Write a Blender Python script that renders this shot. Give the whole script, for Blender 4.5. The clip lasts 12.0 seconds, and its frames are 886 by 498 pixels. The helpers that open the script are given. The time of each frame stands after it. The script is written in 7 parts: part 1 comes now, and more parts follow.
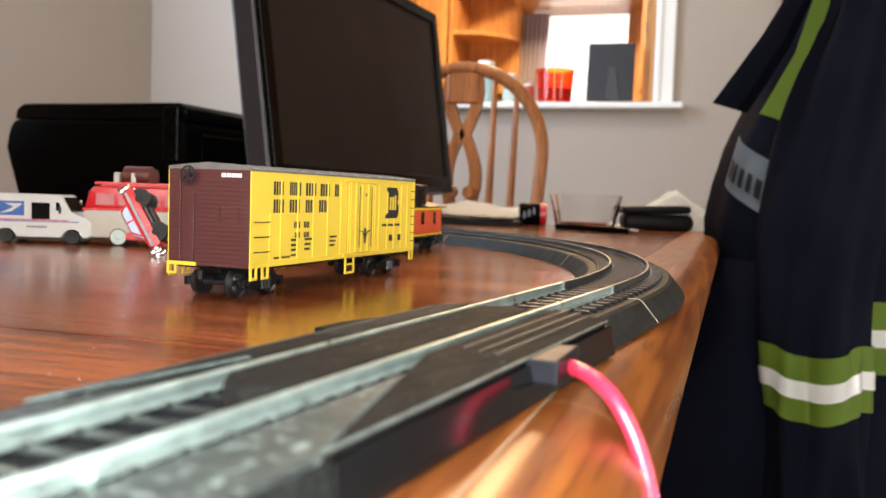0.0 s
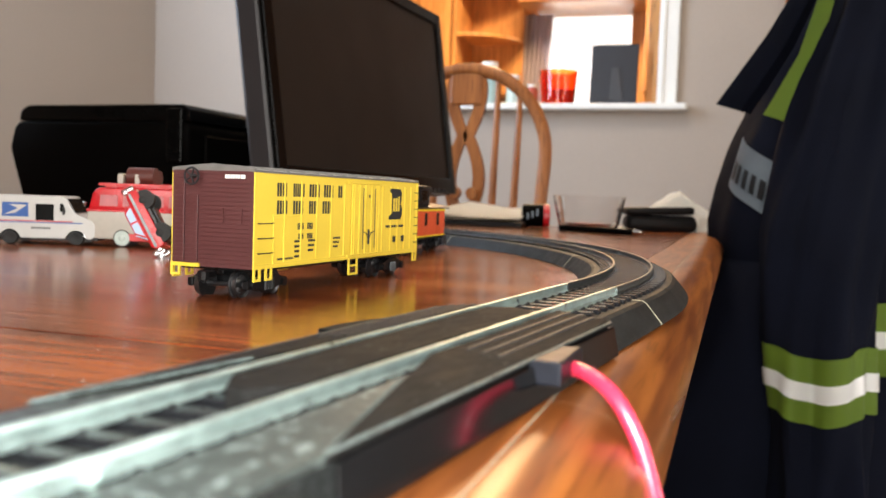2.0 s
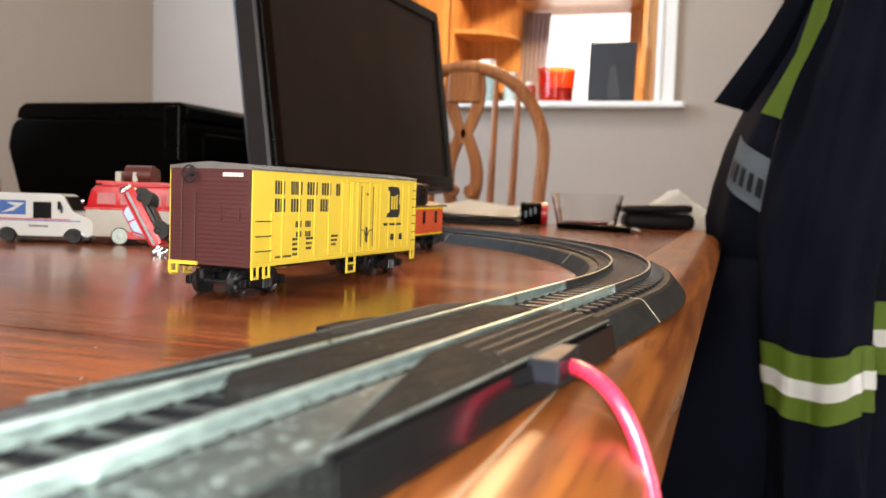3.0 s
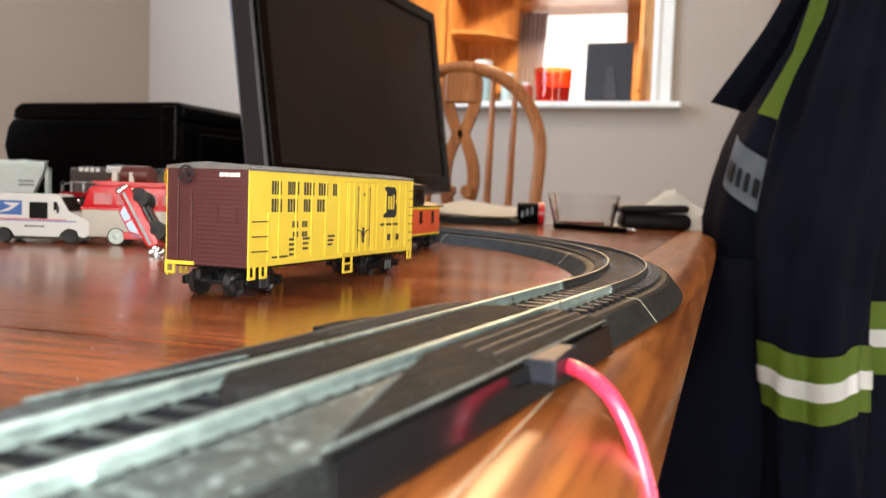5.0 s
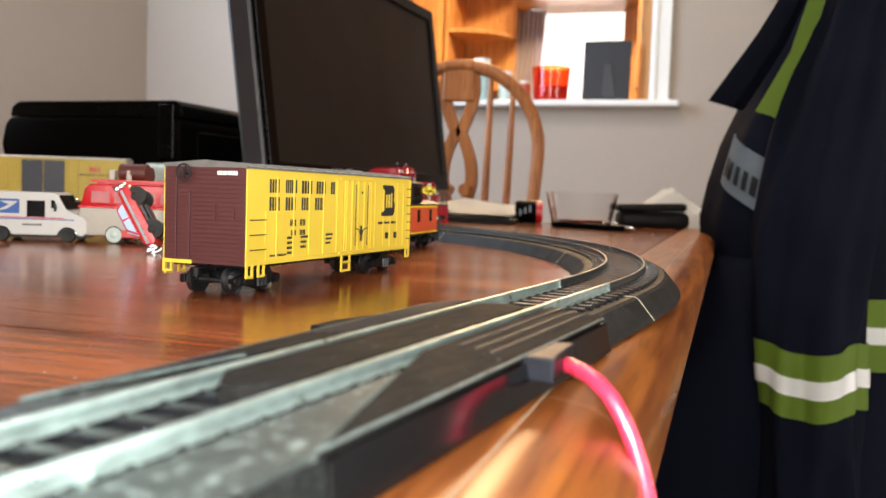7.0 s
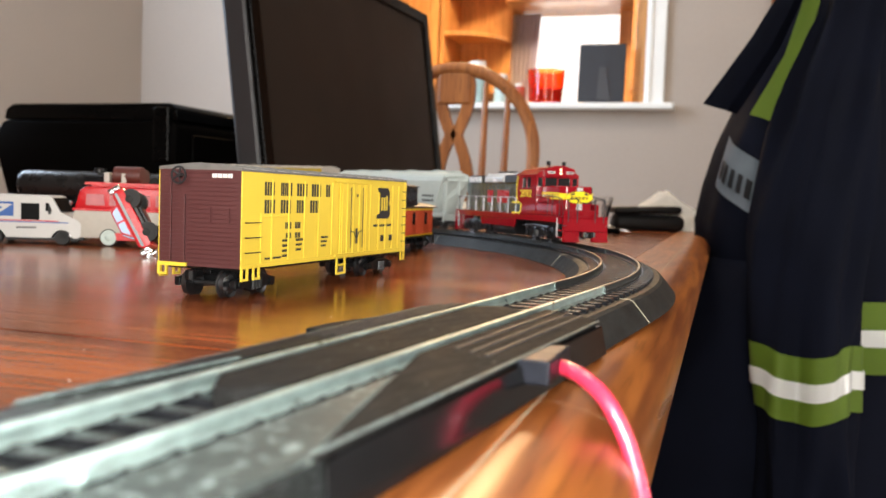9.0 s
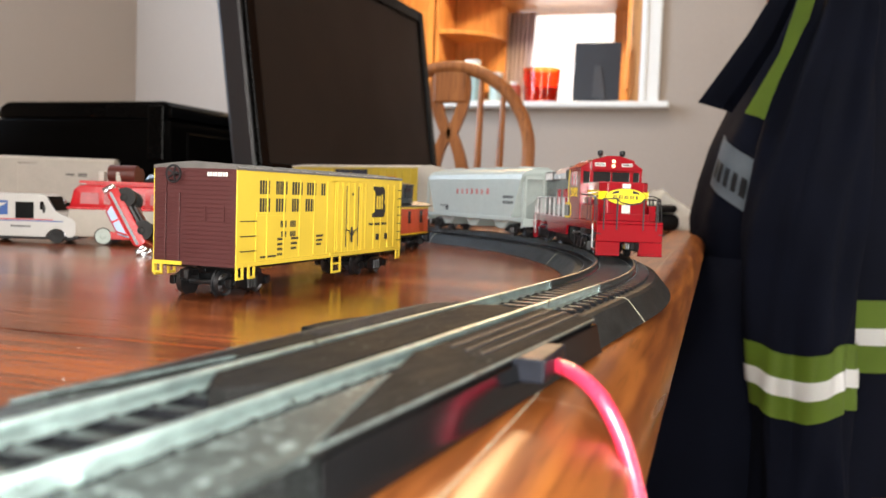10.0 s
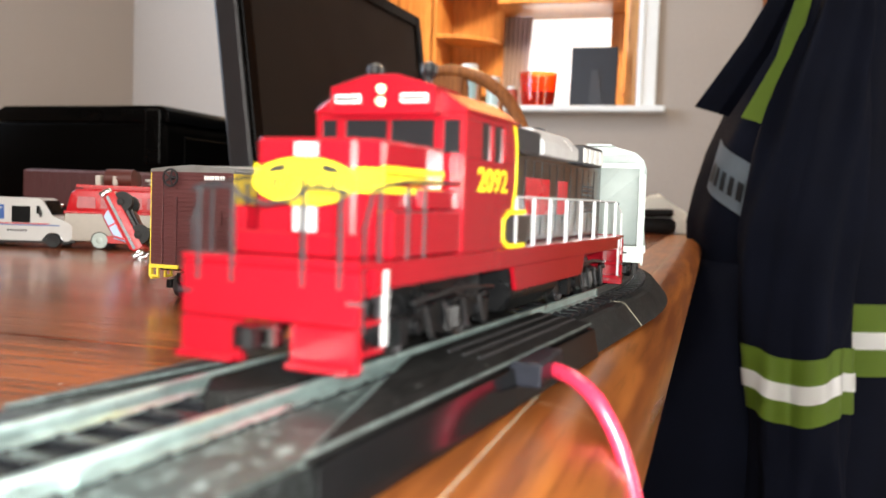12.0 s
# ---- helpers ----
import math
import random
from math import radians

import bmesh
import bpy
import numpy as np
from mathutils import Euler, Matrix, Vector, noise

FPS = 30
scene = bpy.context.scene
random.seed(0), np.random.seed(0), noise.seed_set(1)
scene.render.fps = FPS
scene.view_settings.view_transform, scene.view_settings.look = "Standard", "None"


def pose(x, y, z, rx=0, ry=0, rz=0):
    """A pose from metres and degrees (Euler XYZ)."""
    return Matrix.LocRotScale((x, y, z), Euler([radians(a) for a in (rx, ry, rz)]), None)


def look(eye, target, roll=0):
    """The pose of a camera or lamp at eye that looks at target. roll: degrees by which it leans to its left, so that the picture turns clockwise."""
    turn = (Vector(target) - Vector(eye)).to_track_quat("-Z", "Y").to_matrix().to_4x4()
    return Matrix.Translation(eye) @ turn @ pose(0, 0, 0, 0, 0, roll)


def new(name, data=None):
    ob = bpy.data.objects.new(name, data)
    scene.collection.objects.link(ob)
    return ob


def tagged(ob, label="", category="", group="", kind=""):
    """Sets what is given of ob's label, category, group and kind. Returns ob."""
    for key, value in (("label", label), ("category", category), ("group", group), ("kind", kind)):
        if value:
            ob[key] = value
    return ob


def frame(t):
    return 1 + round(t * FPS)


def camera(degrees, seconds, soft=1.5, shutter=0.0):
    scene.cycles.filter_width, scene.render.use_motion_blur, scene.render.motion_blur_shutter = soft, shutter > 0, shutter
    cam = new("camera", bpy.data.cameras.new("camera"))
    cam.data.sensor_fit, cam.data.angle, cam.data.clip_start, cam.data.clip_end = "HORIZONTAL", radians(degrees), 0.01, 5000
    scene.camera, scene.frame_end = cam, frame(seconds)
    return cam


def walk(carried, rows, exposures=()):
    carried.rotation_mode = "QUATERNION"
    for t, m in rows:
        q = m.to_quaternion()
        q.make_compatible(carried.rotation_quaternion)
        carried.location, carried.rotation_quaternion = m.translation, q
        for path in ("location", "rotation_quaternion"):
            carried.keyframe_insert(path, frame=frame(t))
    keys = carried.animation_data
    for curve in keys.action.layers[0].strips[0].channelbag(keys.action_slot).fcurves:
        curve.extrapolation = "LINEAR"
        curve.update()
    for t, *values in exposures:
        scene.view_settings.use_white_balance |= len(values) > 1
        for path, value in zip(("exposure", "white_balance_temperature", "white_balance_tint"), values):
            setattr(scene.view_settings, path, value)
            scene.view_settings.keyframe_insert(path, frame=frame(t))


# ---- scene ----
# World: x along the far wall, y away across the table, z = 0 on the table top. Metres.
LENS = 53.2
YAW, PITCH, ROLL, EYE = 18.1, 3.41, 1.92, (0.0, 0.0, 0.0406)
cam = camera(LENS, 12.0, soft=1.5, shutter=0.25)
cam.data.dof.use_dof = True
cam.data.dof.focus_distance = 0.36
cam.data.dof.aperture_fstop = 21.0
# small drift of the hand-held camera: seconds, turn and tilt in degrees
DRIFT = [(0, -.157, -.037), (.5, -.102, -.146), (1, -.121, -.055), (1.5, .037, .048), (2, .062, .037), (2.5, 0, 0),
         (3, -.073, -.092), (5, -.275, -.073), (5.5, -.30, -.121), (6, -.428, -.146), (6.5, -.439, -.157),
         (7, -.414, -.176), (9, -.714, .011), (9.5, -.915, .007), (10, -1.018, -.073), (10.5, -1.098, -.011),
         (11, -1.109, .037), (11.5, -1.135, .081), (12, -1.2, .2)]


def eye_pose(turn, tilt):
    return pose(*EYE, 90 - PITCH + tilt, 0, YAW + turn) @ pose(0, 0, 0, 0, 0, ROLL)


walk(cam, [(t, eye_pose(a, b)) for t, a, b in DRIFT])

# ---- light ----
FLOOR_Z, CEIL_Z = -0.75, 1.70
world = bpy.data.worlds.new("world")
scene.world = world
world.use_nodes = True
sky = world.node_tree.nodes.new("ShaderNodeTexSky")
sky.sky_type, sky.sun_disc = "NISHITA", False
sky.sun_elevation, sky.sun_rotation = radians(40), radians(200)
world.node_tree.links.new(sky.outputs[0], world.node_tree.nodes["Background"].inputs[0])
world.node_tree.nodes["Background"].inputs[1].default_value = 0.12


def area(name, m, w, h, power, color):
    lamp = bpy.data.lights.new(name, "AREA")
    lamp.shape, lamp.size, lamp.size_y, lamp.energy, lamp.color = "RECTANGLE", w, h, power, color
    ob = new(name, lamp)
    ob.matrix_world = m
    return ob


# the torch of the phone that films, beside its lens: it glares off the reflective tape and off what faces it
area("phone_torch_light", pose(0.011, -0.008, 0.0480, 90 - PITCH, 0, YAW), 0.006, 0.006, 1.25, (0.97, 1.0, 0.97))
# daylight in the openings of the window behind the camera and of the side window
area("window_light", look((0.02, -0.585, 0.20), (0.02, 0.6, 0.2)), 0.85, 1.22, 28, (1.0, 0.95, 0.88))
# the dining room's ceiling lamp
area("ceiling_lamp_light", look((-0.45, 1.15, 1.635), (-0.45, 1.15, 0)), 0.32, 0.32, 16, (1.0, 0.82, 0.62))
area("side_window_light", look((-1.84, 1.25, 0.85), (-0.6, 2.4, 0.5)), 0.95, 1.1, 54, (0.68, 0.82, 1.0))
# added fill lamp in an invented, unseen east window; brightens the box car's side
area("east_window_light", look((1.90, 0.95, 0.35), (-0.2, 0.30, 0.1)), 0.62, 1.22, 31, (1.0, 0.95, 0.88))
# daylight in the kitchen window, and the kitchen's warm ceiling lamp
area("kitchen_window_light", look((-0.84, 4.885, 0.80), (-0.75, 3.0, 0.3)), 0.42, 0.5, 1.5, (1.0, 0.95, 0.88))
area("kitchen_ceiling_light", look((-0.85, 3.75, 1.66), (-0.85, 3.75, 0)), 0.5, 0.5, 100, (1.0, 0.66, 0.34))
scene.view_settings.exposure = -0.27


# ---- materials ----
def mat(name, base, rough=0.5, metal=0.0, var=0.12, scale=40.0, bump=0.0, bscale=300.0, coat=0.0, spec=0.5, rvar=0.1, stretch=(1, 1, 1), fleck=None):
    """A painted, plastic, metal or cloth surface with broad stains, fine grain and relief."""
    m = bpy.data.materials.new(name)
    m.use_nodes = True
    nt = m.node_tree
    N, K = nt.nodes, nt.links.new
    b = N["Principled BSDF"]
    co = N.new("ShaderNodeTexCoord")
    mp = N.new("ShaderNodeMapping")
    mp.inputs["Scale"].default_value = stretch
    K(co.outputs["Object"], mp.inputs[0])
    n1, n2 = N.new("ShaderNodeTexNoise"), N.new("ShaderNodeTexNoise")
    for n, s, d in ((n1, scale, 4), (n2, bscale, 5)):
        n.inputs["Scale"].default_value, n.inputs["Detail"].default_value = s, d
        K(mp.outputs[0], n.inputs["Vector"])
    mixn = N.new("ShaderNodeMix")
    mixn.data_type = "RGBA"
    lo = [c * (1 - var) for c in base]
    hi = [min(1, c * (1 + var)) for c in base]
    mixn.inputs[6].default_value, mixn.inputs[7].default_value = (*lo, 1), (*hi, 1)
    add = N.new("ShaderNodeMath")
    add.operation = "MULTIPLY_ADD"
    add.inputs[1].default_value = 0.5
    K(n2.outputs[0], add.inputs[0])
    half = N.new("ShaderNodeMath")
    half.operation = "MULTIPLY"
    half.inputs[1].default_value = 0.5
    K(n1.outputs[0], half.inputs[0])
    K(half.outputs[0], add.inputs[2])
    ramp = N.new("ShaderNodeMapRange")
    ramp.inputs[1].default_value, ramp.inputs[2].default_value = 0.35, 0.65
    K(add.outputs[0], ramp.inputs[0])
    K(ramp.outputs[0], mixn.inputs[0])
    out = mixn.outputs[2]
    if fleck:
        col, size, share = fleck
        n3 = N.new("ShaderNodeTexNoise")
        n3.inputs["Scale"].default_value, n3.inputs["Detail"].default_value = size, 3
        K(mp.outputs[0], n3.inputs["Vector"])
        r3 = N.new("ShaderNodeMapRange")
        r3.inputs[1].default_value, r3.inputs[2].default_value = share, share + 0.06
        K(n3.outputs[0], r3.inputs[0])
        m3 = N.new("ShaderNodeMix")
        m3.data_type = "RGBA"
        m3.inputs[7].default_value = (*col, 1)
        K(out, m3.inputs[6])
        K(r3.outputs[0], m3.inputs[0])
        out = m3.outputs[2]
    K(out, b.inputs["Base Color"])
    rr = N.new("ShaderNodeMapRange")
    rr.inputs[3].default_value, rr.inputs[4].default_value = max(0.02, rough - rvar), min(1, rough + rvar)
    K(n1.outputs[0], rr.inputs[0])
    K(rr.outputs[0], b.inputs["Roughness"])
    b.inputs["Metallic"].default_value = metal
    b.inputs["Specular IOR Level"].default_value = spec
    b.inputs["Coat Weight"].default_value = coat
    b.inputs["Coat Roughness"].default_value = 0.12
    if bump:
        bp = N.new("ShaderNodeBump")
        bp.inputs["Strength"].default_value, bp.inputs["Distance"].default_value = 0.6, bump
        K(n2.outputs[0], bp.inputs["Height"])
        K(bp.outputs[0], b.inputs["Normal"])
    return m


def wood(name, dark, light, rough, along, scale=9.0, coat=0.0, bump=0.0002, stripe=1.0, spec=0.5):
    """Oak: long grain with pores; along: the axis that the grain runs in."""
    m = bpy.data.materials.new(name)
    m.use_nodes = True
    nt = m.node_tree
    N, K = nt.nodes, nt.links.new
    b = N["Principled BSDF"]
    co = N.new("ShaderNodeTexCoord")
    stretch = [1.0, 1.0, 1.0]
    stretch[along] = 0.07

    def noise_at(s, d, k=1.0, dist=0.0):
        mp = N.new("ShaderNodeMapping")
        mp.inputs["Scale"].default_value = [v if v == 1.0 else v * k for v in stretch]
        K(co.outputs["Object"], mp.inputs[0])
        n = N.new("ShaderNodeTexNoise")
        n.inputs["Scale"].default_value, n.inputs["Detail"].default_value, n.inputs["Distortion"].default_value = s, d, dist
        K(mp.outputs[0], n.inputs["Vector"])
        return n.outputs[0]

    broad, grain, pore = noise_at(scale, 3, 1.5, 0.6), noise_at(scale * 14, 6), noise_at(scale * 60, 3, 0.6)
    r1 = N.new("ShaderNodeValToRGB")
    r1.color_ramp.elements[0].position, r1.color_ramp.elements[1].position = 0.40, 0.60
    r1.color_ramp.elements[0].color, r1.color_ramp.elements[1].color = (*dark, 1), (*light, 1)
    mx = N.new("ShaderNodeMath")
    mx.operation = "MULTIPLY_ADD"
    mx.inputs[1].default_value = 0.55
    K(grain, mx.inputs[0])
    hf = N.new("ShaderNodeMath")
    hf.operation = "MULTIPLY"
    hf.inputs[1].default_value = 0.45
    K(broad, hf.inputs[0])
    K(hf.outputs[0], mx.inputs[2])
    K(mx.outputs[0], r1.inputs[0])
    pr = N.new("ShaderNodeMapRange")
    pr.inputs[1].default_value, pr.inputs[2].default_value = 0.56, 0.66
    pr.inputs[4].default_value = 0.75 * stripe
    K(pore, pr.inputs[0])
    dk = N.new("ShaderNodeMix")
    dk.data_type = "RGBA"
    dk.inputs[7].default_value = (*[c * 0.35 for c in dark], 1)
    K(r1.outputs[0], dk.inputs[6])
    K(pr.outputs[0], dk.inputs[0])
    K(dk.outputs[2], b.inputs["Base Color"])
    rr = N.new("ShaderNodeMapRange")
    rr.inputs[3].default_value, rr.inputs[4].default_value = max(0.03, rough - 0.08), rough + 0.12
    K(broad, rr.inputs[0])
    K(rr.outputs[0], b.inputs["Roughness"])
    b.inputs["Specular IOR Level"].default_value = spec
    b.inputs["Coat Weight"].default_value = coat
    b.inputs["Coat Roughness"].default_value = 0.10
    bp = N.new("ShaderNodeBump")
    bp.inputs["Strength"].default_value, bp.inputs["Distance"].default_value = 0.5, bump
    K(grain, bp.inputs["Height"])
    K(bp.outputs[0], b.inputs["Normal"])
    return m


def glass(name, color=(1, 1, 1), rough=0.0, ior=1.45):
    m = bpy.data.materials.new(name)
    m.use_nodes = True
    b = m.node_tree.nodes["Principled BSDF"]
    b.inputs["Base Color"].default_value = (*color, 1)
    b.inputs["Transmission Weight"].default_value = 1.0
    b.inputs["Roughness"].default_value, b.inputs["IOR"].default_value = rough, ior
    return m


def glow(name, color, strength):
    m = bpy.data.materials.new(name)
    m.use_nodes = True
    b = m.node_tree.nodes["Principled BSDF"]
    b.inputs["Base Color"].default_value = (*color, 1)
    b.inputs["Emission Color"].default_value = (*color, 1)
    b.inputs["Emission Strength"].default_value = strength
    return m


M_TABLE = wood("table_oak", (0.082, 0.018, 0.006), (0.35, 0.100, 0.030), 0.14, 0, 16.0, coat=0.0, bump=0.00055, spec=0.22)
M_RIM = wood("rim_oak", (0.145, 0.040, 0.010), (0.37, 0.125, 0.026), 0.28, 1, 14.0, coat=0.0, bump=0.0003, stripe=0.6, spec=0.26)
M_SKIRT = mat("glossy_black_skirt", (0.005, 0.005, 0.0055), 0.14, var=0.2, scale=60, spec=0.2, rvar=0.05)
M_SEAM = mat("pale_glue", (0.36, 0.33, 0.24), 0.5, var=0.3, scale=300)
M_OAK = wood("honey_oak", (0.19, 0.060, 0.014), (0.34, 0.122, 0.032), 0.45, 2, 6.0, coat=0.08, spec=0.3)
M_CABINET = wood("cabinet_oak", (0.42, 0.19, 0.06), (0.66, 0.34, 0.12), 0.4, 2, 4.0, coat=0.2)
M_WALL = mat("wall_paint", (0.37, 0.310, 0.262), 0.75, var=0.04, scale=3, bump=0.0004, bscale=160)
M_CEIL = mat("ceiling_paint", (0.75, 0.74, 0.72), 0.9, var=0.03, scale=4, bump=0.0006, bscale=90)
M_WHITE = mat("white_trim_paint", (0.78, 0.77, 0.74), 0.4, var=0.04, scale=8, bump=0.0001)
M_CARPET = mat("carpet", (0.28, 0.23, 0.19), 0.95, var=0.3, scale=60, bump=0.002, bscale=500)
M_BED = mat("roadbed_plastic", (0.012, 0.0122, 0.0120), 0.55, var=0.35, scale=70, bump=0.00025, bscale=1500, rvar=0.18, spec=0.14, fleck=((0.055, 0.064, 0.062), 1500, 0.60))
M_TIE = mat("tie_plastic", (0.010, 0.0102, 0.012), 0.24, spec=0.6, var=0.3, scale=200, bump=0.0001, bscale=1800)
M_PLANK = mat("rerailer_plastic", (0.0105, 0.0100, 0.0096), 0.66, spec=0.06, var=0.5, scale=120, rvar=0.2, bump=0.0009, bscale=420, stretch=(1, 0.3, 1), fleck=((0.08, 0.085, 0.082), 800, 0.68))
M_RAIL = mat("nickel_rail", (0.58, 0.73, 0.70), 0.33, metal=0.9, var=0.25, scale=220, bump=0.00004, bscale=2500, rvar=0.14)
# darker copy of the rail for far sections: their shade is in the colour
M_SHADERAIL = mat("shaded_rail", (0.085, 0.092, 0.092), 0.36, metal=0.8, var=0.3, scale=300, bump=0.00004, bscale=2500, rvar=0.14)
# paler strip for the far rails' top: a highlight put into colour
M_HEAD = mat("dull_rail_head", (0.26, 0.25, 0.21), 0.34, metal=0.8, var=0.3, scale=260)
# pale teal of the ramp's lit edge; the light is in the colour
M_LITEDGE = mat("lit_edge_plastic", (0.085, 0.11, 0.106), 0.45, var=0.7, scale=260, bump=0.0001, bscale=1200)
M_YELLOW = mat("yellow_paint", (0.74, 0.54, 0.050), 0.42, var=0.05, scale=60, bump=0.00003, bscale=2500)
M_MAROON = mat("maroon_paint", (0.074, 0.022, 0.022), 0.42, var=0.08, scale=80, bump=0.00003, bscale=2500)
M_SILVER = mat("silver_roof_paint", (0.22, 0.215, 0.205), 0.38, metal=0.5, var=0.1, scale=120)
M_BLACK = mat("black_plastic", (0.005, 0.005, 0.0055), 0.30, spec=0.35, var=0.25, scale=150, bump=0.00005, bscale=1500)
M_INK = mat("black_lettering", (0.012, 0.012, 0.014), 0.5, var=0.1)
M_STEEL = mat("wheel_steel", (0.10, 0.10, 0.105), 0.30, metal=0.9, var=0.2, scale=200)
M_RED = mat("red_loco_paint", (0.27, 0.005, 0.012), 0.13, var=0.06, scale=60, spec=0.5, bump=0.00002, bscale=1800, rvar=0.05, coat=0.35)
M_LSILVER = mat("silver_loco_paint", (0.30, 0.32, 0.33), 0.20, metal=1.0, var=0.08, scale=90)
M_BRIGHTSILVER = mat("bright_silver_paint", (0.75, 0.76, 0.76), 0.25, metal=0.35, var=0.05, scale=90)
M_PLUG = mat("plug_plastic", (0.012, 0.013, 0.018), 0.36, var=0.2, scale=200, spec=0.12)
M_LYELLOW = mat("bright_yellow_paint", (0.92, 0.72, 0.02), 0.35, var=0.04, scale=80)
M_HOPPER = mat("pale_grey_paint", (0.40, 0.46, 0.44), 0.42, var=0.05, scale=60)
M_CREAM = mat("cream_paint", (0.44, 0.405, 0.35), 0.45, var=0.05, scale=60)
M_ORANGE = mat("orange_red_paint", (0.60, 0.085, 0.022), 0.42, var=0.07, scale=70)
M_GLOSSBLACK = mat("piano_black", (0.0024, 0.0024, 0.0025), 0.14, var=0.2, scale=30, spec=0.08)
M_MATTBLACK = mat("matt_black_plastic", (0.0024, 0.0022, 0.0021), 0.40, spec=0.015, rvar=0.05, var=0.2, scale=60, bump=0.0001, bscale=900)
M_SCREEN = mat("dark_screen", (0.0095, 0.0074, 0.0060), 0.40, spec=0.18, var=0.1, scale=10)
M_BEZEL = mat("grey_side_plastic", (0.024, 0.023, 0.026), 0.45, var=0.1, scale=60, bump=0.00008, bscale=900)
M_NAVY = mat("navy_cotton", (0.0040, 0.0050, 0.0105), 0.9, var=0.25, scale=14, bump=0.0006, bscale=1100, spec=0.06)
M_LIME = mat("lime_tape", (0.15, 0.24, 0.020), 0.7, var=0.08, scale=30, bump=0.0002, bscale=1400)
M_RETRO = mat("silver_reflective_tape", (1.0, 1.0, 1.0), 0.34, metal=0.0, var=0.02, scale=60, spec=1.0, coat=1.0)
M_BADGE = mat("grey_badge_cloth", (0.20, 0.24, 0.28), 0.8, var=0.12, scale=40, bump=0.0002, bscale=1500)
M_VANWHITE = mat("white_van_paint", (0.50, 0.495, 0.475), 0.32, var=0.03, scale=40, coat=0.2)
M_BLUE = mat("blue_decal", (0.02, 0.085, 0.30), 0.4, var=0.05)
M_RUBBER = mat("tyre_rubber", (0.011, 0.011, 0.011), 0.7, var=0.2, scale=200)
M_TOYRED = mat("toy_red_paint", (0.50, 0.008, 0.014), 0.28, var=0.05, scale=60)
M_CHROME = mat("chrome", (0.55, 0.55, 0.57), 0.12, metal=1.0, var=0.05, scale=80, rvar=0.05)
M_WIRE = mat("red_wire_plastic", (0.78, 0.035, 0.085), 0.28, var=0.05, scale=90, coat=0.3)
M_PAPER = mat("paper", (0.88, 0.86, 0.81), 0.85, var=0.04, scale=20)
M_CASE = mat("black_leatherette", (0.010, 0.009, 0.009), 0.5, var=0.2, scale=60, bump=0.0003, bscale=700, spec=0.12)
M_PANE = mat("glossy_cab_pane", (0.012, 0.012, 0.014), 0.06, var=0.1, coat=0.4, spec=0.6, rvar=0.03)
M_CLEAR = glass("clear_glass")
M_WINDOW = glass("tinted_pane", (0.35, 0.38, 0.40), 0.02)
M_REDGLASS = glass("orange_red_glass", (0.95, 0.16, 0.02), 0.03)
M_BRIGHT = glow("overcast_daylight", (1.0, 0.97, 0.94), 1.5)


# ---- mesh helpers ----
def part(name, bm, material, parent=None, label="", smooth=False):
    me = bpy.data.meshes.new(name)
    bmesh.ops.recalc_face_normals(bm, faces=bm.faces)
    bm.to_mesh(me)
    bm.free()
    if smooth:
        for p in me.polygons:
            p.use_smooth = True
        me.set_sharp_from_angle(angle=radians(38))
    me.materials.append(material)
    ob = new(name, me)
    if parent:
        ob.parent = parent
    if label:
        ob["label"] = label
    return ob


def empty(name, m=None):
    ob = new(name)
    ob.empty_display_size = 0.02
    if m is not None:
        ob.matrix_world = m
    return ob


def box(bm, x0, y0, z0, x1, y1, z1, bev=0.0, seg=2, m=None):
    vs = [bm.verts.new((x, y, z)) for x in (x0, x1) for y in (y0, y1) for z in (z0, z1)]
    fs = [bm.faces.new([vs[i] for i in q]) for q in ((0, 1, 3, 2), (4, 6, 7, 5), (0, 4, 5, 1), (2, 3, 7, 6), (0, 2, 6, 4), (1, 5, 7, 3))]
    if bev:
        es = list({e for f in fs for e in f.edges})
        r = bmesh.ops.bevel(bm, geom=es, offset=bev, segments=seg, profile=0.5, affect="EDGES")
        vs = list({v for f in r["faces"] for v in f.verts} | {v for v in vs if v.is_valid})
    if m is not None:
        bmesh.ops.transform(bm, matrix=m, verts=[v for v in vs if v.is_valid])
    return bm


def cyl(bm, p0, p1, r0, r1=None, seg=16):
    p0, p1 = Vector(p0), Vector(p1)
    r1 = r0 if r1 is None else r1
    q = (p1 - p0).to_track_quat("Z", "Y")
    rings = []
    for p, r in ((p0, r0), (p1, r1)):
        rings.append([bm.verts.new(p + q @ Vector((r * math.cos(2 * math.pi * i / seg), r * math.sin(2 * math.pi * i / seg), 0))) for i in range(seg)])
    for i in range(seg):
        j = (i + 1) % seg
        bm.faces.new((rings[0][i], rings[0][j], rings[1][j], rings[1][i]))
    bm.faces.new(rings[0][::-1])
    bm.faces.new(rings[1])
    return bm


def lathe(bm, prof, p=(0, 0, 0), axis=(0, 0, 1), seg=24):
    """Turns a profile of (radius, height) round an axis through p."""
    q, p = Vector(axis).to_track_quat("Z", "Y"), Vector(p)
    rings = [[bm.verts.new(p + q @ Vector((r * math.cos(2 * math.pi * i / seg), r * math.sin(2 * math.pi * i / seg), h))) for i in range(seg)] for r, h in prof]
    for a, b in zip(rings, rings[1:]):
        for i in range(seg):
            j = (i + 1) % seg
            bm.faces.new((a[i], a[j], b[j], b[i]))
    if prof[0][0] > 1e-6:
        bm.faces.new(rings[0][::-1])
    if prof[-1][0] > 1e-6:
        bm.faces.new(rings[-1])
    bmesh.ops.remove_doubles(bm, verts=bm.verts, dist=1e-7)
    return bm


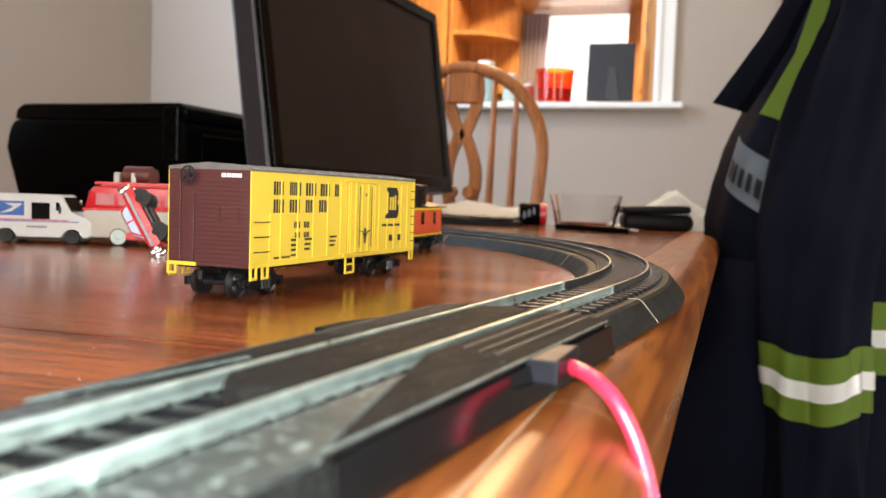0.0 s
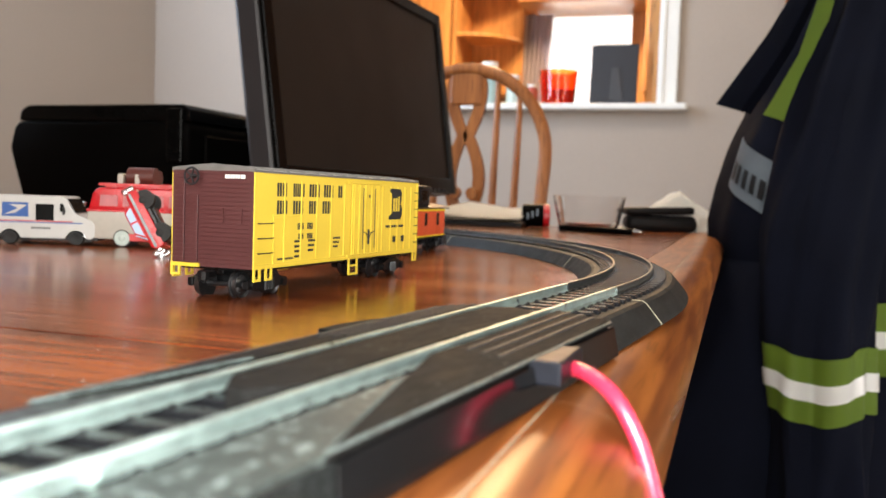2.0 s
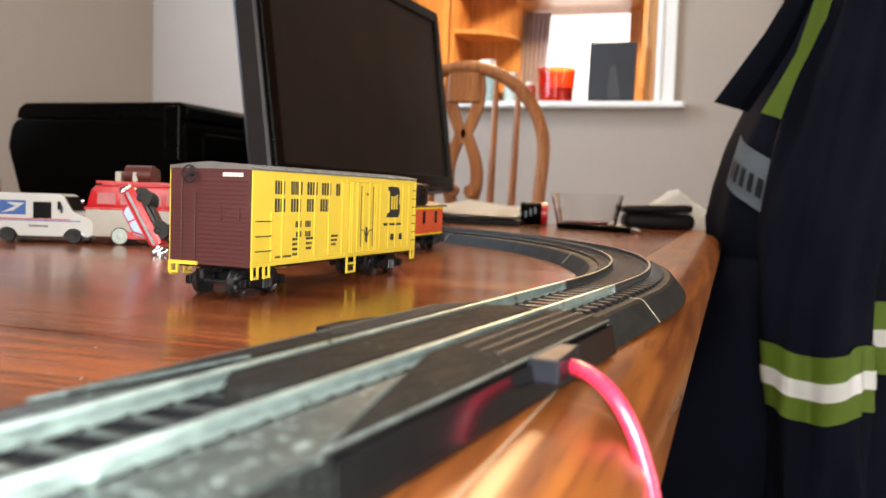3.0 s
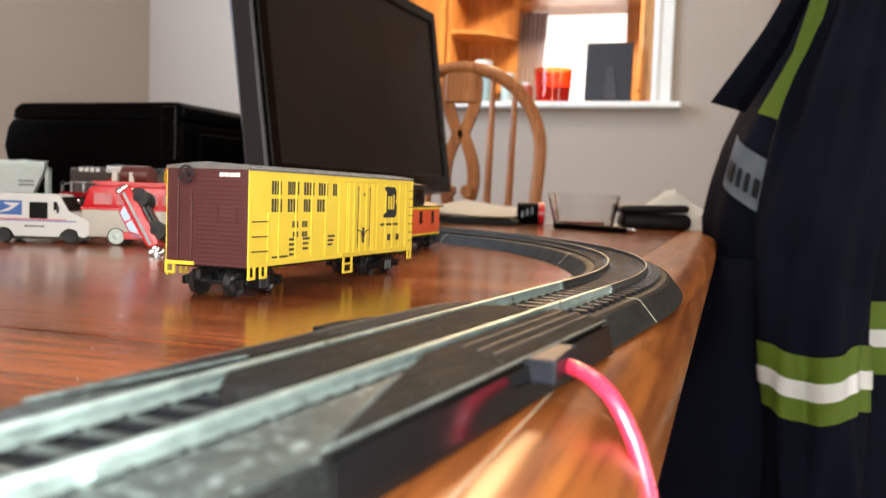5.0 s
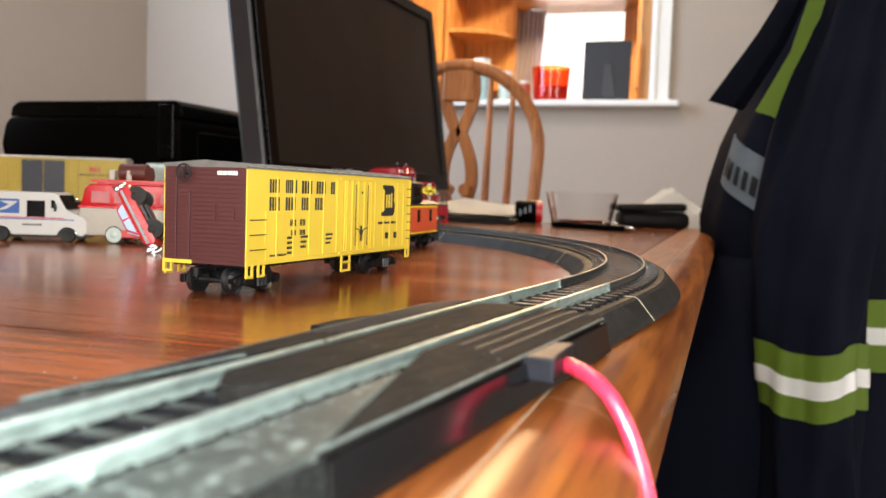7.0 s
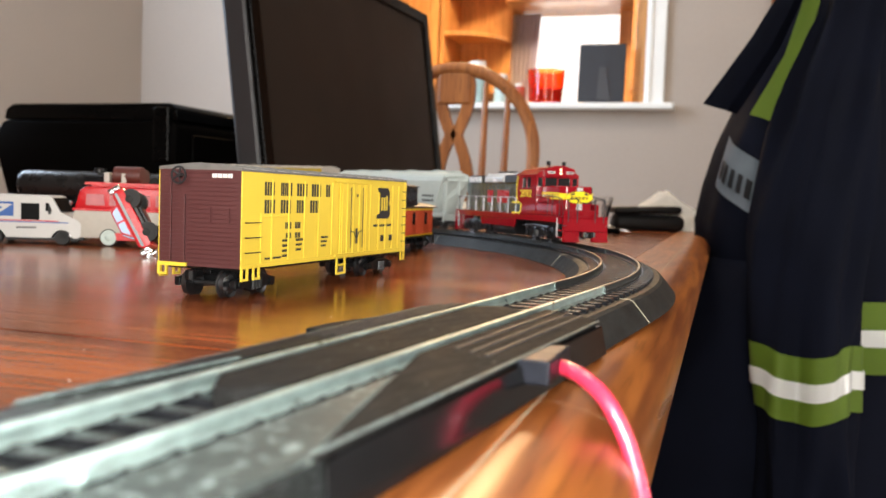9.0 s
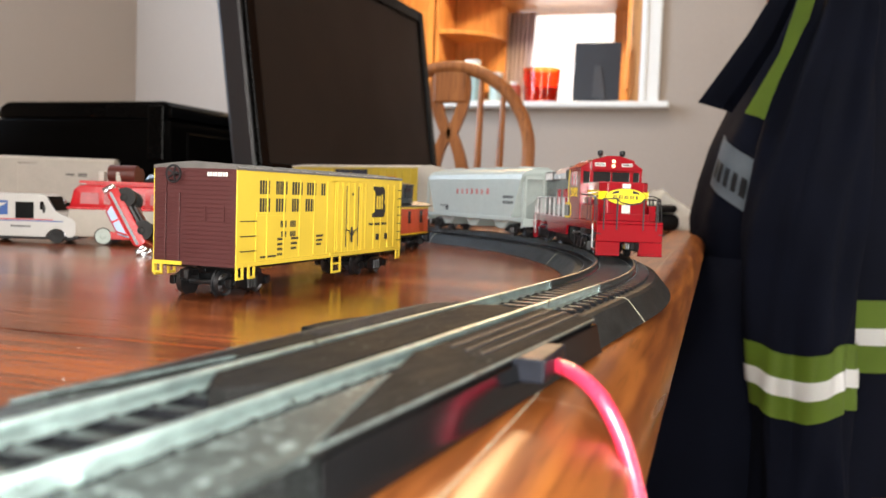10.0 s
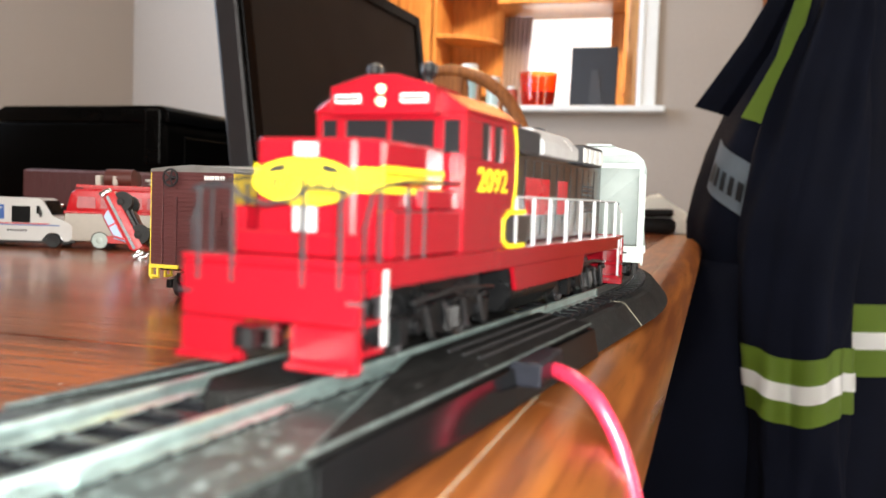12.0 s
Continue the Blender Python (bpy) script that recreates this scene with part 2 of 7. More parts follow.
def prism(bm, pts, axis, a0, a1, bev=0.0, seg=2):
    """A polygon carried along an axis: 'x' takes (y, z), 'y' takes (x, z), 'z' takes (x, y)."""
    def put(p, a):
        return {"x": (a, p[0], p[1]), "y": (p[0], a, p[1]), "z": (p[0], p[1], a)}[axis]
    lo, hi = [bm.verts.new(put(p, a0)) for p in pts], [bm.verts.new(put(p, a1)) for p in pts]
    n = len(pts)
    fs = [bm.faces.new(lo[::-1]), bm.faces.new(hi)]
    fs += [bm.faces.new((lo[i], lo[(i + 1) % n], hi[(i + 1) % n], hi[i])) for i in range(n)]
    if bev:
        bmesh.ops.bevel(bm, geom=list({e for f in fs for e in f.edges}), offset=bev, segments=seg, profile=0.5, affect="EDGES")
    return bm


def tube(bm, pts, r, seg=10, taper=None, ref=(0.0, 0.0, 1.0)):
    pts = [Vector(p) for p in pts]
    rings = []
    side = Vector(ref)
    if abs(pts[-1].z - pts[0].z) > 0.6 * (pts[-1] - pts[0]).length:
        side = Vector((0.0, 1.0, 0.0))
    for i, p in enumerate(pts):
        d = (pts[min(i + 1, len(pts) - 1)] - pts[max(i - 1, 0)]).normalized()
        a = d.cross(side)
        if a.length < 0.05:
            a = d.cross(Vector((0.0, 1.0, 0.0)))
        a.normalize()
        b = d.cross(a)
        rr = r if taper is None else r * taper(i / (len(pts) - 1))
        rings.append([bm.verts.new(p + rr * (math.cos(2 * math.pi * k / seg) * a + math.sin(2 * math.pi * k / seg) * b)) for k in range(seg)])
    for a, b in zip(rings, rings[1:]):
        for k in range(seg):
            bm.faces.new((a[k], a[(k + 1) % seg], b[(k + 1) % seg], b[k]))
    bm.faces.new(rings[0][::-1])
    bm.faces.new(rings[-1])
    return bm


def writing(text, size, m, material, parent, name="lettering", depth=0.00004, sx=1.0, bold=0.0):
    """Raised letters in the plain built-in face, turned into a mesh; m: the pose of their centre."""
    cu = bpy.data.curves.new(name, "FONT")
    cu.body, cu.size, cu.extrude, cu.align_x, cu.align_y, cu.offset = text, size, depth, "CENTER", "CENTER", bold
    cu.resolution_u = 3
    tmp = bpy.data.objects.new(name, cu)
    scene.collection.objects.link(tmp)
    dg = bpy.context.evaluated_depsgraph_get()
    me = bpy.data.meshes.new_from_object(tmp.evaluated_get(dg))
    bpy.data.objects.remove(tmp)
    bpy.data.curves.remove(cu)
    me.transform(m @ Matrix.Diagonal((sx, 1, 1, 1)))
    me.materials.clear()
    me.materials.append(material)
    ob = new(name, me)
    ob.parent = parent
    return ob


BM = bmesh.new


# ---- the room ----
WALL_Y, WALL_X0, WALL_X1, BACK_Y, KIT_Y = 2.58, -1.9, 1.95, -0.62, 4.9
SILL_Z = 0.306
bm = BM()
box(bm, WALL_X0 - 0.15, BACK_Y - 0.15, FLOOR_Z - 0.1, WALL_X1 + 0.15, KIT_Y + 0.15, FLOOR_Z)
tagged(part("floor", bm, M_CARPET), "brown-grey carpeted floor", "floor", kind="structure")
bm = BM()
box(bm, WALL_X0 - 0.15, BACK_Y - 0.15, CEIL_Z, WALL_X1 + 0.15, KIT_Y + 0.15, CEIL_Z + 0.1)
tagged(part("ceiling", bm, M_CEIL), "plain white ceiling", "ceiling", kind="structure")


def wall_with_opening(name, axis, at, thick, a0, a1, o0, o1, z0, z1, label):
    """A wall of real thickness with one opening through it, in four pieces of one mesh."""
    bm = BM()
    for p, q, lo, hi in ((a0, o0, FLOOR_Z, CEIL_Z), (o1, a1, FLOOR_Z, CEIL_Z), (o0, o1, FLOOR_Z, z0), (o0, o1, z1, CEIL_Z)):
        if q - p > 1e-4 and hi - lo > 1e-4:
            if axis == "y":
                box(bm, p, at, lo, q, at + thick, hi)
            else:
                box(bm, at, p, lo, at + thick, q, hi)
    return tagged(part(name, bm, M_WALL), label, "wall", kind="structure")


OX0, OX1, OZ1 = -1.22, -0.226, 1.25
wall_with_opening("wall_north", "y", WALL_Y, 0.12, WALL_X0, WALL_X1, OX0, OX1, SILL_Z, OZ1, "taupe-grey painted wall with a pass-through to the kitchen")
wall_with_opening("wall_west", "x", WALL_X0 - 0.12, 0.12, BACK_Y, KIT_Y, 0.75, 1.75, 0.25, 1.45, "taupe-grey painted side wall with a window")
wall_with_opening("wall_south", "y", BACK_Y - 0.12, 0.12, WALL_X0, WALL_X1, -0.45, 0.49, -0.45, 0.85, "taupe-grey painted wall with a tall window")
# this opening is made up to hold the east fill lamp
wall_with_opening("wall_east", "x", WALL_X1, 0.12, BACK_Y, KIT_Y, 0.60, 1.30, -0.30, 1.00, "taupe-grey painted side wall with a window")
wall_with_opening("kitchen_wall", "y", KIT_Y, 0.12, WALL_X0, WALL_X1, -1.16, -0.49, 0.45, 1.12, "kitchen wall with a bright window")

# casing of the pass-through: jambs, head and a deep sill with a nosing
bm = BM()
box(bm, OX1, WALL_Y - 0.018, SILL_Z + 0.014, OX1 + 0.055, WALL_Y, OZ1 + 0.055, 0.004)
box(bm, OX1 + 0.006, WALL_Y - 0.024, SILL_Z + 0.014, OX1 + 0.018, WALL_Y - 0.017, OZ1 + 0.05, 0.003)
tagged(part("trim_1", bm, M_WHITE), "white painted casing of the pass-through", "trim", kind="structure")
bm = BM()
box(bm, OX0 - 0.055, WALL_Y - 0.018, SILL_Z + 0.014, OX0, WALL_Y, OZ1 + 0.055, 0.004)
tagged(part("trim_2", bm, M_WHITE), "white painted casing of the pass-through", "trim", kind="structure")
bm = BM()
box(bm, OX0 - 0.10, WALL_Y - 0.055, SILL_Z - 0.004, OX1 + 0.085, WALL_Y + 0.16, SILL_Z + 0.014, 0.005)
tagged(part("sill_1", bm, M_WHITE), "white painted sill of the pass-through", "sill", kind="structure")
bm = BM()
box(bm, OX1 - 0.014, WALL_Y + 0.002, SILL_Z + 0.015, OX1 - 0.001, WALL_Y + 0.15, OZ1 - 0.002)
box(bm, OX1 - 0.045, WALL_Y + 0.125, SILL_Z + 0.015, OX1 - 0.014, WALL_Y + 0.15, OZ1 - 0.002, 0.004)
tagged(part("trim_3", bm, M_CABINET), "honey oak lining of the pass-through", "trim", kind="structure")

# kitchen window: frame, panes and the bright overcast outside
win = tagged(empty("window_1"), "kitchen window full of bright overcast daylight", "window", kind="structure")
bm = BM()
for x0, x1, z0, z1 in ((-1.16, -1.11, 0.45, 1.12), (-0.575, -0.49, 0.45, 1.12), (-1.11, -0.575, 0.45, 0.50), (-1.11, -0.575, 1.07, 1.12)):
    box(bm, x0, KIT_Y - 0.02, z0, x1, KIT_Y + 0.10, z1, 0.005)
part("window_frame", bm, M_CABINET, win, "honey oak window frame")
bm = BM()
box(bm, -1.11, KIT_Y + 0.055, 0.50, -0.575, KIT_Y + 0.060, 1.07)
pane = part("pane", bm, M_CLEAR, win)
pane.visible_shadow = False
bm = BM()
box(bm, -3.0, KIT_Y + 0.60, -0.4, 1.6, KIT_Y + 0.62, 2.2)
tagged(part("backdrop", bm, M_BRIGHT), "white overcast daylight outside the window", "backdrop", kind="structure")

# windows of this room that the camera never faces; the east one is invented
for nm, m, w, h in (("window_2", pose(0.02, BACK_Y - 0.06, 0.20), 0.94, 1.3), ("window_3", pose(WALL_X0 - 0.06, 1.25, 0.85, 0, 0, 90), 1.0, 1.2), ("window_4", pose(WALL_X1 + 0.06, 0.95, 0.35, 0, 0, 90), 0.7, 1.3)):
    wo = tagged(empty(nm, m), "white framed window", "window", kind="structure")
    bm = BM()
    for x0, x1, z0, z1 in ((-w / 2, -w / 2 + .05, -h / 2, h / 2), (w / 2 - .05, w / 2, -h / 2, h / 2), (-w / 2 + .05, w / 2 - .05, -h / 2, -h / 2 + .05), (-w / 2 + .05, w / 2 - .05, h / 2 - .05, h / 2), (-.02, .02, -h / 2 + .05, h / 2 - .05)):
        box(bm, x0, -0.03, z0, x1, 0.03, z1, 0.004)
    part("window_frame", bm, M_WHITE, wo)


def kitchen_cabinet(x0, x1, y0, y1, z0, z1, doors, glassy=False):
    ob = tagged(empty("wall_cabinet", pose(x0, y0, z0)), "honey oak kitchen wall cabinet", "cabinet")
    w, d, h = x1 - x0, y1 - y0, z1 - z0
    bm = BM()
    box(bm, 0, 0.02, 0, w, d, h, 0.004)
    part("body", bm, M_CABINET, ob)
    n = doors
    for i in range(n):
        a, b = i * w / n + 0.004, (i + 1) * w / n - 0.004
        bm = BM()
        for p, q, r, s in ((a, a + .05, .004, h - .004), (b - .05, b, .004, h - .004), (a + .05, b - .05, .004, .054), (a + .05, b - .05, h - .054, h - .004)):
            box(bm, p, -0.002, r, q, 0.019, s, 0.003)
        box(bm, a + 0.049, 0.006, 0.053, b - 0.049, 0.016, h - 0.053)
        dr = part("door", bm, M_CABINET, ob)
        bm = BM()
        lathe(bm, [(0.004, 0), (0.005, 0.012), (0.013, 0.018), (0.012, 0.026), (0, 0.028)], (b - 0.025, -0.002, 0.09), (0, -1, 0), 12)
        part("knob", bm, M_CHROME, dr, "small metal knob", True)
    return ob


kitchen_cabinet(-1.88, -1.49, KIT_Y - 0.33, KIT_Y - 0.01, 0.60, 1.60, 2)
kitchen_cabinet(-1.14, -0.48, KIT_Y - 0.33, KIT_Y - 0.01, 1.07, 1.60, 2)
kitchen_cabinet(-0.475, 0.60, KIT_Y - 0.33, KIT_Y - 0.01, 0.60, 1.60, 2)


def corner_shelf():
    """Open oak end shelf with glasses on it, seen past the pass-through's edge."""
    ob = tagged(empty("corner_shelf", pose(-1.30, 4.545, 0.60)), "open honey oak shelf unit in the kitchen", "shelf")
    for z in (0.0, 0.30, 0.56):
        bm = BM()
        prism(bm, [(-0.16, 0)] + [(-0.16 + 0.30 * math.sin(a), 0.30 - 0.30 * math.cos(a)) for a in [i * math.pi / 16 for i in range(1, 9)]] + [(-0.16, 0.30)], "z", z, z + 0.02, 0.003)
        part("shelf_board", bm, M_CABINET, ob)
    bm = BM()
    box(bm, -0.18, 0.0, 0.0, -0.16, 0.32, 0.9, 0.003)
    part("side_panel", bm, M_CABINET, ob)
    bm = BM()
    box(bm, -0.18, 0.32, 0.0, 0.14, 0.34, 0.9, 0.003)
    part("back_panel", bm, M_CABINET, ob)
    return ob


corner_shelf()


def curtain(x, z0, z1):
    ob = tagged(empty("curtain", pose(x, KIT_Y - 0.04, 0)), "sheer pale curtain gathered beside the kitchen window", "curtain")
    bm = BM()
    n = 36
    cols = []
    for i in range(n + 1):
        u = i / n
        cols.append([(0.16 * (u - 0.5) * (1.0 if k else 0.8) + 0.02 * k, 0.014 * math.sin(u * 38) - 0.002, z0 + (z1 - z0) * k) for k in (0, 1)])
    vs = [[bm.verts.new(p) for p in c] for c in cols]
    for a, b in zip(vs, vs[1:]):
        bm.faces.new((a[0], b[0], b[1], a[1]))
    bmesh.ops.solidify(bm, geom=bm.faces[:], thickness=0.0012)
    part("cloth", bm, mat("sheer_cloth", (0.62, 0.56, 0.62), 0.9, var=0.06), ob, "", True)
    return ob


curtain(-1.10, 0.46, 1.06)


def candle_glass(x, y):
    ob = tagged(empty("candle_glass", pose(x, y, SILL_Z + 0.0142)), "orange-red glass candle holder on the sill", "candle holder")
    bm = BM()
    lathe(bm, [(0.046, 0), (0.049, 0.002), (0.0565, 0.105), (0.0540, 0.1055), (0.047, 0.008), (0, 0.007)], seg=32)
    part("cup", bm, M_REDGLASS, ob, "", True)
    bm = BM()
    lathe(bm, [(0.0455, 0.009), (0.0485, 0.050), (0.01, 0.0495), (0, 0.049)], seg=24)
    part("wax", bm, mat("red_wax", (0.60, 0.05, 0.01), 0.5), ob, "red wax filling", True)


candle_glass(-0.520, WALL_Y + 0.055)


def dark_frame(x, y):
    ob = tagged(empty("picture_frame", pose(x, y, SILL_Z + 0.0142, -7)), "dark grey board leaning on the sill, seen from behind", "frame")
    bm = BM()
    box(bm, -0.069, 0, 0.0, 0.067, 0.012, 0.186, 0.002)
    part("board", bm, mat("charcoal_card", (0.022, 0.024, 0.030), 0.7, var=0.2, scale=40), ob)
    bm = BM()
    prism(bm, [(-0.012, 0.02), (0.030, 0.012), (0.010, 0.115), (-0.008, 0.115)], "y", -0.004, -0.001)
    part("stand_flap", bm, mat("charcoal_flap", (0.045, 0.045, 0.050), 0.7), ob)


dark_frame(-0.356, WALL_Y + 0.05)


def small_jar(x, y, h, r, col, nm="jar"):
    ob = tagged(empty(nm, pose(x, y, SILL_Z + 0.0142)), "small pale kitchen jar on the sill", "jar")
    bm = BM()
    lathe(bm, [(r, 0), (r, h * 0.75), (r * 0.8, h * 0.85), (r * 0.8, h * 0.88)], seg=20)
    part("body", bm, mat("jar_glaze", col, 0.35), ob, "", True)
    bm = BM()
    lathe(bm, [(r * 0.86, h * 0.88), (r * 0.86, h), (0, h)], seg=20)
    part("lid", bm, M_WHITE, ob, "white lid", True)


small_jar(-0.665, WALL_Y + 0.09, 0.10, 0.024, (0.45, 0.55, 0.52))
small_jar(-0.735, WALL_Y + 0.06, 0.135, 0.03, (0.35, 0.50, 0.50))
small_jar(-0.80, WALL_Y + 0.07, 0.11, 0.03, (0.68, 0.62, 0.50))
small_jar(-0.615, WALL_Y + 0.12, 0.075, 0.02, (0.45, 0.10, 0.07))

# oak door frame past the coat
bm = BM()
box(bm, 0.10, WALL_Y - 0.018, FLOOR_Z, 0.20, WALL_Y - 0.001, CEIL_Z - 0.02, 0.004)
tagged(part("trim_4", bm, M_OAK), "honey oak door casing on the far wall", "trim", kind="structure")
bm = BM()
box(bm, 0.203, WALL_Y - 0.012, FLOOR_Z + 0.01, 1.0, WALL_Y - 0.002, 1.30, 0.003)
for z0, z1 in ((-0.6, 0.1), (0.25, 1.15)):
    box(bm, 0.33, WALL_Y - 0.018, z0, 0.86, WALL_Y - 0.011, z1, 0.006)
tagged(part("door_1", bm, M_OAK), "honey oak panelled door", "door", kind="structure")

lamp = tagged(empty("ceiling_light", pose(-0.45, 1.15, CEIL_Z)), "round frosted glass ceiling light", "ceiling light")
bm = BM()
lathe(bm, [(0.16, -0.0005), (0.16, -0.02), (0.14, -0.026), (0, -0.026)], seg=32)
part("base", bm, M_WHITE, lamp, "", True)
bm = BM()
lathe(bm, [(0.135, -0.0265), (0.13, -0.04), (0.08, -0.055), (0, -0.06)], seg=32)
part("diffuser", bm, glow("frosted_diffuser", (1.0, 0.85, 0.66), 3.0), lamp, "glowing frosted glass", True)

# ---- the table ----
TX0, TX1, TY0, TY1 = -1.08, -0.0335, -0.50, 1.41
table = tagged(empty("dining_table", pose(0, 0, FLOOR_Z)), "glossy reddish oak dining table with leaf seams and a rounded rim", "table")
H = -FLOOR_Z
seams = [TY0, -0.27, 0.1955, 0.63, TY1]
rim_seams = [TY0, -0.27, 0.1760, 0.63, TY1]
for a, b in zip(seams, seams[1:]):
    bm = BM()
    box(bm, TX0 + 0.022, a + 0.0006, H - 0.024, TX1 - 0.0264, b - 0.0006, H, 0.0001, 1)
    part("table_leaf", bm, M_TABLE, table)
    # added golden strip: the table's warm gleam beside the rim, put into colour
    bm = BM()
    box(bm, TX1 - 0.026, a + 0.0003, H - 0.024, TX1 - 0.0004, b - 0.0003, H - 0.0001, 0.0002, 1)
    part("border", bm, M_RIM, table, "golden strip with the gleam in its colour")
# rounded rim along the long sides and ends
prof = [(0, -0.024), (0, -0.0002), (0.003, 0.0), (0.010, -0.0012), (0.016, -0.0042), (0.0205, -0.0095), (0.0222, -0.016), (0.021, -0.024)]
for sx, x in ((1, TX1), (-1, TX0 + 0.022)):
    for y0, y1 in zip(rim_seams, rim_seams[1:]):
        bm = BM()
        prism(bm, [(x + sx * p, H + q) for p, q in prof], "y", y0 + 0.0002, y1 - 0.0002, 0)
        part("rim", bm, M_RIM, table, "rounded golden oak rim", True)
    for y0 in rim_seams[1:-1]:
        bm = BM()
        prism(bm, [(x + sx * p, H + q - 0.00005) for p, q in prof], "y", y0 - 0.0002, y0 + 0.0002, 0)
        part("seam_line", bm, M_SEAM, table, "pale glue line in the seam")
    bm = BM()
    box(bm, x - 0.0004, TY0 + 0.001, H - 0.004, x + 0.0001, TY1 - 0.001, H - 0.0002) if sx > 0 else box(bm, x - 0.0001, TY0 + 0.001, H - 0.004, x + 0.0004, TY1 - 0.001, H - 0.0002)
    part("groove_line", bm, M_SEAM, table, "pale glue line beside the rim")
for sy, y in ((1, TY1), (-1, TY0)):
    bm = BM()
    prism(bm, [(y + sy * p, H + q) for p, q in prof], "x", TX0, TX1 + 0.022, 0)
    part("rim", bm, M_RIM, table, "", True)
bm = BM()
for x0, y0, x1, y1 in ((TX0 + .09, TY0 + .09, TX1 - .07, TY0 + .115), (TX0 + .09, TY1 - .115, TX1 - .07, TY1 - .09), (TX0 + .09, TY0 + .115, TX0 + .115, TY1 - .115), (TX1 - .095, TY0 + .115, TX1 - .07, TY1 - .115)):
    box(bm, x0, y0, H - 0.11, x1, y1, H - 0.0245, 0.003)
part("apron", bm, M_RIM, table)
for x in (TX0 + 0.12, TX1 - 0.10):
    for y in (TY0 + 0.12, TY1 - 0.12):
        bm = BM()
        lathe(bm, [(0.022, 0), (0.030, 0.05), (0.026, 0.12), (0.040, 0.30), (0.043, 0.42), (0.030, 0.52), (0.038, 0.55), (0.036, 0.60), (0.040, H - 0.0245)], (x, y, 0), seg=20)
        part("leg", bm, M_RIM, table, "", True)

# ---- the track ----
TH = radians(6.44)
DIR, NOR = Vector((math.sin(TH), math.cos(TH), 0)), Vector((-math.cos(TH), math.sin(TH), 0))
OFF, S0, RAD, STRAIGHT = 0.0802, 0.3131, 0.4572, 0.229
RAIL_Z, TIE_Z = 0.0119, 0.0092
LOOP = 2 * (STRAIGHT + math.pi * RAD)


def track_at(w):
    """Place and heading on the oval's centre line. w: metres back from the near end of the far curve, against the train's way."""
    w = w % LOOP
    half = math.pi * RAD
    if w < half:
        a = w / RAD
        c = NOR * (OFF + RAD) + DIR * S0
        return c + RAD * (-math.cos(a) * NOR + math.sin(a) * DIR), -(math.sin(a) * NOR + math.cos(a) * DIR)
    w -= half
    if w < STRAIGHT:
        return NOR * (OFF + 2 * RAD) + DIR * (S0 - w), DIR.copy()
    w -= STRAIGHT
    if w < half:
        a = w / RAD
        c = NOR * (OFF + RAD) + DIR * (S0 - STRAIGHT)
        return c + RAD * (math.cos(a) * NOR - math.sin(a) * DIR), math.sin(a) * NOR + math.cos(a) * DIR
    w -= half
    return NOR * OFF + DIR * (S0 - STRAIGHT + w), -DIR


def sweep(bm, prof, w0, w1, step):
    """Carries a cross-section (side, height) along the track; side is positive towards the inside of the oval."""
    n = max(1, math.ceil((w1 - w0) / step))
    rings = []
    for i in range(n + 1):
        p, h = track_at(w0 + (w1 - w0) * i / n)
        side = Vector((h.y, -h.x, 0))
        rings.append([bm.verts.new(p + side * s + Vector((0, 0, z))) for s, z in prof])
    m = len(prof)
    for a, b in zip(rings, rings[1:]):
        for k in range(m):
            bm.faces.new((a[k], a[(k + 1) % m], b[(k + 1) % m], b[k]))
    bm.faces.new(rings[0][::-1])
    bm.faces.new(rings[-1])
    return bm


BED = [(-0.0250, 0.0002), (-0.0243, 0.0012), (-0.0192, 0.0072), (-0.0178, 0.0078), (0.0178, 0.0078), (0.0192, 0.0072), (0.0243, 0.0012), (0.0250, 0.0002)]


def rail_prof(c):
    h, t = RAIL_Z, TIE_Z - 0.0002
    return [(c - 0.0010, t), (c - 0.0010, t + 0.0003), (c - 0.0004, t + 0.0008), (c - 0.0004, h - 0.0008), (c - 0.0006, h - 0.0005), (c - 0.00055, h - 0.0001),
            (c - 0.0004, h), (c + 0.0004, h), (c + 0.00055, h - 0.0001), (c + 0.0006, h - 0.0005), (c + 0.0004, h - 0.0008), (c + 0.0004, t + 0.0008), (c + 0.0010, t + 0.0003), (c + 0.0010, t)]


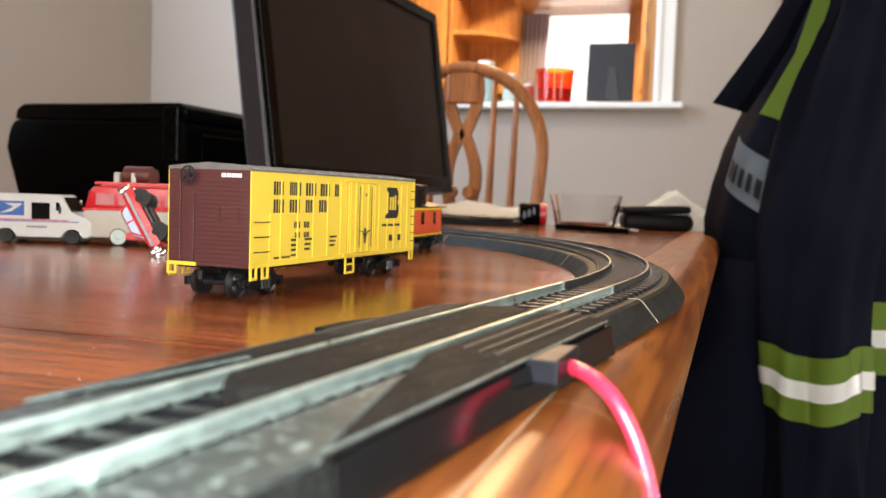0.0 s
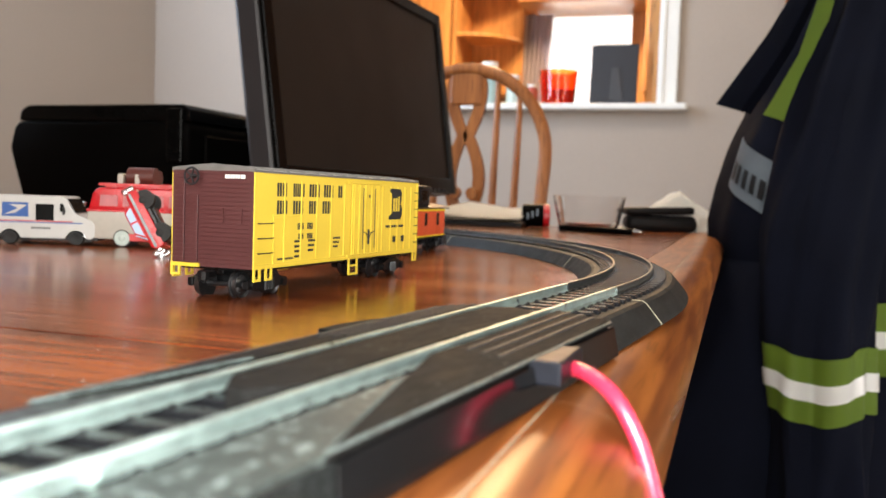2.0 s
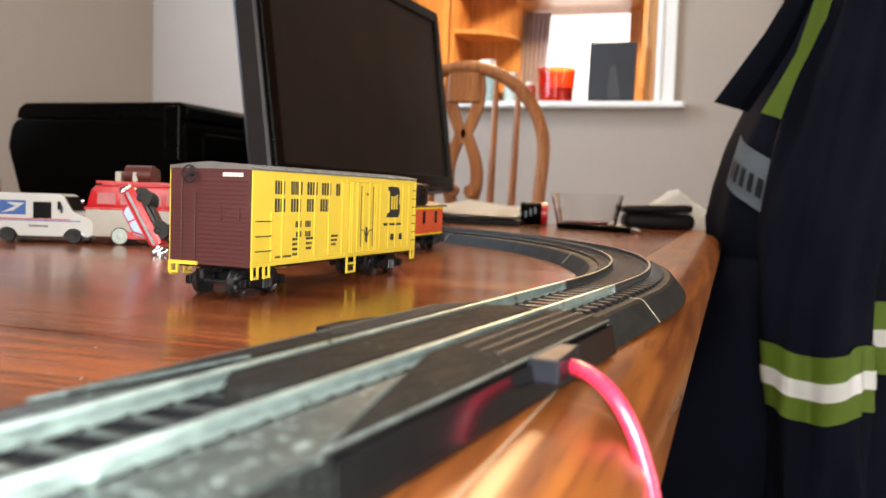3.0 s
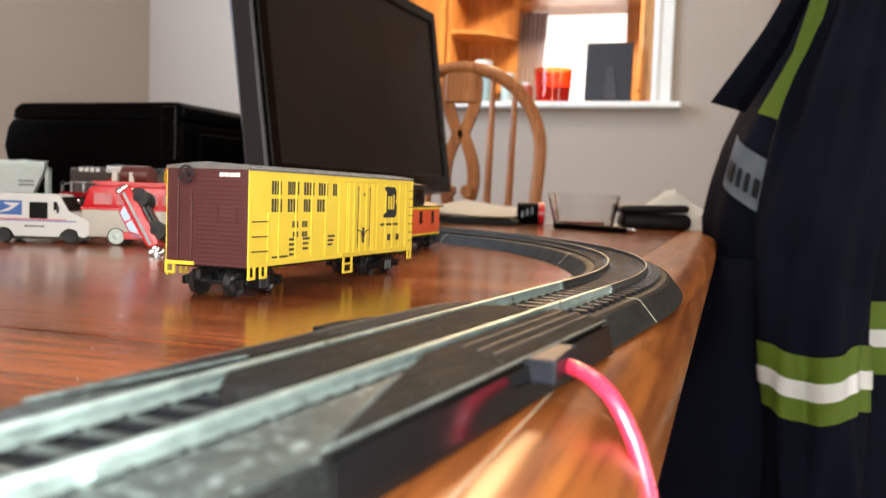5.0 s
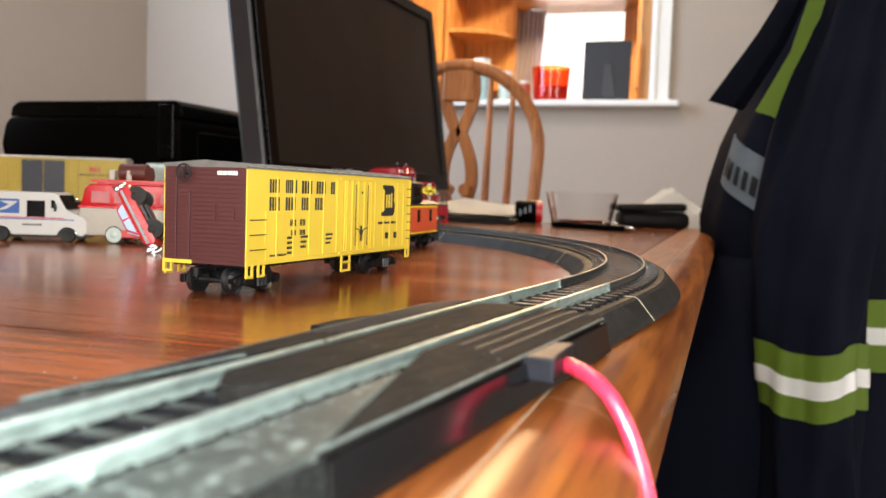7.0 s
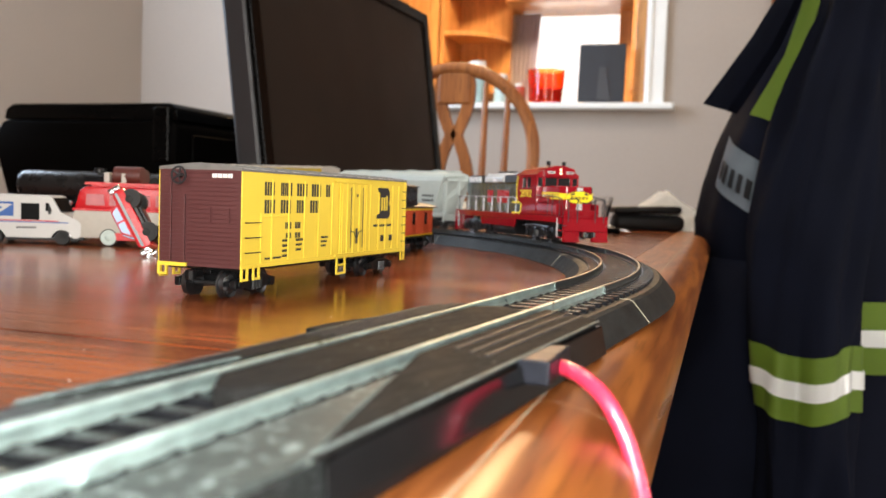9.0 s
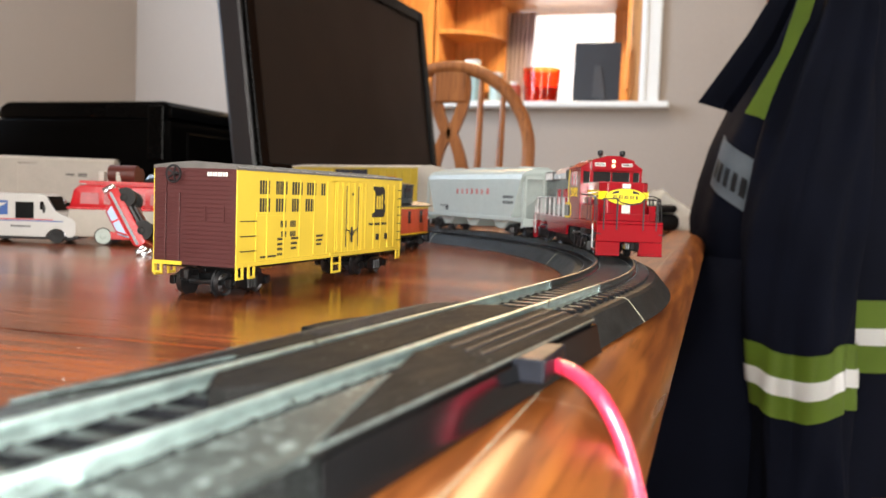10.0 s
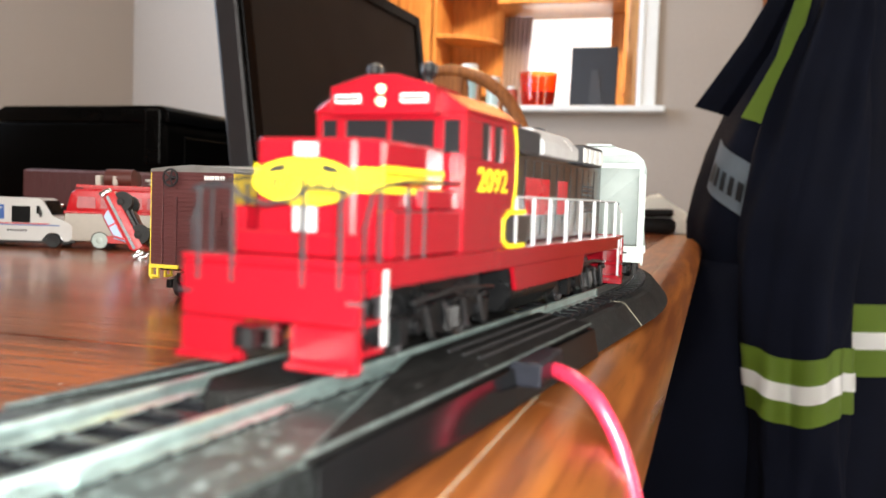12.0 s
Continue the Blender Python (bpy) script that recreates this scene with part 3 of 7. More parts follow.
def track_piece(w0, w1, label, rail=None, curve=True):
    ob = tagged(empty("track_section"), label, "model track", group="sections of the track loop")
    step = 0.012 if curve else 0.3
    bm = BM()
    sweep(bm, BED, w0 + 0.0003, w1 - 0.0003, step)
    part("roadbed", bm, M_BED, ob)
    bm = BM()
    sweep(bm, [(p * 1.004, z + 0.00012) for p, z in BED], w0 - 0.0002, w0 + 0.0002, 0.01)
    part("joint_edge", bm, M_SEAM, ob, "pale scuffed joint edge")
    for c in (-0.0087, 0.0087):
        bm = BM()
        sweep(bm, [(c - 0.0009, TIE_Z), (c - 0.0009, RAIL_Z - 0.0006), (c + 0.0009, RAIL_Z - 0.0006), (c + 0.0009, TIE_Z)], w0 - 0.0009, w0 + 0.0009, 0.01)
        part("rail_joiner", bm, rail or M_RAIL, ob)
    for c in (-0.0087, 0.0087):
        bm = BM()
        sweep(bm, rail_prof(c), w0 + 0.0002, w1 - 0.0002, step / 2)
        part("rail", bm, rail or M_RAIL, ob)
        if rail:
            bm = BM()
            sweep(bm, [(c - 0.00035, RAIL_Z - 0.0002), (c - 0.00035, RAIL_Z + 0.00006), (c + 0.00035, RAIL_Z + 0.00006), (c + 0.00035, RAIL_Z - 0.0002)], w0 + 0.0002, w1 - 0.0002, step / 2)
            part("rail_head", bm, M_HEAD, ob, "glint along the rail top, as a paler strip")
    n = round((w1 - w0) / 0.0081)
    mesh = bpy.data.meshes.get("tie")
    for i in range(n):
        w = w0 + (i + 0.5) * (w1 - w0) / n
        p, h = track_at(w)
        if mesh is None:
            bm = BM()
            box(bm, -0.0152, -0.0016, 0.0073, 0.0152, 0.0016, TIE_Z, 0.0003, 1)
            for c in (-0.0087, 0.0087):
                for s in (-1, 1):
                    box(bm, c + s * 0.0016 - 0.0004, -0.0005, TIE_Z - 0.0003, c + s * 0.0016 + 0.0004, 0.0005, TIE_Z + 0.0003)
            t = part("tie", bm, M_TIE, ob)
            mesh = t.data
        else:
            t = new("tie", mesh)
            t.parent = ob
        t.matrix_basis = Matrix.Translation((p.x, p.y, 0)) @ Matrix.Rotation(math.atan2(h.y, h.x) - math.pi / 2, 4, "Z")
    return ob


SEG = math.pi * RAD / 6
half = math.pi * RAD
LAG = -0.014
for start in (LAG, LAG + half + STRAIGHT):
    for k in range(6):
        # the curve nearest the camera keeps the bright rail, the others the shaded copy
        if start > LAG and k == 5:
            track_piece(start + k * SEG, start + (k + 1) * SEG, "curved black roadbed track section with pale nickel rails")
        else:
            track_piece(start + k * SEG, start + (k + 1) * SEG, "curved black roadbed track section with rails coloured as in shade", M_SHADERAIL)
for a in (half,):
    track_piece(LAG + a, LAG + a + 0.229, "straight black roadbed track section with rails coloured as in shade", M_SHADERAIL)
rer = track_piece(LAG + LOOP - 0.229, LAG + LOOP, "straight rerailer track section with plank crossing and wire terminal")


def straight(s, side, z=0.0):
    """A point beside the near straight: s along it, side towards the table's middle."""
    v = DIR * s + NOR * (OFF + side)
    return Vector((v.x, v.y, z))


def plank_block(name, outline, z0, z1, mtl, label, grooves=()):
    bm = BM()
    pts = [straight(s, d) for s, d in outline]
    prism(bm, [(p.x, p.y) for p in pts], "z", z0, z1, 0.0004, 1)
    part(name, bm, mtl, rer, label)


# rerailer: planks between the rails and ramps outside of them
plank_block("inner_planks", [(0.104, -0.0020), (0.112, -0.0070), (0.219, -0.0070), (0.224, 0.0), (0.219, 0.0070), (0.112, 0.0070), (0.104, 0.0020)], 0.0078, 0.0117, M_PLANK, "dark brown plank infill between the rails")


M_APRON = mat("worn_grey_plastic", (0.034, 0.043, 0.041), 0.42, var=0.5, scale=140, bump=0.0002, bscale=700, spec=0.3, fleck=((0.16, 0.20, 0.19), 420, 0.58))


def crossing_side(sgn):
    """One sloping ramp outside a rail: a plank top on a glossy skirt, its near end cut back at a slant."""
    def block(name, mtl, cs, label):
        bm = BM()
        near = [bm.verts.new(straight(sn, sgn * d, z)) for sn, sf, d, z in cs]
        far = [bm.verts.new(straight(sf, sgn * d, z)) for sn, sf, d, z in cs]
        n = len(cs)
        bm.faces.new(near)
        bm.faces.new(far[::-1])
        for i in range(n):
            bm.faces.new((near[i], far[i], far[(i + 1) % n], near[(i + 1) % n]))
        bmesh.ops.recalc_face_normals(bm, faces=bm.faces)
        bmesh.ops.bevel(bm, geom=bm.edges[:], offset=0.0003, segments=1, affect="EDGES")
        return part(name, bm, mtl, rer, label)
    block("ramp", M_PLANK, [(0.148, 0.228, 0.0104, 0.0113), (0.089, 0.228, 0.0246, 0.0096), (0.089, 0.228, 0.0246, 0.0080), (0.148, 0.228, 0.0104, 0.0080)], "dark brown plank ramp")
    block("skirt", M_SKIRT, [(0.094, 0.230, 0.0236, 0.0079), (0.091, 0.230, 0.0254, 0.0079), (0.089, 0.230, 0.0270, 0.0003), (0.094, 0.230, 0.0236, 0.0003)], "glossy black side of the crossing")
    block("apron", M_APRON, [(0.046, 0.150, 0.0112, 0.0094), (0.046, 0.0915, 0.0245, 0.0090), (0.046, 0.0915, 0.0245, 0.0079), (0.046, 0.150, 0.0112, 0.0079)], "scuffed grey apron ahead of the ramp")
    # thin pale tube paints the light on the ramp's outer edge
    bm = BM()
    tube(bm, [straight(0.128, sgn * 0.0150, 0.0108), straight(0.0890, sgn * 0.0247, 0.0094), straight(0.140, sgn * 0.0249, 0.0093), straight(0.2275, sgn * 0.0249, 0.0093)], 0.00030, 6)
    part("worn_edge", bm, M_LITEDGE, rer, "pale painted light along the edge of the ramp")
    for d in (0.0138, 0.0170, 0.0203):
        z = 0.0113 - (d - 0.0104) * 0.1197
        bm = BM()
        p, q = straight(0.158, sgn * d, z - 0.0001), straight(0.2275, sgn * d, z - 0.0001)
        tube(bm, [p, q], 0.00050, 6)
        part("groove", bm, M_INK, rer)


crossing_side(-1)
crossing_side(1)
plank_block("clip_tab", [(0.192, 0.0265), (0.192, 0.0425), (0.205, 0.0425), (0.224, 0.0375), (0.226, 0.0265)], 0.0002, 0.0058, M_PLANK, "black plastic tab")
plank_block("clip_tab", [(0.286, 0.0250), (0.286, 0.0285), (0.300, 0.0285), (0.306, 0.0250)], 0.0002, 0.0050, M_PLANK, "black plastic tab")


# plug and red lead
plug = tagged(empty("power_plug"), "black wire plug with a red lead pushed into the track", "plug")
bm = BM()
prism(bm, [(-0.0465, 0.1740), (-0.0440, 0.1885), (-0.0298, 0.1905), (-0.0304, 0.1690), (-0.0425, 0.1700)], "z", 0.0042, 0.0092, 0.0006, 2)
part("housing", bm, M_PLUG, plug)
bm = BM()
a = [straight(0.1790, -0.0275, 0.0058), straight(0.1745, -0.0318, 0.0062), straight(0.1695, -0.0370, 0.0056), straight(0.1660, -0.0420, 0.0028), straight(0.1650, -0.0458, -0.0028), straight(0.1642, -0.0481, -0.0078), straight(0.1632, -0.0504, -0.0145), straight(0.162, -0.054, -0.028), straight(0.160, -0.056, -0.060), straight(0.158, -0.057, -0.20)]


def smooth_line(pts, n=8):
    out = []
    for i in range(len(pts) - 1):
        p0, p1, p2, p3 = pts[max(i - 1, 0)], pts[i], pts[i + 1], pts[min(i + 2, len(pts) - 1)]
        for k in range(n):
            t = k / n
            out.append(0.5 * ((2 * p1) + (p2 - p0) * t + (2 * p0 - 5 * p1 + 4 * p2 - p3) * t * t + (3 * p1 - p0 - 3 * p2 + p3) * t ** 3))
    return out + [pts[-1]]


tube(bm, smooth_line(a), 0.00165, 14)
part("lead", bm, M_WIRE, plug, "glossy red insulated wire", True)


# ---- model railway: helpers in millimetres ----
K = 0.001


def B(bm, x0, y0, z0, x1, y1, z1, bev=0.0, seg=1):
    return box(bm, x0 * K, y0 * K, z0 * K, x1 * K, y1 * K, z1 * K, bev * K, seg)


def C(bm, p0, p1, r0, r1=None, seg=12):
    return cyl(bm, [v * K for v in p0], [v * K for v in p1], r0 * K, None if r1 is None else r1 * K, seg)


def PR(bm, pts, axis, a0, a1, bev=0.0, seg=1):
    return prism(bm, [(p * K, q * K) for p, q in pts], axis, a0 * K, a1 * K, bev * K, seg)


def T(bm, pts, r, seg=6, ref=(0, 0, 1)):
    return tube(bm, [[v * K for v in p] for p in pts], r * K, seg, None, ref)


def piece(name, parent, mtl, *boxes, bev=0.15, label=""):
    bm = BM()
    for b in boxes:
        B(bm, *b, bev=bev)
    return part(name, bm, mtl, parent, label)


def each(name, parent, mtl, boxes, bev=0.15):
    """One small part for every box."""
    for b in boxes:
        piece(name, parent, mtl, b, bev=bev)


def bars_text(parent, mtl, words, face, name="lettering_bars"):
    """Plain upright bars, two to a character. words: (start, base, width, height, count); face: maps (along, up) to a slab."""
    bm = BM()
    for a, z, w, h, n in words:
        step = w / n
        for i in range(n):
            for k in (0.06, 0.54):
                face(bm, a + i * step + k * step, z, a + i * step + (k + 0.36) * step, z + h)
    return part(name, bm, mtl, parent)


def side_face(x):
    """A slab on the side at x; along runs with y."""
    s = 0.06 if x > 0 else -0.06
    return lambda bm, a0, z0, a1, z1: B(bm, min(x, x + s), a0, z0, max(x, x + s), a1, z1)


def wheelset(parent, y, r):
    """Two flanged wheels on an axle; its own middle is the origin, so that it can turn."""
    bm = BM()
    for s in (-1, 1):
        lathe(bm, [(0.0011, 0.0), (r * K * 0.55, 0.0002), (r * K * 0.80, 0.0006), (r * K, 0.0), (r * K, 0.0020), (r * K + 0.0008, 0.0022), (r * K + 0.0008, 0.0028), (0.0011, 0.0028)], (s * 0.0093, 0, 0), (-s, 0, 0), 24)
    C(bm, (-11, 0, 0), (11, 0, 0), 1.0, seg=8)
    for s in (-1, 1):
        for k in range(3):
            a = k * 2.094
            C(bm, (s * 9.4, r * 0.66 * math.cos(a), r * 0.66 * math.sin(a)), (s * 8.9, r * 0.66 * math.cos(a), r * 0.66 * math.sin(a)), 0.45, seg=6)
    ob = part("wheelset", bm, M_STEEL, parent, "dark metal wheels on an axle", True)
    ob.matrix_basis = pose(0, y * K, r * K)
    return ob


def truck(parent, y, base=20.0, r=4.9, heavy=False, wheels=True):
    """A four-wheel truck with two cast side frames, springs and a bolster."""
    bm = BM()
    for s in (-1, 1):
        x0, x1 = sorted((s * 11.2, s * 13.6))
        h = base / 2
        PR(bm, [(-h - 3.4, r - 1.4), (-h - 3.4, r + 1.9), (-h + 2.4, r + 2.4), (-4.5, r + 4.2), (4.5, r + 4.2), (h - 2.4, r + 2.4), (h + 3.4, r + 1.9), (h + 3.4, r - 1.4), (h - 2.8, r - 0.6), (3.6, r - 2.9), (-3.6, r - 2.9), (-h + 2.8, r - 0.6)], "x", x0, x1, 0.3)
        for yy in (-h, h):
            C(bm, (s * 11.5, yy, r), (s * 14.6, yy, r), 1.7, 1.5, 10)
        for yy in (-2.2, 0, 2.2):
            C(bm, (s * 14.0, yy, r - 2.0), (s * 14.0, yy, r + 2.2), 0.95, seg=8)
        if heavy:
            B(bm, s * 12.4 - 1.4, -h - 6, r - 3.0, s * 12.4 + 1.4, -h - 3.2, r + 2.2, 0.3)
            B(bm, s * 12.4 - 1.4, h + 3.2, r - 3.0, s * 12.4 + 1.4, h + 6, r + 2.2, 0.3)
            for yy in (-h, 0, h):
                T(bm, [(s * 14.6, yy - 2.5, r + 3.0), (s * 15.0, yy, r + 3.6), (s * 14.6, yy + 2.5, r + 3.0)], 0.7)
    B(bm, -11.5, -3.0, r - 1.0, 11.5, 3.0, r + 5.0, 0.4)
    ob = part("truck", bm, M_BLACK, parent, "black plastic side frames")
    ob.matrix_basis = pose(0, y * K, 0)
    if wheels:
        for yy in (-base / 2, base / 2):
            wheelset(ob, yy, r)
    return ob


def coupler(parent, y, s, z=9.5):
    """A horn-hook style coupler at y, pointing along s."""
    bm = BM()
    B(bm, -1.6, min(y, y + s * 5), z - 1.2, 1.6, max(y, y + s * 5), z + 1.2, 0.3)
    PR(bm, [(-1.6, y + s * 5), (2.6, y + s * 5.6), (3.0, y + s * 8.2), (1.2, y + s * 8.6), (0.9, y + s * 7.0), (-1.6, y + s * 7.0)], "z", z - 1.7, z + 1.7, 0.2)
    return part("coupler", bm, M_BLACK, parent)


def ladder(parent, mtl, x, y0, y1, z0, z1, rungs, rung_mtl, face="x"):
    bm = BM()
    for i in range(rungs):
        z = z0 + (z1 - z0) * (i + 0.5) / rungs
        if face == "x":
            T(bm, [(x, y0, z), (x + math.copysign(0.7, x), y0, z), (x + math.copysign(0.7, x), y1, z), (x, y1, z)], 0.22, 5)
        else:
            s = -0.7 if y0 == y1 and face == "front" else 0.7
            T(bm, [(x, y0, z), (x, y0 + s, z), (x + 6, y0 + s, z), (x + 6, y0, z)], 0.22, 5)
    return part("ladder", bm, rung_mtl, parent)


def box_body(ob, W, y0, y1, zb, ze, zp, mtl_side, mtl_end, mtl_roof):
    """House car: side sheets, two ribbed ends and a low gabled roof with running boards."""
    h = W / 2
    for s in (-1, 1):
        bm = BM()
        B(bm, *sorted((s * (h - 1.2), s * h))[:1], y0, zb, sorted((s * (h - 1.2), s * h))[1], y1, ze, 0.12)
        B(bm, *sorted((s * (h - 0.4), s * (h + 0.35)))[:1], y0, zb - 0.1, sorted((s * (h - 0.4), s * (h + 0.35)))[1], y1, zb + 1.5, 0.1)
        part("side", bm, mtl_side, ob)
    for ya, yb, s in ((y0, y0 + 1.2, -1), (y1 - 1.2, y1, 1)):
        bm = BM()
        PR(bm, [(-h + 0.02, zb), (h - 0.02, zb), (h - 0.02, ze), (h * 0.5, zp - (zp - ze) * 0.4), (0, zp - 0.3), (-h * 0.5, zp - (zp - ze) * 0.4), (-h + 0.02, ze)], "y", ya - (0.02 if s < 0 else 0), yb + (0.02 if s > 0 else 0))
        end = part("end", bm, mtl_end, ob, "ribbed end")
        n = 21
        for i in range(n):
            z = zb + 1.5 + (ze - zb - 2.5) * i / (n - 1)
            yy = y0 if s < 0 else y1
            bars = ((-h + 1.0, -h * 0.46), (-h * 0.36, h * 0.93)) if mtl_end is M_MAROON else ((-h + 1.0, h - 1.0),)
            each("rib", end, mtl_end, [(xa, min(yy, yy + s * 0.10), z - 0.28, xb, max(yy, yy + s * 0.10), z + 0.28) for xa, xb in bars])
    bm = BM()
    PR(bm, [(-h - 0.3, ze), (-h * 0.5, zp - (zp - ze) * 0.4), (0, zp), (h * 0.5, zp - (zp - ze) * 0.4), (h + 0.3, ze), (h + 0.3, ze + 0.7), (h * 0.5, zp - (zp - ze) * 0.4 + 0.8), (0, zp + 0.8), (-h * 0.5, zp - (zp - ze) * 0.4 + 0.8), (-h - 0.3, ze + 0.7)], "y", y0 - 0.3, y1 + 0.3)
    roof = part("roof", bm, mtl_roof, ob, "silver-grey ribbed roof")
    n = 13
    for i in range(n + 1):
        bm = BM()
        y = y0 + 0.4 + (y1 - y0 - 0.8) * i / n
        PR(bm, [(-h - 0.35, ze + 0.2), (h + 0.35, ze + 0.2), (h + 0.35, ze + 1.2), (h * 0.5, zp - (zp - ze) * 0.4 + 1.2), (0, zp + 1.2), (-h * 0.5, zp - (zp - ze) * 0.4 + 1.2), (-h - 0.35, ze + 1.2)], "y", y - 0.45, y + 0.45)
        part("roof_rib", bm, mtl_roof, roof)
    bm = BM()
    B(bm, -h + 2, y0 + 3, zb - 1.2, h - 2, y1 - 3, zb + 0.2, 0.2)
    B(bm, -2.5, y0 + 4, zb - 3.0, 2.5, y1 - 4, zb - 1.1, 0.2)
    part("underframe", bm, M_BLACK, ob)


def yellow_reefer():
    """Yellow insulated box car with maroon ends, standing on the table."""
    ob = tagged(empty("box_car"), "yellow model box car with maroon end, black lettering, silver roof", "model railcar")
    L, W, zb, ze, zp = 151.0, 35.8, 11.6, 47.3, 49.0
    h = W / 2
    box_body(ob, W, 0, L, zb, ze, zp, M_YELLOW, M_MAROON, M_SILVER)
    # side posts
    for s in (-1, 1):
        x0, x1 = sorted((s * h, s * (h + 0.45)))
        each("post", ob, M_YELLOW, [(x0, y - 0.5, zb + 2.0, x1, y + 0.5, ze - 2.6) for y in (21, 33.5, 46, 58, 70, 108.5, 118, 126, 134.5, 142)])
        each("post", ob, M_YELLOW, [(x0, y - 0.9, zb, x1, y + 0.9, ze - 0.2) for y in (0.9, L - 0.9)] + [(x0, 13.0, zb + 1.5, x1, 13.9, ze - 15.5), (x0, 13.9, ze - 17.0, x1, 32, ze - 16.2)], 0.1)
        # plug door with its frame, rods and handle
        door = piece("door", ob, M_YELLOW, (x0, 77.5, zb + 1.8, x1 + 0.0, 102, ze - 2.2), bev=0.2, label="yellow plug door with black rods")
        bm = BM()
        xa, xb = sorted((s * (h + 0.45), s * (h + 0.95)))
        for y in (76.6, 78.6, 83.5, 89.6, 95.8, 101.4, 103.2):
            B(bm, xa, y - 0.35, zb + 2.0, xb, y + 0.35, ze - 2.4, 0.1)
        B(bm, xa, 72, zb + 0.6, xb, 108, zb + 1.8, 0.1)
        B(bm, xa, 72, ze - 2.2, xb, 108, ze - 1.2, 0.1)
        part("door_frame", bm, M_YELLOW, door)
        bm = BM()
        xm = s * (h + 1.1)
        T(bm, [(xm, 86.5, zb + 4), (xm, 86.5, ze - 4)], 0.22)
        T(bm, [(xm, 98.6, zb + 4), (xm, 98.6, ze - 4)], 0.22)
        T(bm, [(xm, 86.5, zb + 12), (xm, 90, zb + 11.2), (xm, 92.4, zb + 8), (xm, 94.8, zb + 11.2), (xm, 98.6, zb + 12)], 0.25)
        T(bm, [(xm, 92.4, zb + 6), (xm, 92.4, zb + 13)], 0.5)
        B(bm, min(xm, xm + s * 0.1), 92.0, ze - 8.2, max(xm, xm + s * 0.1), 93.4, ze - 7.0)
        part("handle", bm, M_INK, door, "black locking rods and handle")
        # lettering as plain bars, emblem as plain shapes
        f = side_face(s * h)
        bars_text(ob, M_INK, [(15.5, ze - 8.6, 7.6, 5.2, 2), (27.2, ze - 8.6, 9.0, 5.2, 3), (39.5, ze - 8.6, 9.0, 5.2, 2), (51.5, ze - 8.6, 8.6, 5.2, 2), (64.0, ze - 8.6, 4.2, 5.2, 1),
                              (15.5, ze - 15.4, 8.0, 5.2, 2), (27.2, ze - 15.4, 8.2, 5.2, 2), (39.5, ze - 15.4, 7.6, 5.2, 2), (50.5, ze - 15.4, 8.6, 5.2, 2)], f, "large_lettering")
        bars_text(ob, M_INK, [(31.0, ze - 21.6, 5.0, 2.6, 2), (38.6, ze - 21.6, 4.6, 2.6, 2), (31.6, ze - 25.4, 4.4, 2.2, 2), (38.6, ze - 25.4, 4.6, 2.2, 2),
                              (29.0, zb + 9.0, 4.0, 1.0, 5), (39.5, zb + 9.0, 6.0, 1.0, 7), (29.0, zb + 7.0, 4.0, 1.0, 5), (39.5, zb + 7.0, 5.0, 1.0, 5), (29.0, zb + 5.0, 4.0, 1.0, 5), (39.5, zb + 5.0, 4.5, 1.0, 5), (29.0, zb + 3.0, 4.0, 1.0, 4),
                              (60.5, zb + 9.4, 6.5, 0.9, 7), (60.5, zb + 7.6, 5.5, 0.9, 6), (60.5, zb + 5.8, 4.5, 0.9, 5), (16.5, zb + 2.6, 12, 0.8, 12),
                              (112.5, ze - 22.5, 21.0, 1.2, 18), (85.0, ze - 20.0, 11.0, 0.8, 8)], f, "small_lettering")
        bm = BM()
        xo0, xo1 = sorted((s * (h + 0.02), s * (h + 0.55)))
        PR(bm, [(116.0, ze - 18.6), (116.0, ze - 17.0), (119.0, ze - 15.6), (119.0, ze - 6.8), (117.0, ze - 5.2), (117.0, ze - 3.6), (127.6, ze - 3.6), (129.6, ze - 5.4), (129.6, ze - 9.4), (128.6, ze - 11.0), (130.4, ze - 12.8), (130.4, ze - 16.4), (128.4, ze - 18.6)], "x", xo0, xo1)
        emb = part("emblem", bm, M_INK, ob, "black angular emblem")
        bm = BM()
        xp0, xp1 = sorted((s * (h + 0.5), s * (h + 0.62)))
        for q in ([(119.8, ze - 14.6), (119.8, ze - 8.2), (121.6, ze - 8.2), (121.6, ze - 14.6)], [(122.6, ze - 8.2), (122.6, ze - 14.6), (124.6, ze - 14.6), (124.6, ze - 8.2)], [(125.6, ze - 14.6), (125.6, ze - 7.4), (127.2, ze - 7.4), (127.2, ze - 14.6)]):
            PR(bm, q, "x", xp0, xp1)
        part("emblem_stripes", bm, M_YELLOW, emb)
        bm = BM()
        for y in (121.0, 131.0):
            B(bm, xo0, y, zb + 6.0, xo1, y + 2.6, zb + 9.0)
        part("data_panel", bm, M_INK, ob, "small black panels")
        ladder(ob, M_YELLOW, s * (h + 0.1), 3.0, 12.6, zb + 3, ze - 16, 3, M_INK)
        ladder(ob, M_YELLOW, s * (h + 0.1), L - 4.5, L - 0.8, zb + 3, ze - 3, 7, M_INK)
        # stirrup steps
        for ya, yb in ((0.6, 5.0), (8.4, 12.8), (75.0, 83.5), (L - 5.0, L - 0.6)):
            bm = BM()
            d = 4.6 if ya < 50 or ya > 100 else 7.2
            xs = s * (h - 0.3)
            x0s, x1s = sorted((xs, xs + s * 0.8))
            B(bm, x0s, ya, zb - d, x1s, ya + 0.8, zb + 0.3)
            B(bm, x0s, yb - 0.8, zb - d, x1s, yb, zb + 0.3)
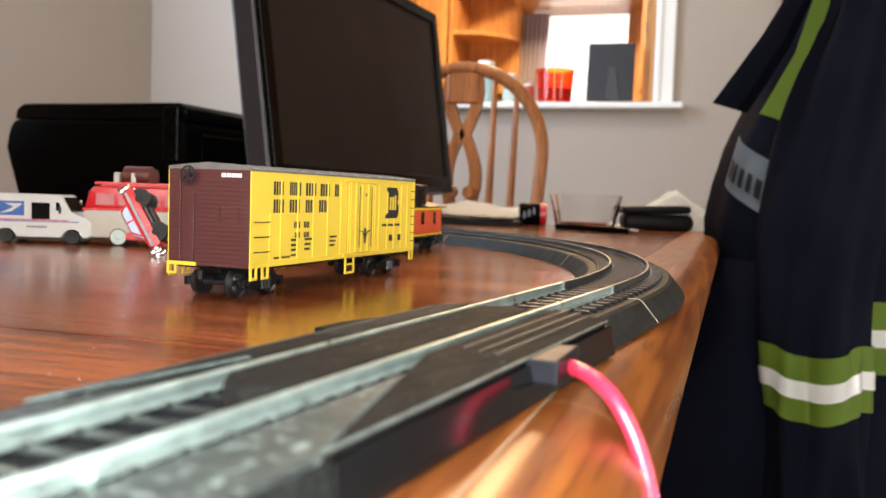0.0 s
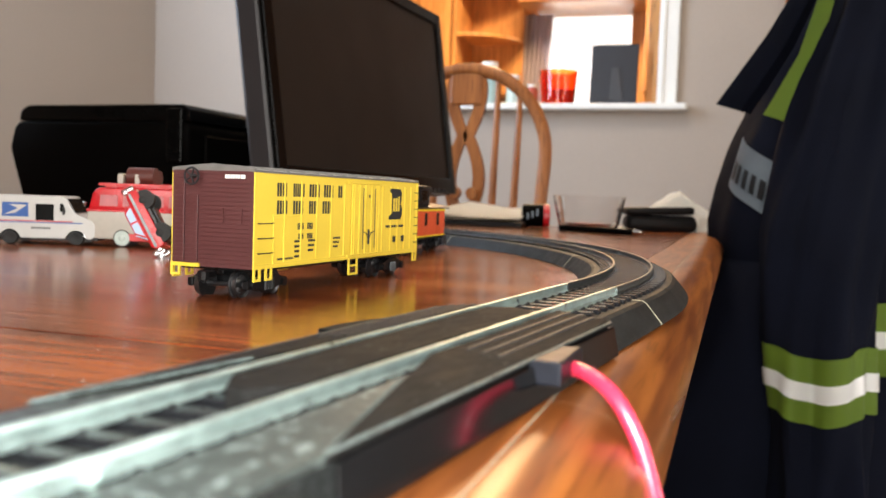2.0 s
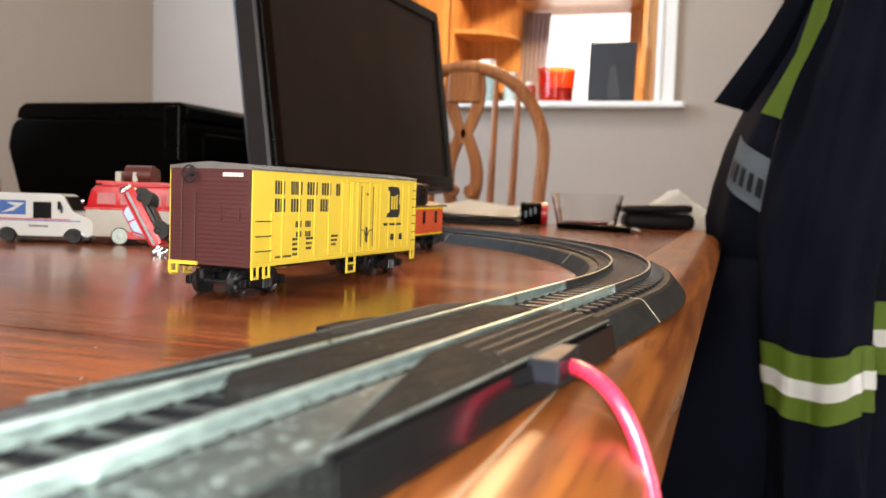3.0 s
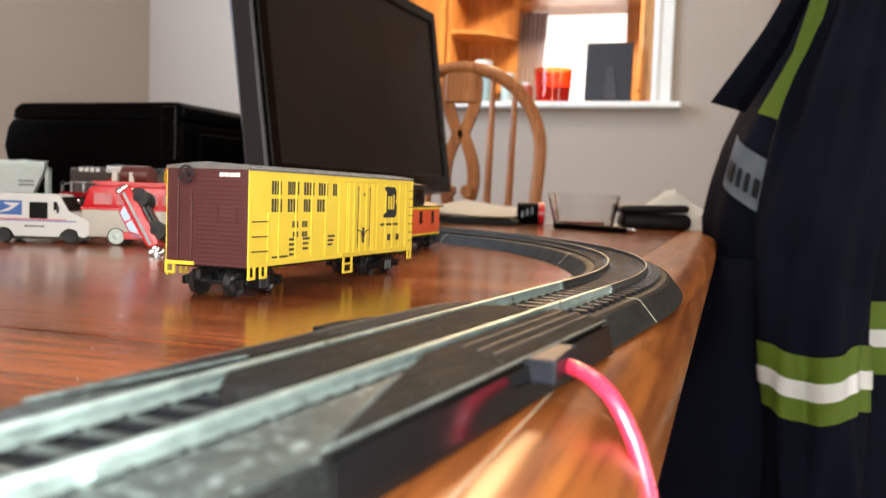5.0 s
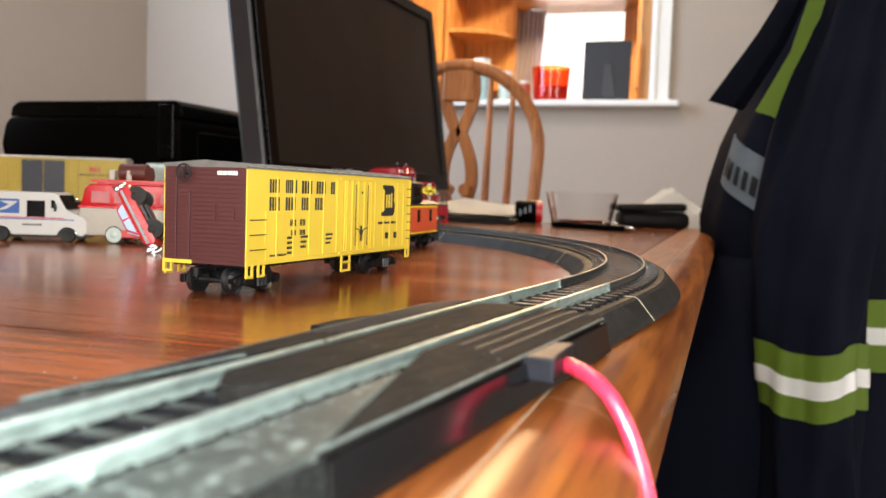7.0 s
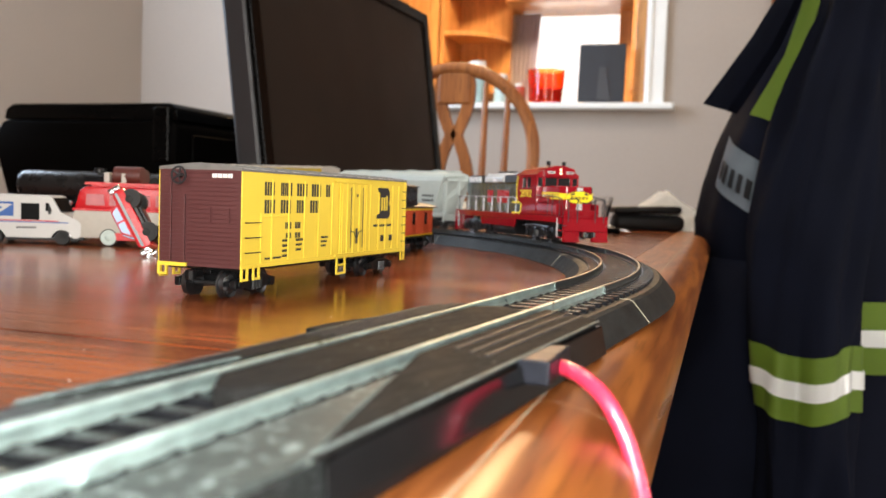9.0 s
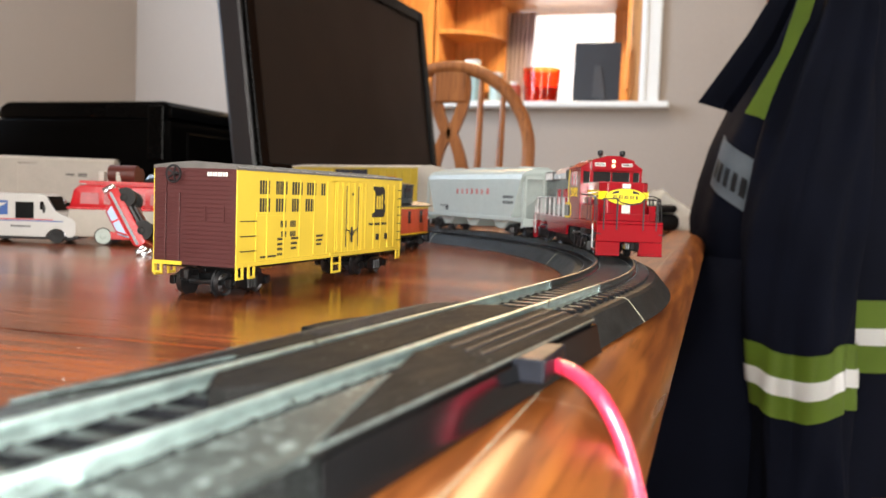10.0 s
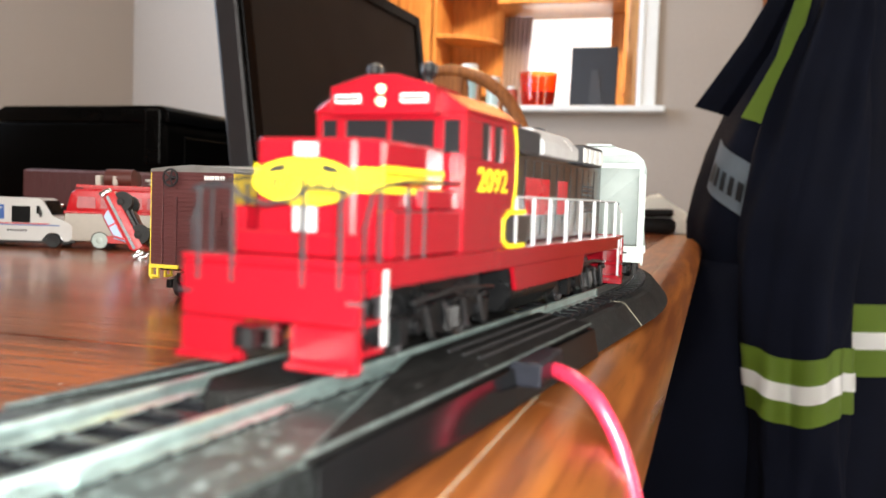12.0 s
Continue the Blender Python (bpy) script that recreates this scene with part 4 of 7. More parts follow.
            B(bm, x0s, ya + 0.8, zb - d, x1s, yb - 0.8, zb - d + 0.9)
            if d > 5:
                B(bm, x0s, ya + 0.8, zb - 3.4, x1s, yb - 0.8, zb - 2.6)
            part("step", bm, M_YELLOW, ob)
    # end details: brake wheel, ladders, bars and a yellow end sill
    bm = BM()
    C(bm, (-7.6, -0.6, ze - 2.0), (-7.6, -2.6, ze - 2.0), 0.8)
    T(bm, [(-7.6 + 3.1 * math.cos(i * math.pi / 12), -2.6, ze - 2.0 + 3.1 * math.sin(i * math.pi / 12)) for i in range(25)], 0.42, 6, (0, 1, 0))
    for a in range(5):
        c, s_ = math.cos(a * 1.2566), math.sin(a * 1.2566)
        T(bm, [(-7.6, -2.6, ze - 2.0), (-7.6 + 2.9 * c, -2.6, ze - 2.0 + 2.9 * s_)], 0.35)
    part("brake_wheel", bm, M_INK, ob, "black brake wheel")
    for xa in (-12.5, -6.4):
        bm = BM()
        B(bm, xa - 0.4, -0.9, zb + 1.5, xa + 0.4, -0.2, ze - (3 if xa < -10 else 9), 0.1)
        part("end_post", bm, M_MAROON, ob)
    bm = BM()
    for xa in (5.5, 13.6):
        T(bm, [(xa, -0.2, ze - 19), (xa, -1.0, ze - 19), (xa, -1.0, ze - 13.6), (xa, -0.2, ze - 13.6)], 0.22)
    part("grab_iron", bm, M_MAROON, ob)
    bars_text(ob, M_WHITE, [(5.6, ze - 2.6, 9.0, 1.5, 4)], lambda bm, a0, z0, a1, z1: B(bm, a0, -0.45, z0, a1, -0.35, z1), "end_lettering")
    bm = BM()
    B(bm, -h - 0.1, -1.0, zb - 0.2, -5, -0.1, zb + 1.2, 0.1)
    B(bm, -h - 0.1, -1.0, zb - 3.6, -h + 1.0, -0.1, zb - 0.1, 0.1)
    B(bm, -h + 3.4, -1.0, zb - 2.8, -h + 4.2, -0.1, zb - 0.1, 0.1)
    B(bm, -h + 1.0, -1.0, zb - 3.6, -h + 4.2, -0.1, zb - 2.8, 0.1)
    part("end_sill", bm, M_YELLOW, ob, "yellow end sill with step")
    truck(ob, 17.5, 21)
    truck(ob, L - 20, 21)
    coupler(ob, 1.0, -1, 9.0)
    coupler(ob, L - 1.0, 1, 9.0)
    return ob


def caboose():
    ob = tagged(empty("caboose"), "orange-red model caboose with black roof and cupola on the table", "model railcar")
    L, h, zb, ze = 112.0, 16.5, 11.5, 31.5
    for s in (-1, 1):
        bm = BM()
        x0, x1 = sorted((s * (h - 1), s * h))
        for ya, yb, za, zc in ((10, L - 10, zb, zb + 8), (10, L - 10, ze - 3, ze), (10, 24, zb + 8, ze - 3), (32, 50, zb + 8, ze - 3), (58, 80, zb + 8, ze - 3), (88, L - 10, zb + 8, ze - 3)):
            B(bm, x0, ya, za, x1, yb, zc)
        for i in range(23):
            y = 11.5 + i * 4.05
            if not any(a - 1 < y < b + 1 for a, b in ((24, 32), (50, 58), (80, 88))):
                B(bm, *sorted((s * h, s * (h + 0.3)))[:1], y - 0.3, zb + 1.6, sorted((s * h, s * (h + 0.3)))[1], y + 0.3, ze - 1.6)
        part("side", bm, M_ORANGE, ob)
        for ya in (24, 50, 80):
            piece("window", ob, M_GLOSSBLACK, (x0 + 0.2, ya, zb + 8, x1 - 0.3, ya + 8, ze - 3), bev=0)
        piece("stripe", ob, M_LYELLOW, (*sorted((s * h, s * (h + 0.25)))[:1], 10, ze - 1.5, sorted((s * h, s * (h + 0.25)))[1], L - 10, ze - 0.2), (*sorted((s * h, s * (h + 0.25)))[:1], 10, zb, sorted((s * h, s * (h + 0.25)))[1], L - 10, zb + 1.0), bev=0, label="thin yellow stripe")
        xs0, xs1 = sorted((s * (h - 4), s * (h - 0.5)))
        each("step", ob, M_BEZEL, [(xs0, 1, zb - 7, xs1, 8, zb), (xs0, L - 8, zb - 7, xs1, L - 1, zb)], 0.3)
    for y in (10, L - 11):
        piece("end", ob, M_ORANGE, (-h + 1, y, zb, h - 1, y + 1, ze), bev=0)
    piece("end_door", ob, M_GLOSSBLACK, (-4, 9.4, zb + 1, 4, 10, ze - 3), (8, 9.5, zb + 7, 14, 10, ze - 4), (-14, 9.5, zb + 7, -8, 10, ze - 4), bev=0.1)
    bm = BM()
    PR(bm, [(-h - 1, ze), (h + 1, ze), (h + 1, ze + 1.0), (h * 0.5, ze + 3.2), (0, ze + 4), (-h * 0.5, ze + 3.2), (-h - 1, ze + 1.0)], "y", 0, L, 0.2)
    part("roof", bm, M_BLACK, ob, "black roof")
    cup = piece("cupola", ob, M_BLACK, (-15, 16, ze + 2, 15, 66, ze + 15), bev=0.6, label="black cupola")
    piece("cupola_window", cup, M_GLOSSBLACK, (15, 22, ze + 6, 15.15, 36, ze + 13), (15, 45, ze + 6, 15.15, 60, ze + 13), (-9, 15.8, ze + 6, -2, 16, ze + 13), (2, 15.8, ze + 6, 9, 16, ze + 13), bev=0)
    bm = BM()
    PR(bm, [(-16, ze + 15), (16, ze + 15), (16, ze + 15.8), (0, ze + 18), (-16, ze + 15.8)], "y", 15, 67, 0.2)
    part("cupola_roof", bm, M_BLACK, cup)
    for y in (1, L - 1):
        bm = BM()
        for x in (-h + 1, -5, 5, h - 1):
            T(bm, [(x, y, zb), (x, y, zb + 9)], 0.35)
        T(bm, [(-h + 1, y, zb + 9), (h - 1, y, zb + 9)], 0.35)
        part("railing", bm, M_BLACK, ob)
    piece("underframe", ob, M_BLACK, (-h + 1, 0, zb - 2, h - 1, L, zb), (-6, 40, zb - 6, 6, 70, zb - 2))
    truck(ob, 20, 18)
    truck(ob, L - 20, 18)
    coupler(ob, 0.5, -1, 9.0)
    coupler(ob, L - 0.5, 1, 9.0)
    return ob


def hopper():
    """Long pale grey covered hopper with sloped ends and rounded eaves."""
    ob = tagged(empty("hopper_car"), "pale grey model covered hopper with red lettering bars", "model railcar", "freight cars of the train")
    L, h, zb, zt = 158.0, 17.4, 9.0, 50.0
    prof = [(-h, zb + 5), (-h, zt - 8), (-h + 1.2, zt - 4.5), (-h + 4, zt - 2), (-6, zt), (6, zt), (h - 4, zt - 2), (h - 1.2, zt - 4.5), (h, zt - 8), (h, zb + 5)]
    bm = BM()
    lo = [bm.verts.new((x * K, (16 if z < zb + 6 else 4) * K, z * K)) for x, z in prof]
    hi = [bm.verts.new((x * K, (L - (16 if z < zb + 6 else 4)) * K, z * K)) for x, z in prof]
    for i in range(len(prof)):
        j = (i + 1) % len(prof)
        bm.faces.new((lo[i], lo[j], hi[j], hi[i]))
    bm.faces.new(lo[::-1])
    bm.faces.new(hi)
    part("shell", bm, M_HOPPER, ob)
    for s in (-1, 1):
        x0, x1 = sorted((s * (h - 0.2), s * (h + 0.7)))
        piece("side_sill", ob, M_HOPPER, (x0, 1, zb + 2.5, x1, L - 1, zb + 5.5), bev=0.2)
        for ya in (1, L - 3):
            piece("corner_post", ob, M_HOPPER, (x0 - s * 0.8, ya, zb - 2, x1 - s * 0.8, ya + 2, zt - 10), bev=0.2)
        bars_text(ob, M_TOYRED, [(50, zb + 21.5, 3.4, 4.6, 1), (59, zb + 21.5, 3.0, 4.0, 1), (67, zb + 21.5, 3.0, 4.0, 1), (75, zb + 21.5, 3.0, 4.0, 1), (83, zb + 21.5, 3.0, 4.0, 1), (91, zb + 21.5, 3.0, 4.0, 1), (99, zb + 21.5, 3.0, 4.0, 1)], side_face(s * h), "red_lettering")
        bars_text(ob, M_INK, [(14, zb + 19, 15, 2.0, 6), (14, zb + 15, 15, 2.0, 6), (122, zb + 11, 9, 1.2, 6)], side_face(s * h), "small_lettering")
        piece("data_panel", ob, M_INK, (*sorted((s * h, s * (h + 0.1)))[:1], 116, zb + 8, sorted((s * h, s * (h + 0.1)))[1], 121, zb + 12), bev=0)
    for ya, s in ((0, 1), (L, -1)):
        y0, y1 = sorted((ya, ya + s * 1.2))
        piece("end_frame", ob, M_HOPPER, (-h, y0, zb - 1, h, y1, zb + 5), (-h + 1, y0, zb + 5, -h + 2.6, y1, zt - 6), (h - 2.6, y0, zb + 5, h - 1, y1, zt - 6), (-0.8, y0, zb + 5, 0.8, y1, zt - 6), (-h + 1, y0, zt - 8, h - 1, y1, zt - 6), bev=0.15)
    for k in range(3):
        y = 36 + k * 43
        bm = BM()
        PR(bm, [(y - 16, zb + 5), (y + 16, zb + 5), (y + 5, zb - 3.5), (y - 5, zb - 3.5)], "x", -h + 3, h - 3, 0.4)
        part("hopper_bay", bm, M_HOPPER, ob)
    piece("running_board", ob, M_HOPPER, (-4.5, 2, zt + 0.1, 4.5, L - 2, zt + 1.0), bev=0.1)
    for k in range(4):
        bm = BM()
        C(bm, (0, 26 + 35 * k, zt), (0, 26 + 35 * k, zt + 1.8), 5, seg=16)
        part("hatch", bm, M_HOPPER, ob)
    trucks = [truck(ob, 18, 20), truck(ob, L - 18, 20)]
    coupler(ob, 0.5, -1)
    coupler(ob, L - 0.5, 1)
    return ob, L, trucks


def yellow_boxcar():
    """Tall yellow box car with a dark blue double door."""
    ob = tagged(empty("box_car"), "tall yellow model box car with dark blue sliding door", "model railcar", "freight cars of the train")
    L, W, zb, ze, zp = 168.0, 36.0, 8.0, 52.0, 54.0
    h = W / 2
    mtl = mat("ochre_yellow_paint", (0.46, 0.34, 0.035), 0.45, var=0.06, scale=60)
    box_body(ob, W, 0, L, zb, ze, zp, mtl, M_CREAM, M_CREAM)
    navy = mat("navy_door_paint", (0.018, 0.020, 0.034), 0.4, var=0.1, scale=60)
    for s in (-1, 1):
        x0, x1 = sorted((s * h, s * (h + 0.9)))
        door = piece("door", ob, navy, (x0, 62, zb + 3, x1, 83, ze - 2), (x0, 84, zb + 3, x1, 105, ze - 2), bev=0.2, label="dark blue double sliding door")
        each("post", ob, mtl, [(x0, y - 0.4, zb + 2, x1, y + 0.4, ze - 1.5) for y in (8, 18, 28, 38, 48, 58, 109, 119, 129, 139, 149, 159)], 0.1)
        each("door_track", ob, mtl, [(x0, 56, zb + 1.4, x1, 112, zb + 2.4), (x0, 56, ze - 1.6, x1, 112, ze - 0.8)], 0.1)
        f = side_face(s * (h + 0.05))
        bars_text(ob, M_TOYRED, [(26, ze - 13, 11, 5.0, 3)], f, "red_emblem_bars")
        bars_text(ob, M_INK, [(16, ze - 17, 32, 1.6, 18)], f, "small_lettering")
        piece("data_panel", ob, M_INK, (*sorted((s * h, s * (h + 0.12)))[:1], 20, zb + 7, sorted((s * h, s * (h + 0.12)))[1], 23, zb + 10), bev=0)
    trucks = [truck(ob, 20, 20), truck(ob, L - 20, 20)]
    coupler(ob, 0.5, -1)
    coupler(ob, L - 0.5, 1)
    return ob, L, trucks


def tank_car():
    ob = tagged(empty("tank_car"), "long black model tank car with railings", "model railcar", "freight cars of the train")
    L, r, zc = 186.0, 16.0, 26.5
    bm = BM()
    lathe(bm, [(0, 6 * K), (6 * K, 6.6 * K), (12 * K, 9 * K), (15 * K, 12 * K), (r * K, 16 * K), (r * K, (L - 16) * K), (15 * K, (L - 12) * K), (12 * K, (L - 9) * K), (6 * K, (L - 6.6) * K), (0, (L - 6) * K)], (0, 0, zc * K), (0, 1, 0), 28)
    part("tank", bm, mat("glossy_black_paint", (0.010, 0.010, 0.011), 0.28, var=0.2, scale=60), ob, "", True)
    bm = BM()
    C(bm, (0, L / 2, zc + 14), (0, L / 2, zc + 20), 6, seg=20)
    part("dome", bm, M_BLACK, ob)
    piece("platform", ob, M_BLACK, (-16, L / 2 - 12, zc + 10, 16, L / 2 + 12, zc + 11))
    piece("frame", ob, M_BLACK, (-15, 0, 7.5, 15, 22, 10), (-15, L - 22, 7.5, 15, L, 10), (-4, 20, 8, 4, L - 20, 11))
    for s in (-1, 1):
        bm = BM()
        T(bm, [(s * 16.6, 4, 17), (s * 16.6, L - 4, 17)], 0.35)
        for y in range(4, int(L), 22):
            T(bm, [(s * 15, y, 9), (s * 16.6, y, 17)], 0.3)
        part("handrail", bm, M_BLACK, ob)
        bars_text(ob, M_LYELLOW, [(52, 24, 2.4, 4, 1), (92, 24, 2.0, 4, 1)], side_face(s * 16.1), "yellow_mark")
        bars_text(ob, M_WHITE, [(30, 24, 18, 2.2, 8)], side_face(s * 16.1), "small_lettering")
    trucks = [truck(ob, 19, 20), truck(ob, L - 19, 20)]
    coupler(ob, 0.5, -1)
    coupler(ob, L - 0.5, 1)
    return ob, L, trucks


def white_reefer():
    ob = tagged(empty("refrigerator_car"), "tall cream-white model box car with small grey lettering", "model railcar", "freight cars of the train")
    L, h, zb, zt = 216.0, 17.6, 8.0, 55.5
    bm = BM()
    PR(bm, [(-h, zb), (h, zb), (h, zt - 3), (h - 2, zt - 0.8), (0, zt), (-h + 2, zt - 0.8), (-h, zt - 3)], "y", 1, L - 1, 0.5)
    part("shell", bm, M_CREAM, ob)
    for s in (-1, 1):
        x0, x1 = sorted((s * h, s * (h + 0.5)))
        piece("side_sill", ob, M_CREAM, (x0, 1, zb, x1, L - 1, zb + 2.2), (x0, 1, zt - 5, x1, L - 1, zt - 4.2), bev=0.1)
        piece("door", ob, M_CREAM, (x0, 96, zb + 3, x1, 122, zt - 6), bev=0.2)
        f = side_face(s * h)
        bars_text(ob, M_BEZEL, [(28, zb + 27, 9, 4, 3), (40, zb + 28, 9, 2.4, 4), (150, zb + 27, 30, 3, 9), (78, zt - 8, 40, 0.9, 20)], f, "grey_lettering")
    for ya, yb in ((0, 1.2), (L - 1.2, L)):
        piece("end", ob, M_CREAM, *[(-h + 1, ya, zb + 2 + 5 * i, h - 1, yb, zb + 5 + 5 * i) for i in range(9)], bev=0.4)
    trucks = [truck(ob, 22, 20), truck(ob, L - 22, 20)]
    coupler(ob, 0.5, -1)
    coupler(ob, L - 0.5, 1)
    return ob, L, trucks


def brown_boxcar():
    ob = tagged(empty("box_car"), "dark maroon-brown model box car with white angular emblem", "model railcar", "freight cars of the train")
    L, W, zb, ze, zp = 168.0, 35.0, 8.0, 43.5, 46.0
    h = W / 2
    mtl = mat("dark_maroon_paint", (0.085, 0.024, 0.026), 0.5, var=0.08, scale=60)
    box_body(ob, W, 0, L, zb, ze, zp, mtl, mtl, mtl)
    for s in (-1, 1):
        x0, x1 = sorted((s * h, s * (h + 0.8)))
        piece("door", ob, mtl, (x0, 66, zb + 2, x1, 96, ze - 2), bev=0.2)
        each("post", ob, mtl, [(x0, y, zb + 2, x1, y + 0.8, ze - 1) for y in (*range(46, 66, 8), *range(100, 164, 8))], 0.1)
        # emblem as plain bars in white
        bm = BM()
        xa, xb = sorted((s * (h + 0.02), s * (h + 0.2)))
        z0, z1 = ze - 14.5, ze - 4.5
        for q in ([(12, z0), (38, z0), (38, z0 + 2), (12, z0 + 2)], [(12, z1 - 2), (38, z1 - 2), (38, z1), (12, z1)], [(14, z0 + 4), (34, z0 + 4), (34, z0 + 6), (14, z0 + 6)]):
            PR(bm, q, "x", xa, xb)
        part("emblem", bm, M_WHITE, ob, "plain white emblem bars")
    trucks = [truck(ob, 19, 20), truck(ob, L - 19, 20)]
    coupler(ob, 0.5, -1)
    coupler(ob, L - 0.5, 1)
    return ob, L, trucks


def plan_y(y):
    """Length of the model along its plan: a longer front and cab, a shorter hood."""
    return y * 1.10 if y < 0.065 else 0.0715 + (y - 0.065) * 0.963


def locomotive():
    """Red and silver road-switcher diesel: low nose, cab, long hood, walkways with handrails, two trucks."""
    ob = tagged(empty("diesel_locomotive"), "red and silver model diesel locomotive with yellow nose emblem", "model locomotive")
    L, h = 186.0, 16.6
    # frame, pilots and skirts
    bm = BM()
    B(bm, -h, 5, 14.0, h, L - 5, 18.5, 0.3)
    for s in (-1, 1):
        x0, x1 = sorted((s * (h - 1.2), s * h))
        PR(bm, [(65, 14.2), (68, 8.5), (128, 8.5), (131, 14.2)], "x", x0, x1, 0.2)
    part("frame", bm, M_RED, ob)
    for yf, s in ((0, 1), (L, -1)):
        bm = BM()
        y0, y1 = sorted((yf, yf + s * 1.6))
        B(bm, -h, y0, 8.6, h, y1, 17.4, 0.4)
        part("pilot", bm, M_RED, ob)
        for a, b in ((-h, -4.6), (4.6, h)):
            piece("plow", ob, M_RED, (a, y0, 1.6, b, y1, 8.5), (a + 0.4, min(yf - s * 1.8, yf), 1.8, b - 0.4, max(yf - s * 1.8, yf), 3.0), bev=0.25)
        piece("end_platform", ob, M_RED, (-h, min(yf, yf + s * 6), 17.5, h, max(yf, yf + s * 6), 18.7), bev=0.2)
        for sx in (-1, 1):
            a, b = sorted((sx * (h - 5.5), sx * h))
            each("step", ob, M_RED, [(a, min(yf + s * (2 + k * 0.8), yf + s * 8), z, b, max(yf + s * (2 + k * 0.8), yf + s * 8), z + 1.0) for k, z in enumerate((4.0, 8.6, 13.2))])
            a, b = sorted((sx * (h - 5.9), sx * (h - 5.3)))
            piece("step_side", ob, M_RED, (a, min(yf + s * 1.6, yf + s * 8), 2.4, b, max(yf + s * 1.6, yf + s * 8), 14))
        # bright strips stand for the glare on the step corners
        for sx in (-1, 1):
            a, b = sorted((sx * (h - 0.4), sx * (h + 0.25)))
            piece("step_edge", ob, M_BRIGHTSILVER, (a, min(yf + s * 7.6, yf + s * 8.6), 5.0, b, max(yf + s * 7.6, yf + s * 8.6), 17.2), bev=0.1, label="white glare painted at the corner of the steps")
    coupler(ob, 1.5, -1, 7.0)
    coupler(ob, L - 1.5, 1, 7.0)
    bm = BM()
    B(bm, -3.6, -3.2, 4.6, 3.6, 1.0, 8.4, 0.6)
    part("coupler_head", bm, M_LSILVER, ob, "bright metal coupler head")
    # nose with chamfered corners and a sloping top
    bm = BM()
    pts = [(-12.6, 36), (-12.6, 13.5), (-9.2, 9.6), (9.2, 9.6), (12.6, 13.5), (12.6, 36)]
    PR(bm, pts, "z", 18.5, 38.3, 0.5)
    nose = part("nose", bm, M_RED, ob)
    each("side_box", ob, M_RED, [(-16.2, 10.5, 18.6, -12.7, 36.8, 26.6), (12.7, 10.5, 18.6, 16.2, 36.8, 26.6), (-15.4, 24, 26.7, -12.7, 36.8, 30.4), (12.7, 24, 26.7, 15.4, 36.8, 30.4), (-12.2, 7.4, 18.6, 12.2, 9.55, 22.5)], 0.4)
    # emblem: yellow cigar band with bars, wrapping the nose
    bm = BM()
    n = 28
    ell = [(10.2 * math.cos(2 * math.pi * i / n), 30.9 + 4.0 * math.sin(2 * math.pi * i / n)) for i in range(n)]
    PR(bm, ell, "y", 9.25, 9.58)
    for s in (-1, 1):
        x0, x1 = sorted((s * 12.58, s * 12.9))
        each("nose_side_stripe", nose, M_LYELLOW, [(x0, 13.2, z, x1, 35.6, z + 1.15) for z in (29.4, 31.2, 32.8)], 0)
        PR(bm, [(s * 9.2, 9.45), (s * 12.75, 13.4), (s * 12.45, 13.8), (s * 9.0, 9.8)], "z", 29.4, 33.4)
    part("emblem", bm, M_LYELLOW, nose, "yellow rounded emblem band")
    bm = BM()
    for i in range(9):
        a = -6.4 + i * 1.45
        B(bm, a, 9.05, 29.6, a + 0.45, 9.26, 31.6)
        if i % 2 == 0:
            B(bm, a + 0.7, 9.05, 29.6, a + 1.0, 9.26, 31.6)
    for s in (-1, 1):
        PR(bm, [(s * 3.4, 32.6), (s * 7.2, 32.2), (s * 6.2, 33.4), (s * 3.6, 34.0)], "y", 9.05, 9.26)
    T(bm, [(10.2 * math.cos(2 * math.pi * i / 40), 9.3, 30.9 + 4.05 * math.sin(2 * math.pi * i / 40)) for i in range(41)], 0.16, 4, (0, 1, 0))
    part("emblem_detail", bm, M_INK, nose, "dark bars on the emblem")
    piece("nose_stripe", nose, M_BRIGHTSILVER, (-1.8, 9.25, 22.6, 2.4, 9.5, 26.7), (-1.8, 9.25, 35.2, 2.4, 9.5, 37.4), bev=0, label="silver upright stripe")
    # cab: walls with window openings, roof with eyebrows
    cab = empty("cab")
    cab.parent = ob
    bm = BM()
    zc0, zc1 = 18.5, 45.5
    y0, y1 = 37, 64.5
    for s in (-1, 1):
        x0, x1 = sorted((s * (h - 1.2), s * h))
        for ya, yb, za, zb in ((y0, y1, zc0, 36.8), (y0, y1, 44.2, zc1), (y0, 45, 36.8, 44.2), (50.4, 51.6, 36.8, 44.2), (57, y1, 36.8, 44.2)):
            B(bm, x0, ya, za, x1, yb, zb, 0.1)
    for xa, xb, za, zb in ((-h + 1.2, h - 1.2, zc0, 37.6), (-h + 1.2, h - 1.2, 44.0, zc1), (-h + 1.2, -15.2, 37.6, 44.0), (-11.8, -9.8, 37.6, 44.0), (-0.4, 0.4, 37.6, 44.0), (9.8, 11.8, 37.6, 44.0), (15.2, h - 1.2, 37.6, 44.0)):
        B(bm, xa, y0, za, xb, y0 + 1.2, zb, 0.1)
    B(bm, -h + 1.2, y1 - 1.2, zc0, h - 1.2, y1, zc1, 0.1)
    part("cab_wall", bm, M_RED, cab)
    bm = BM()
    PR(bm, [(-h - 0.3, 45.2), (h + 0.3, 45.2), (h + 0.3, 46.0), (11.2, 49.8), (3.2, 52.0), (-3.2, 52.0), (-11.2, 49.8), (-h - 0.3, 46.0)], "y", y0 - 0.3, y1 + 0.4, 0.3)
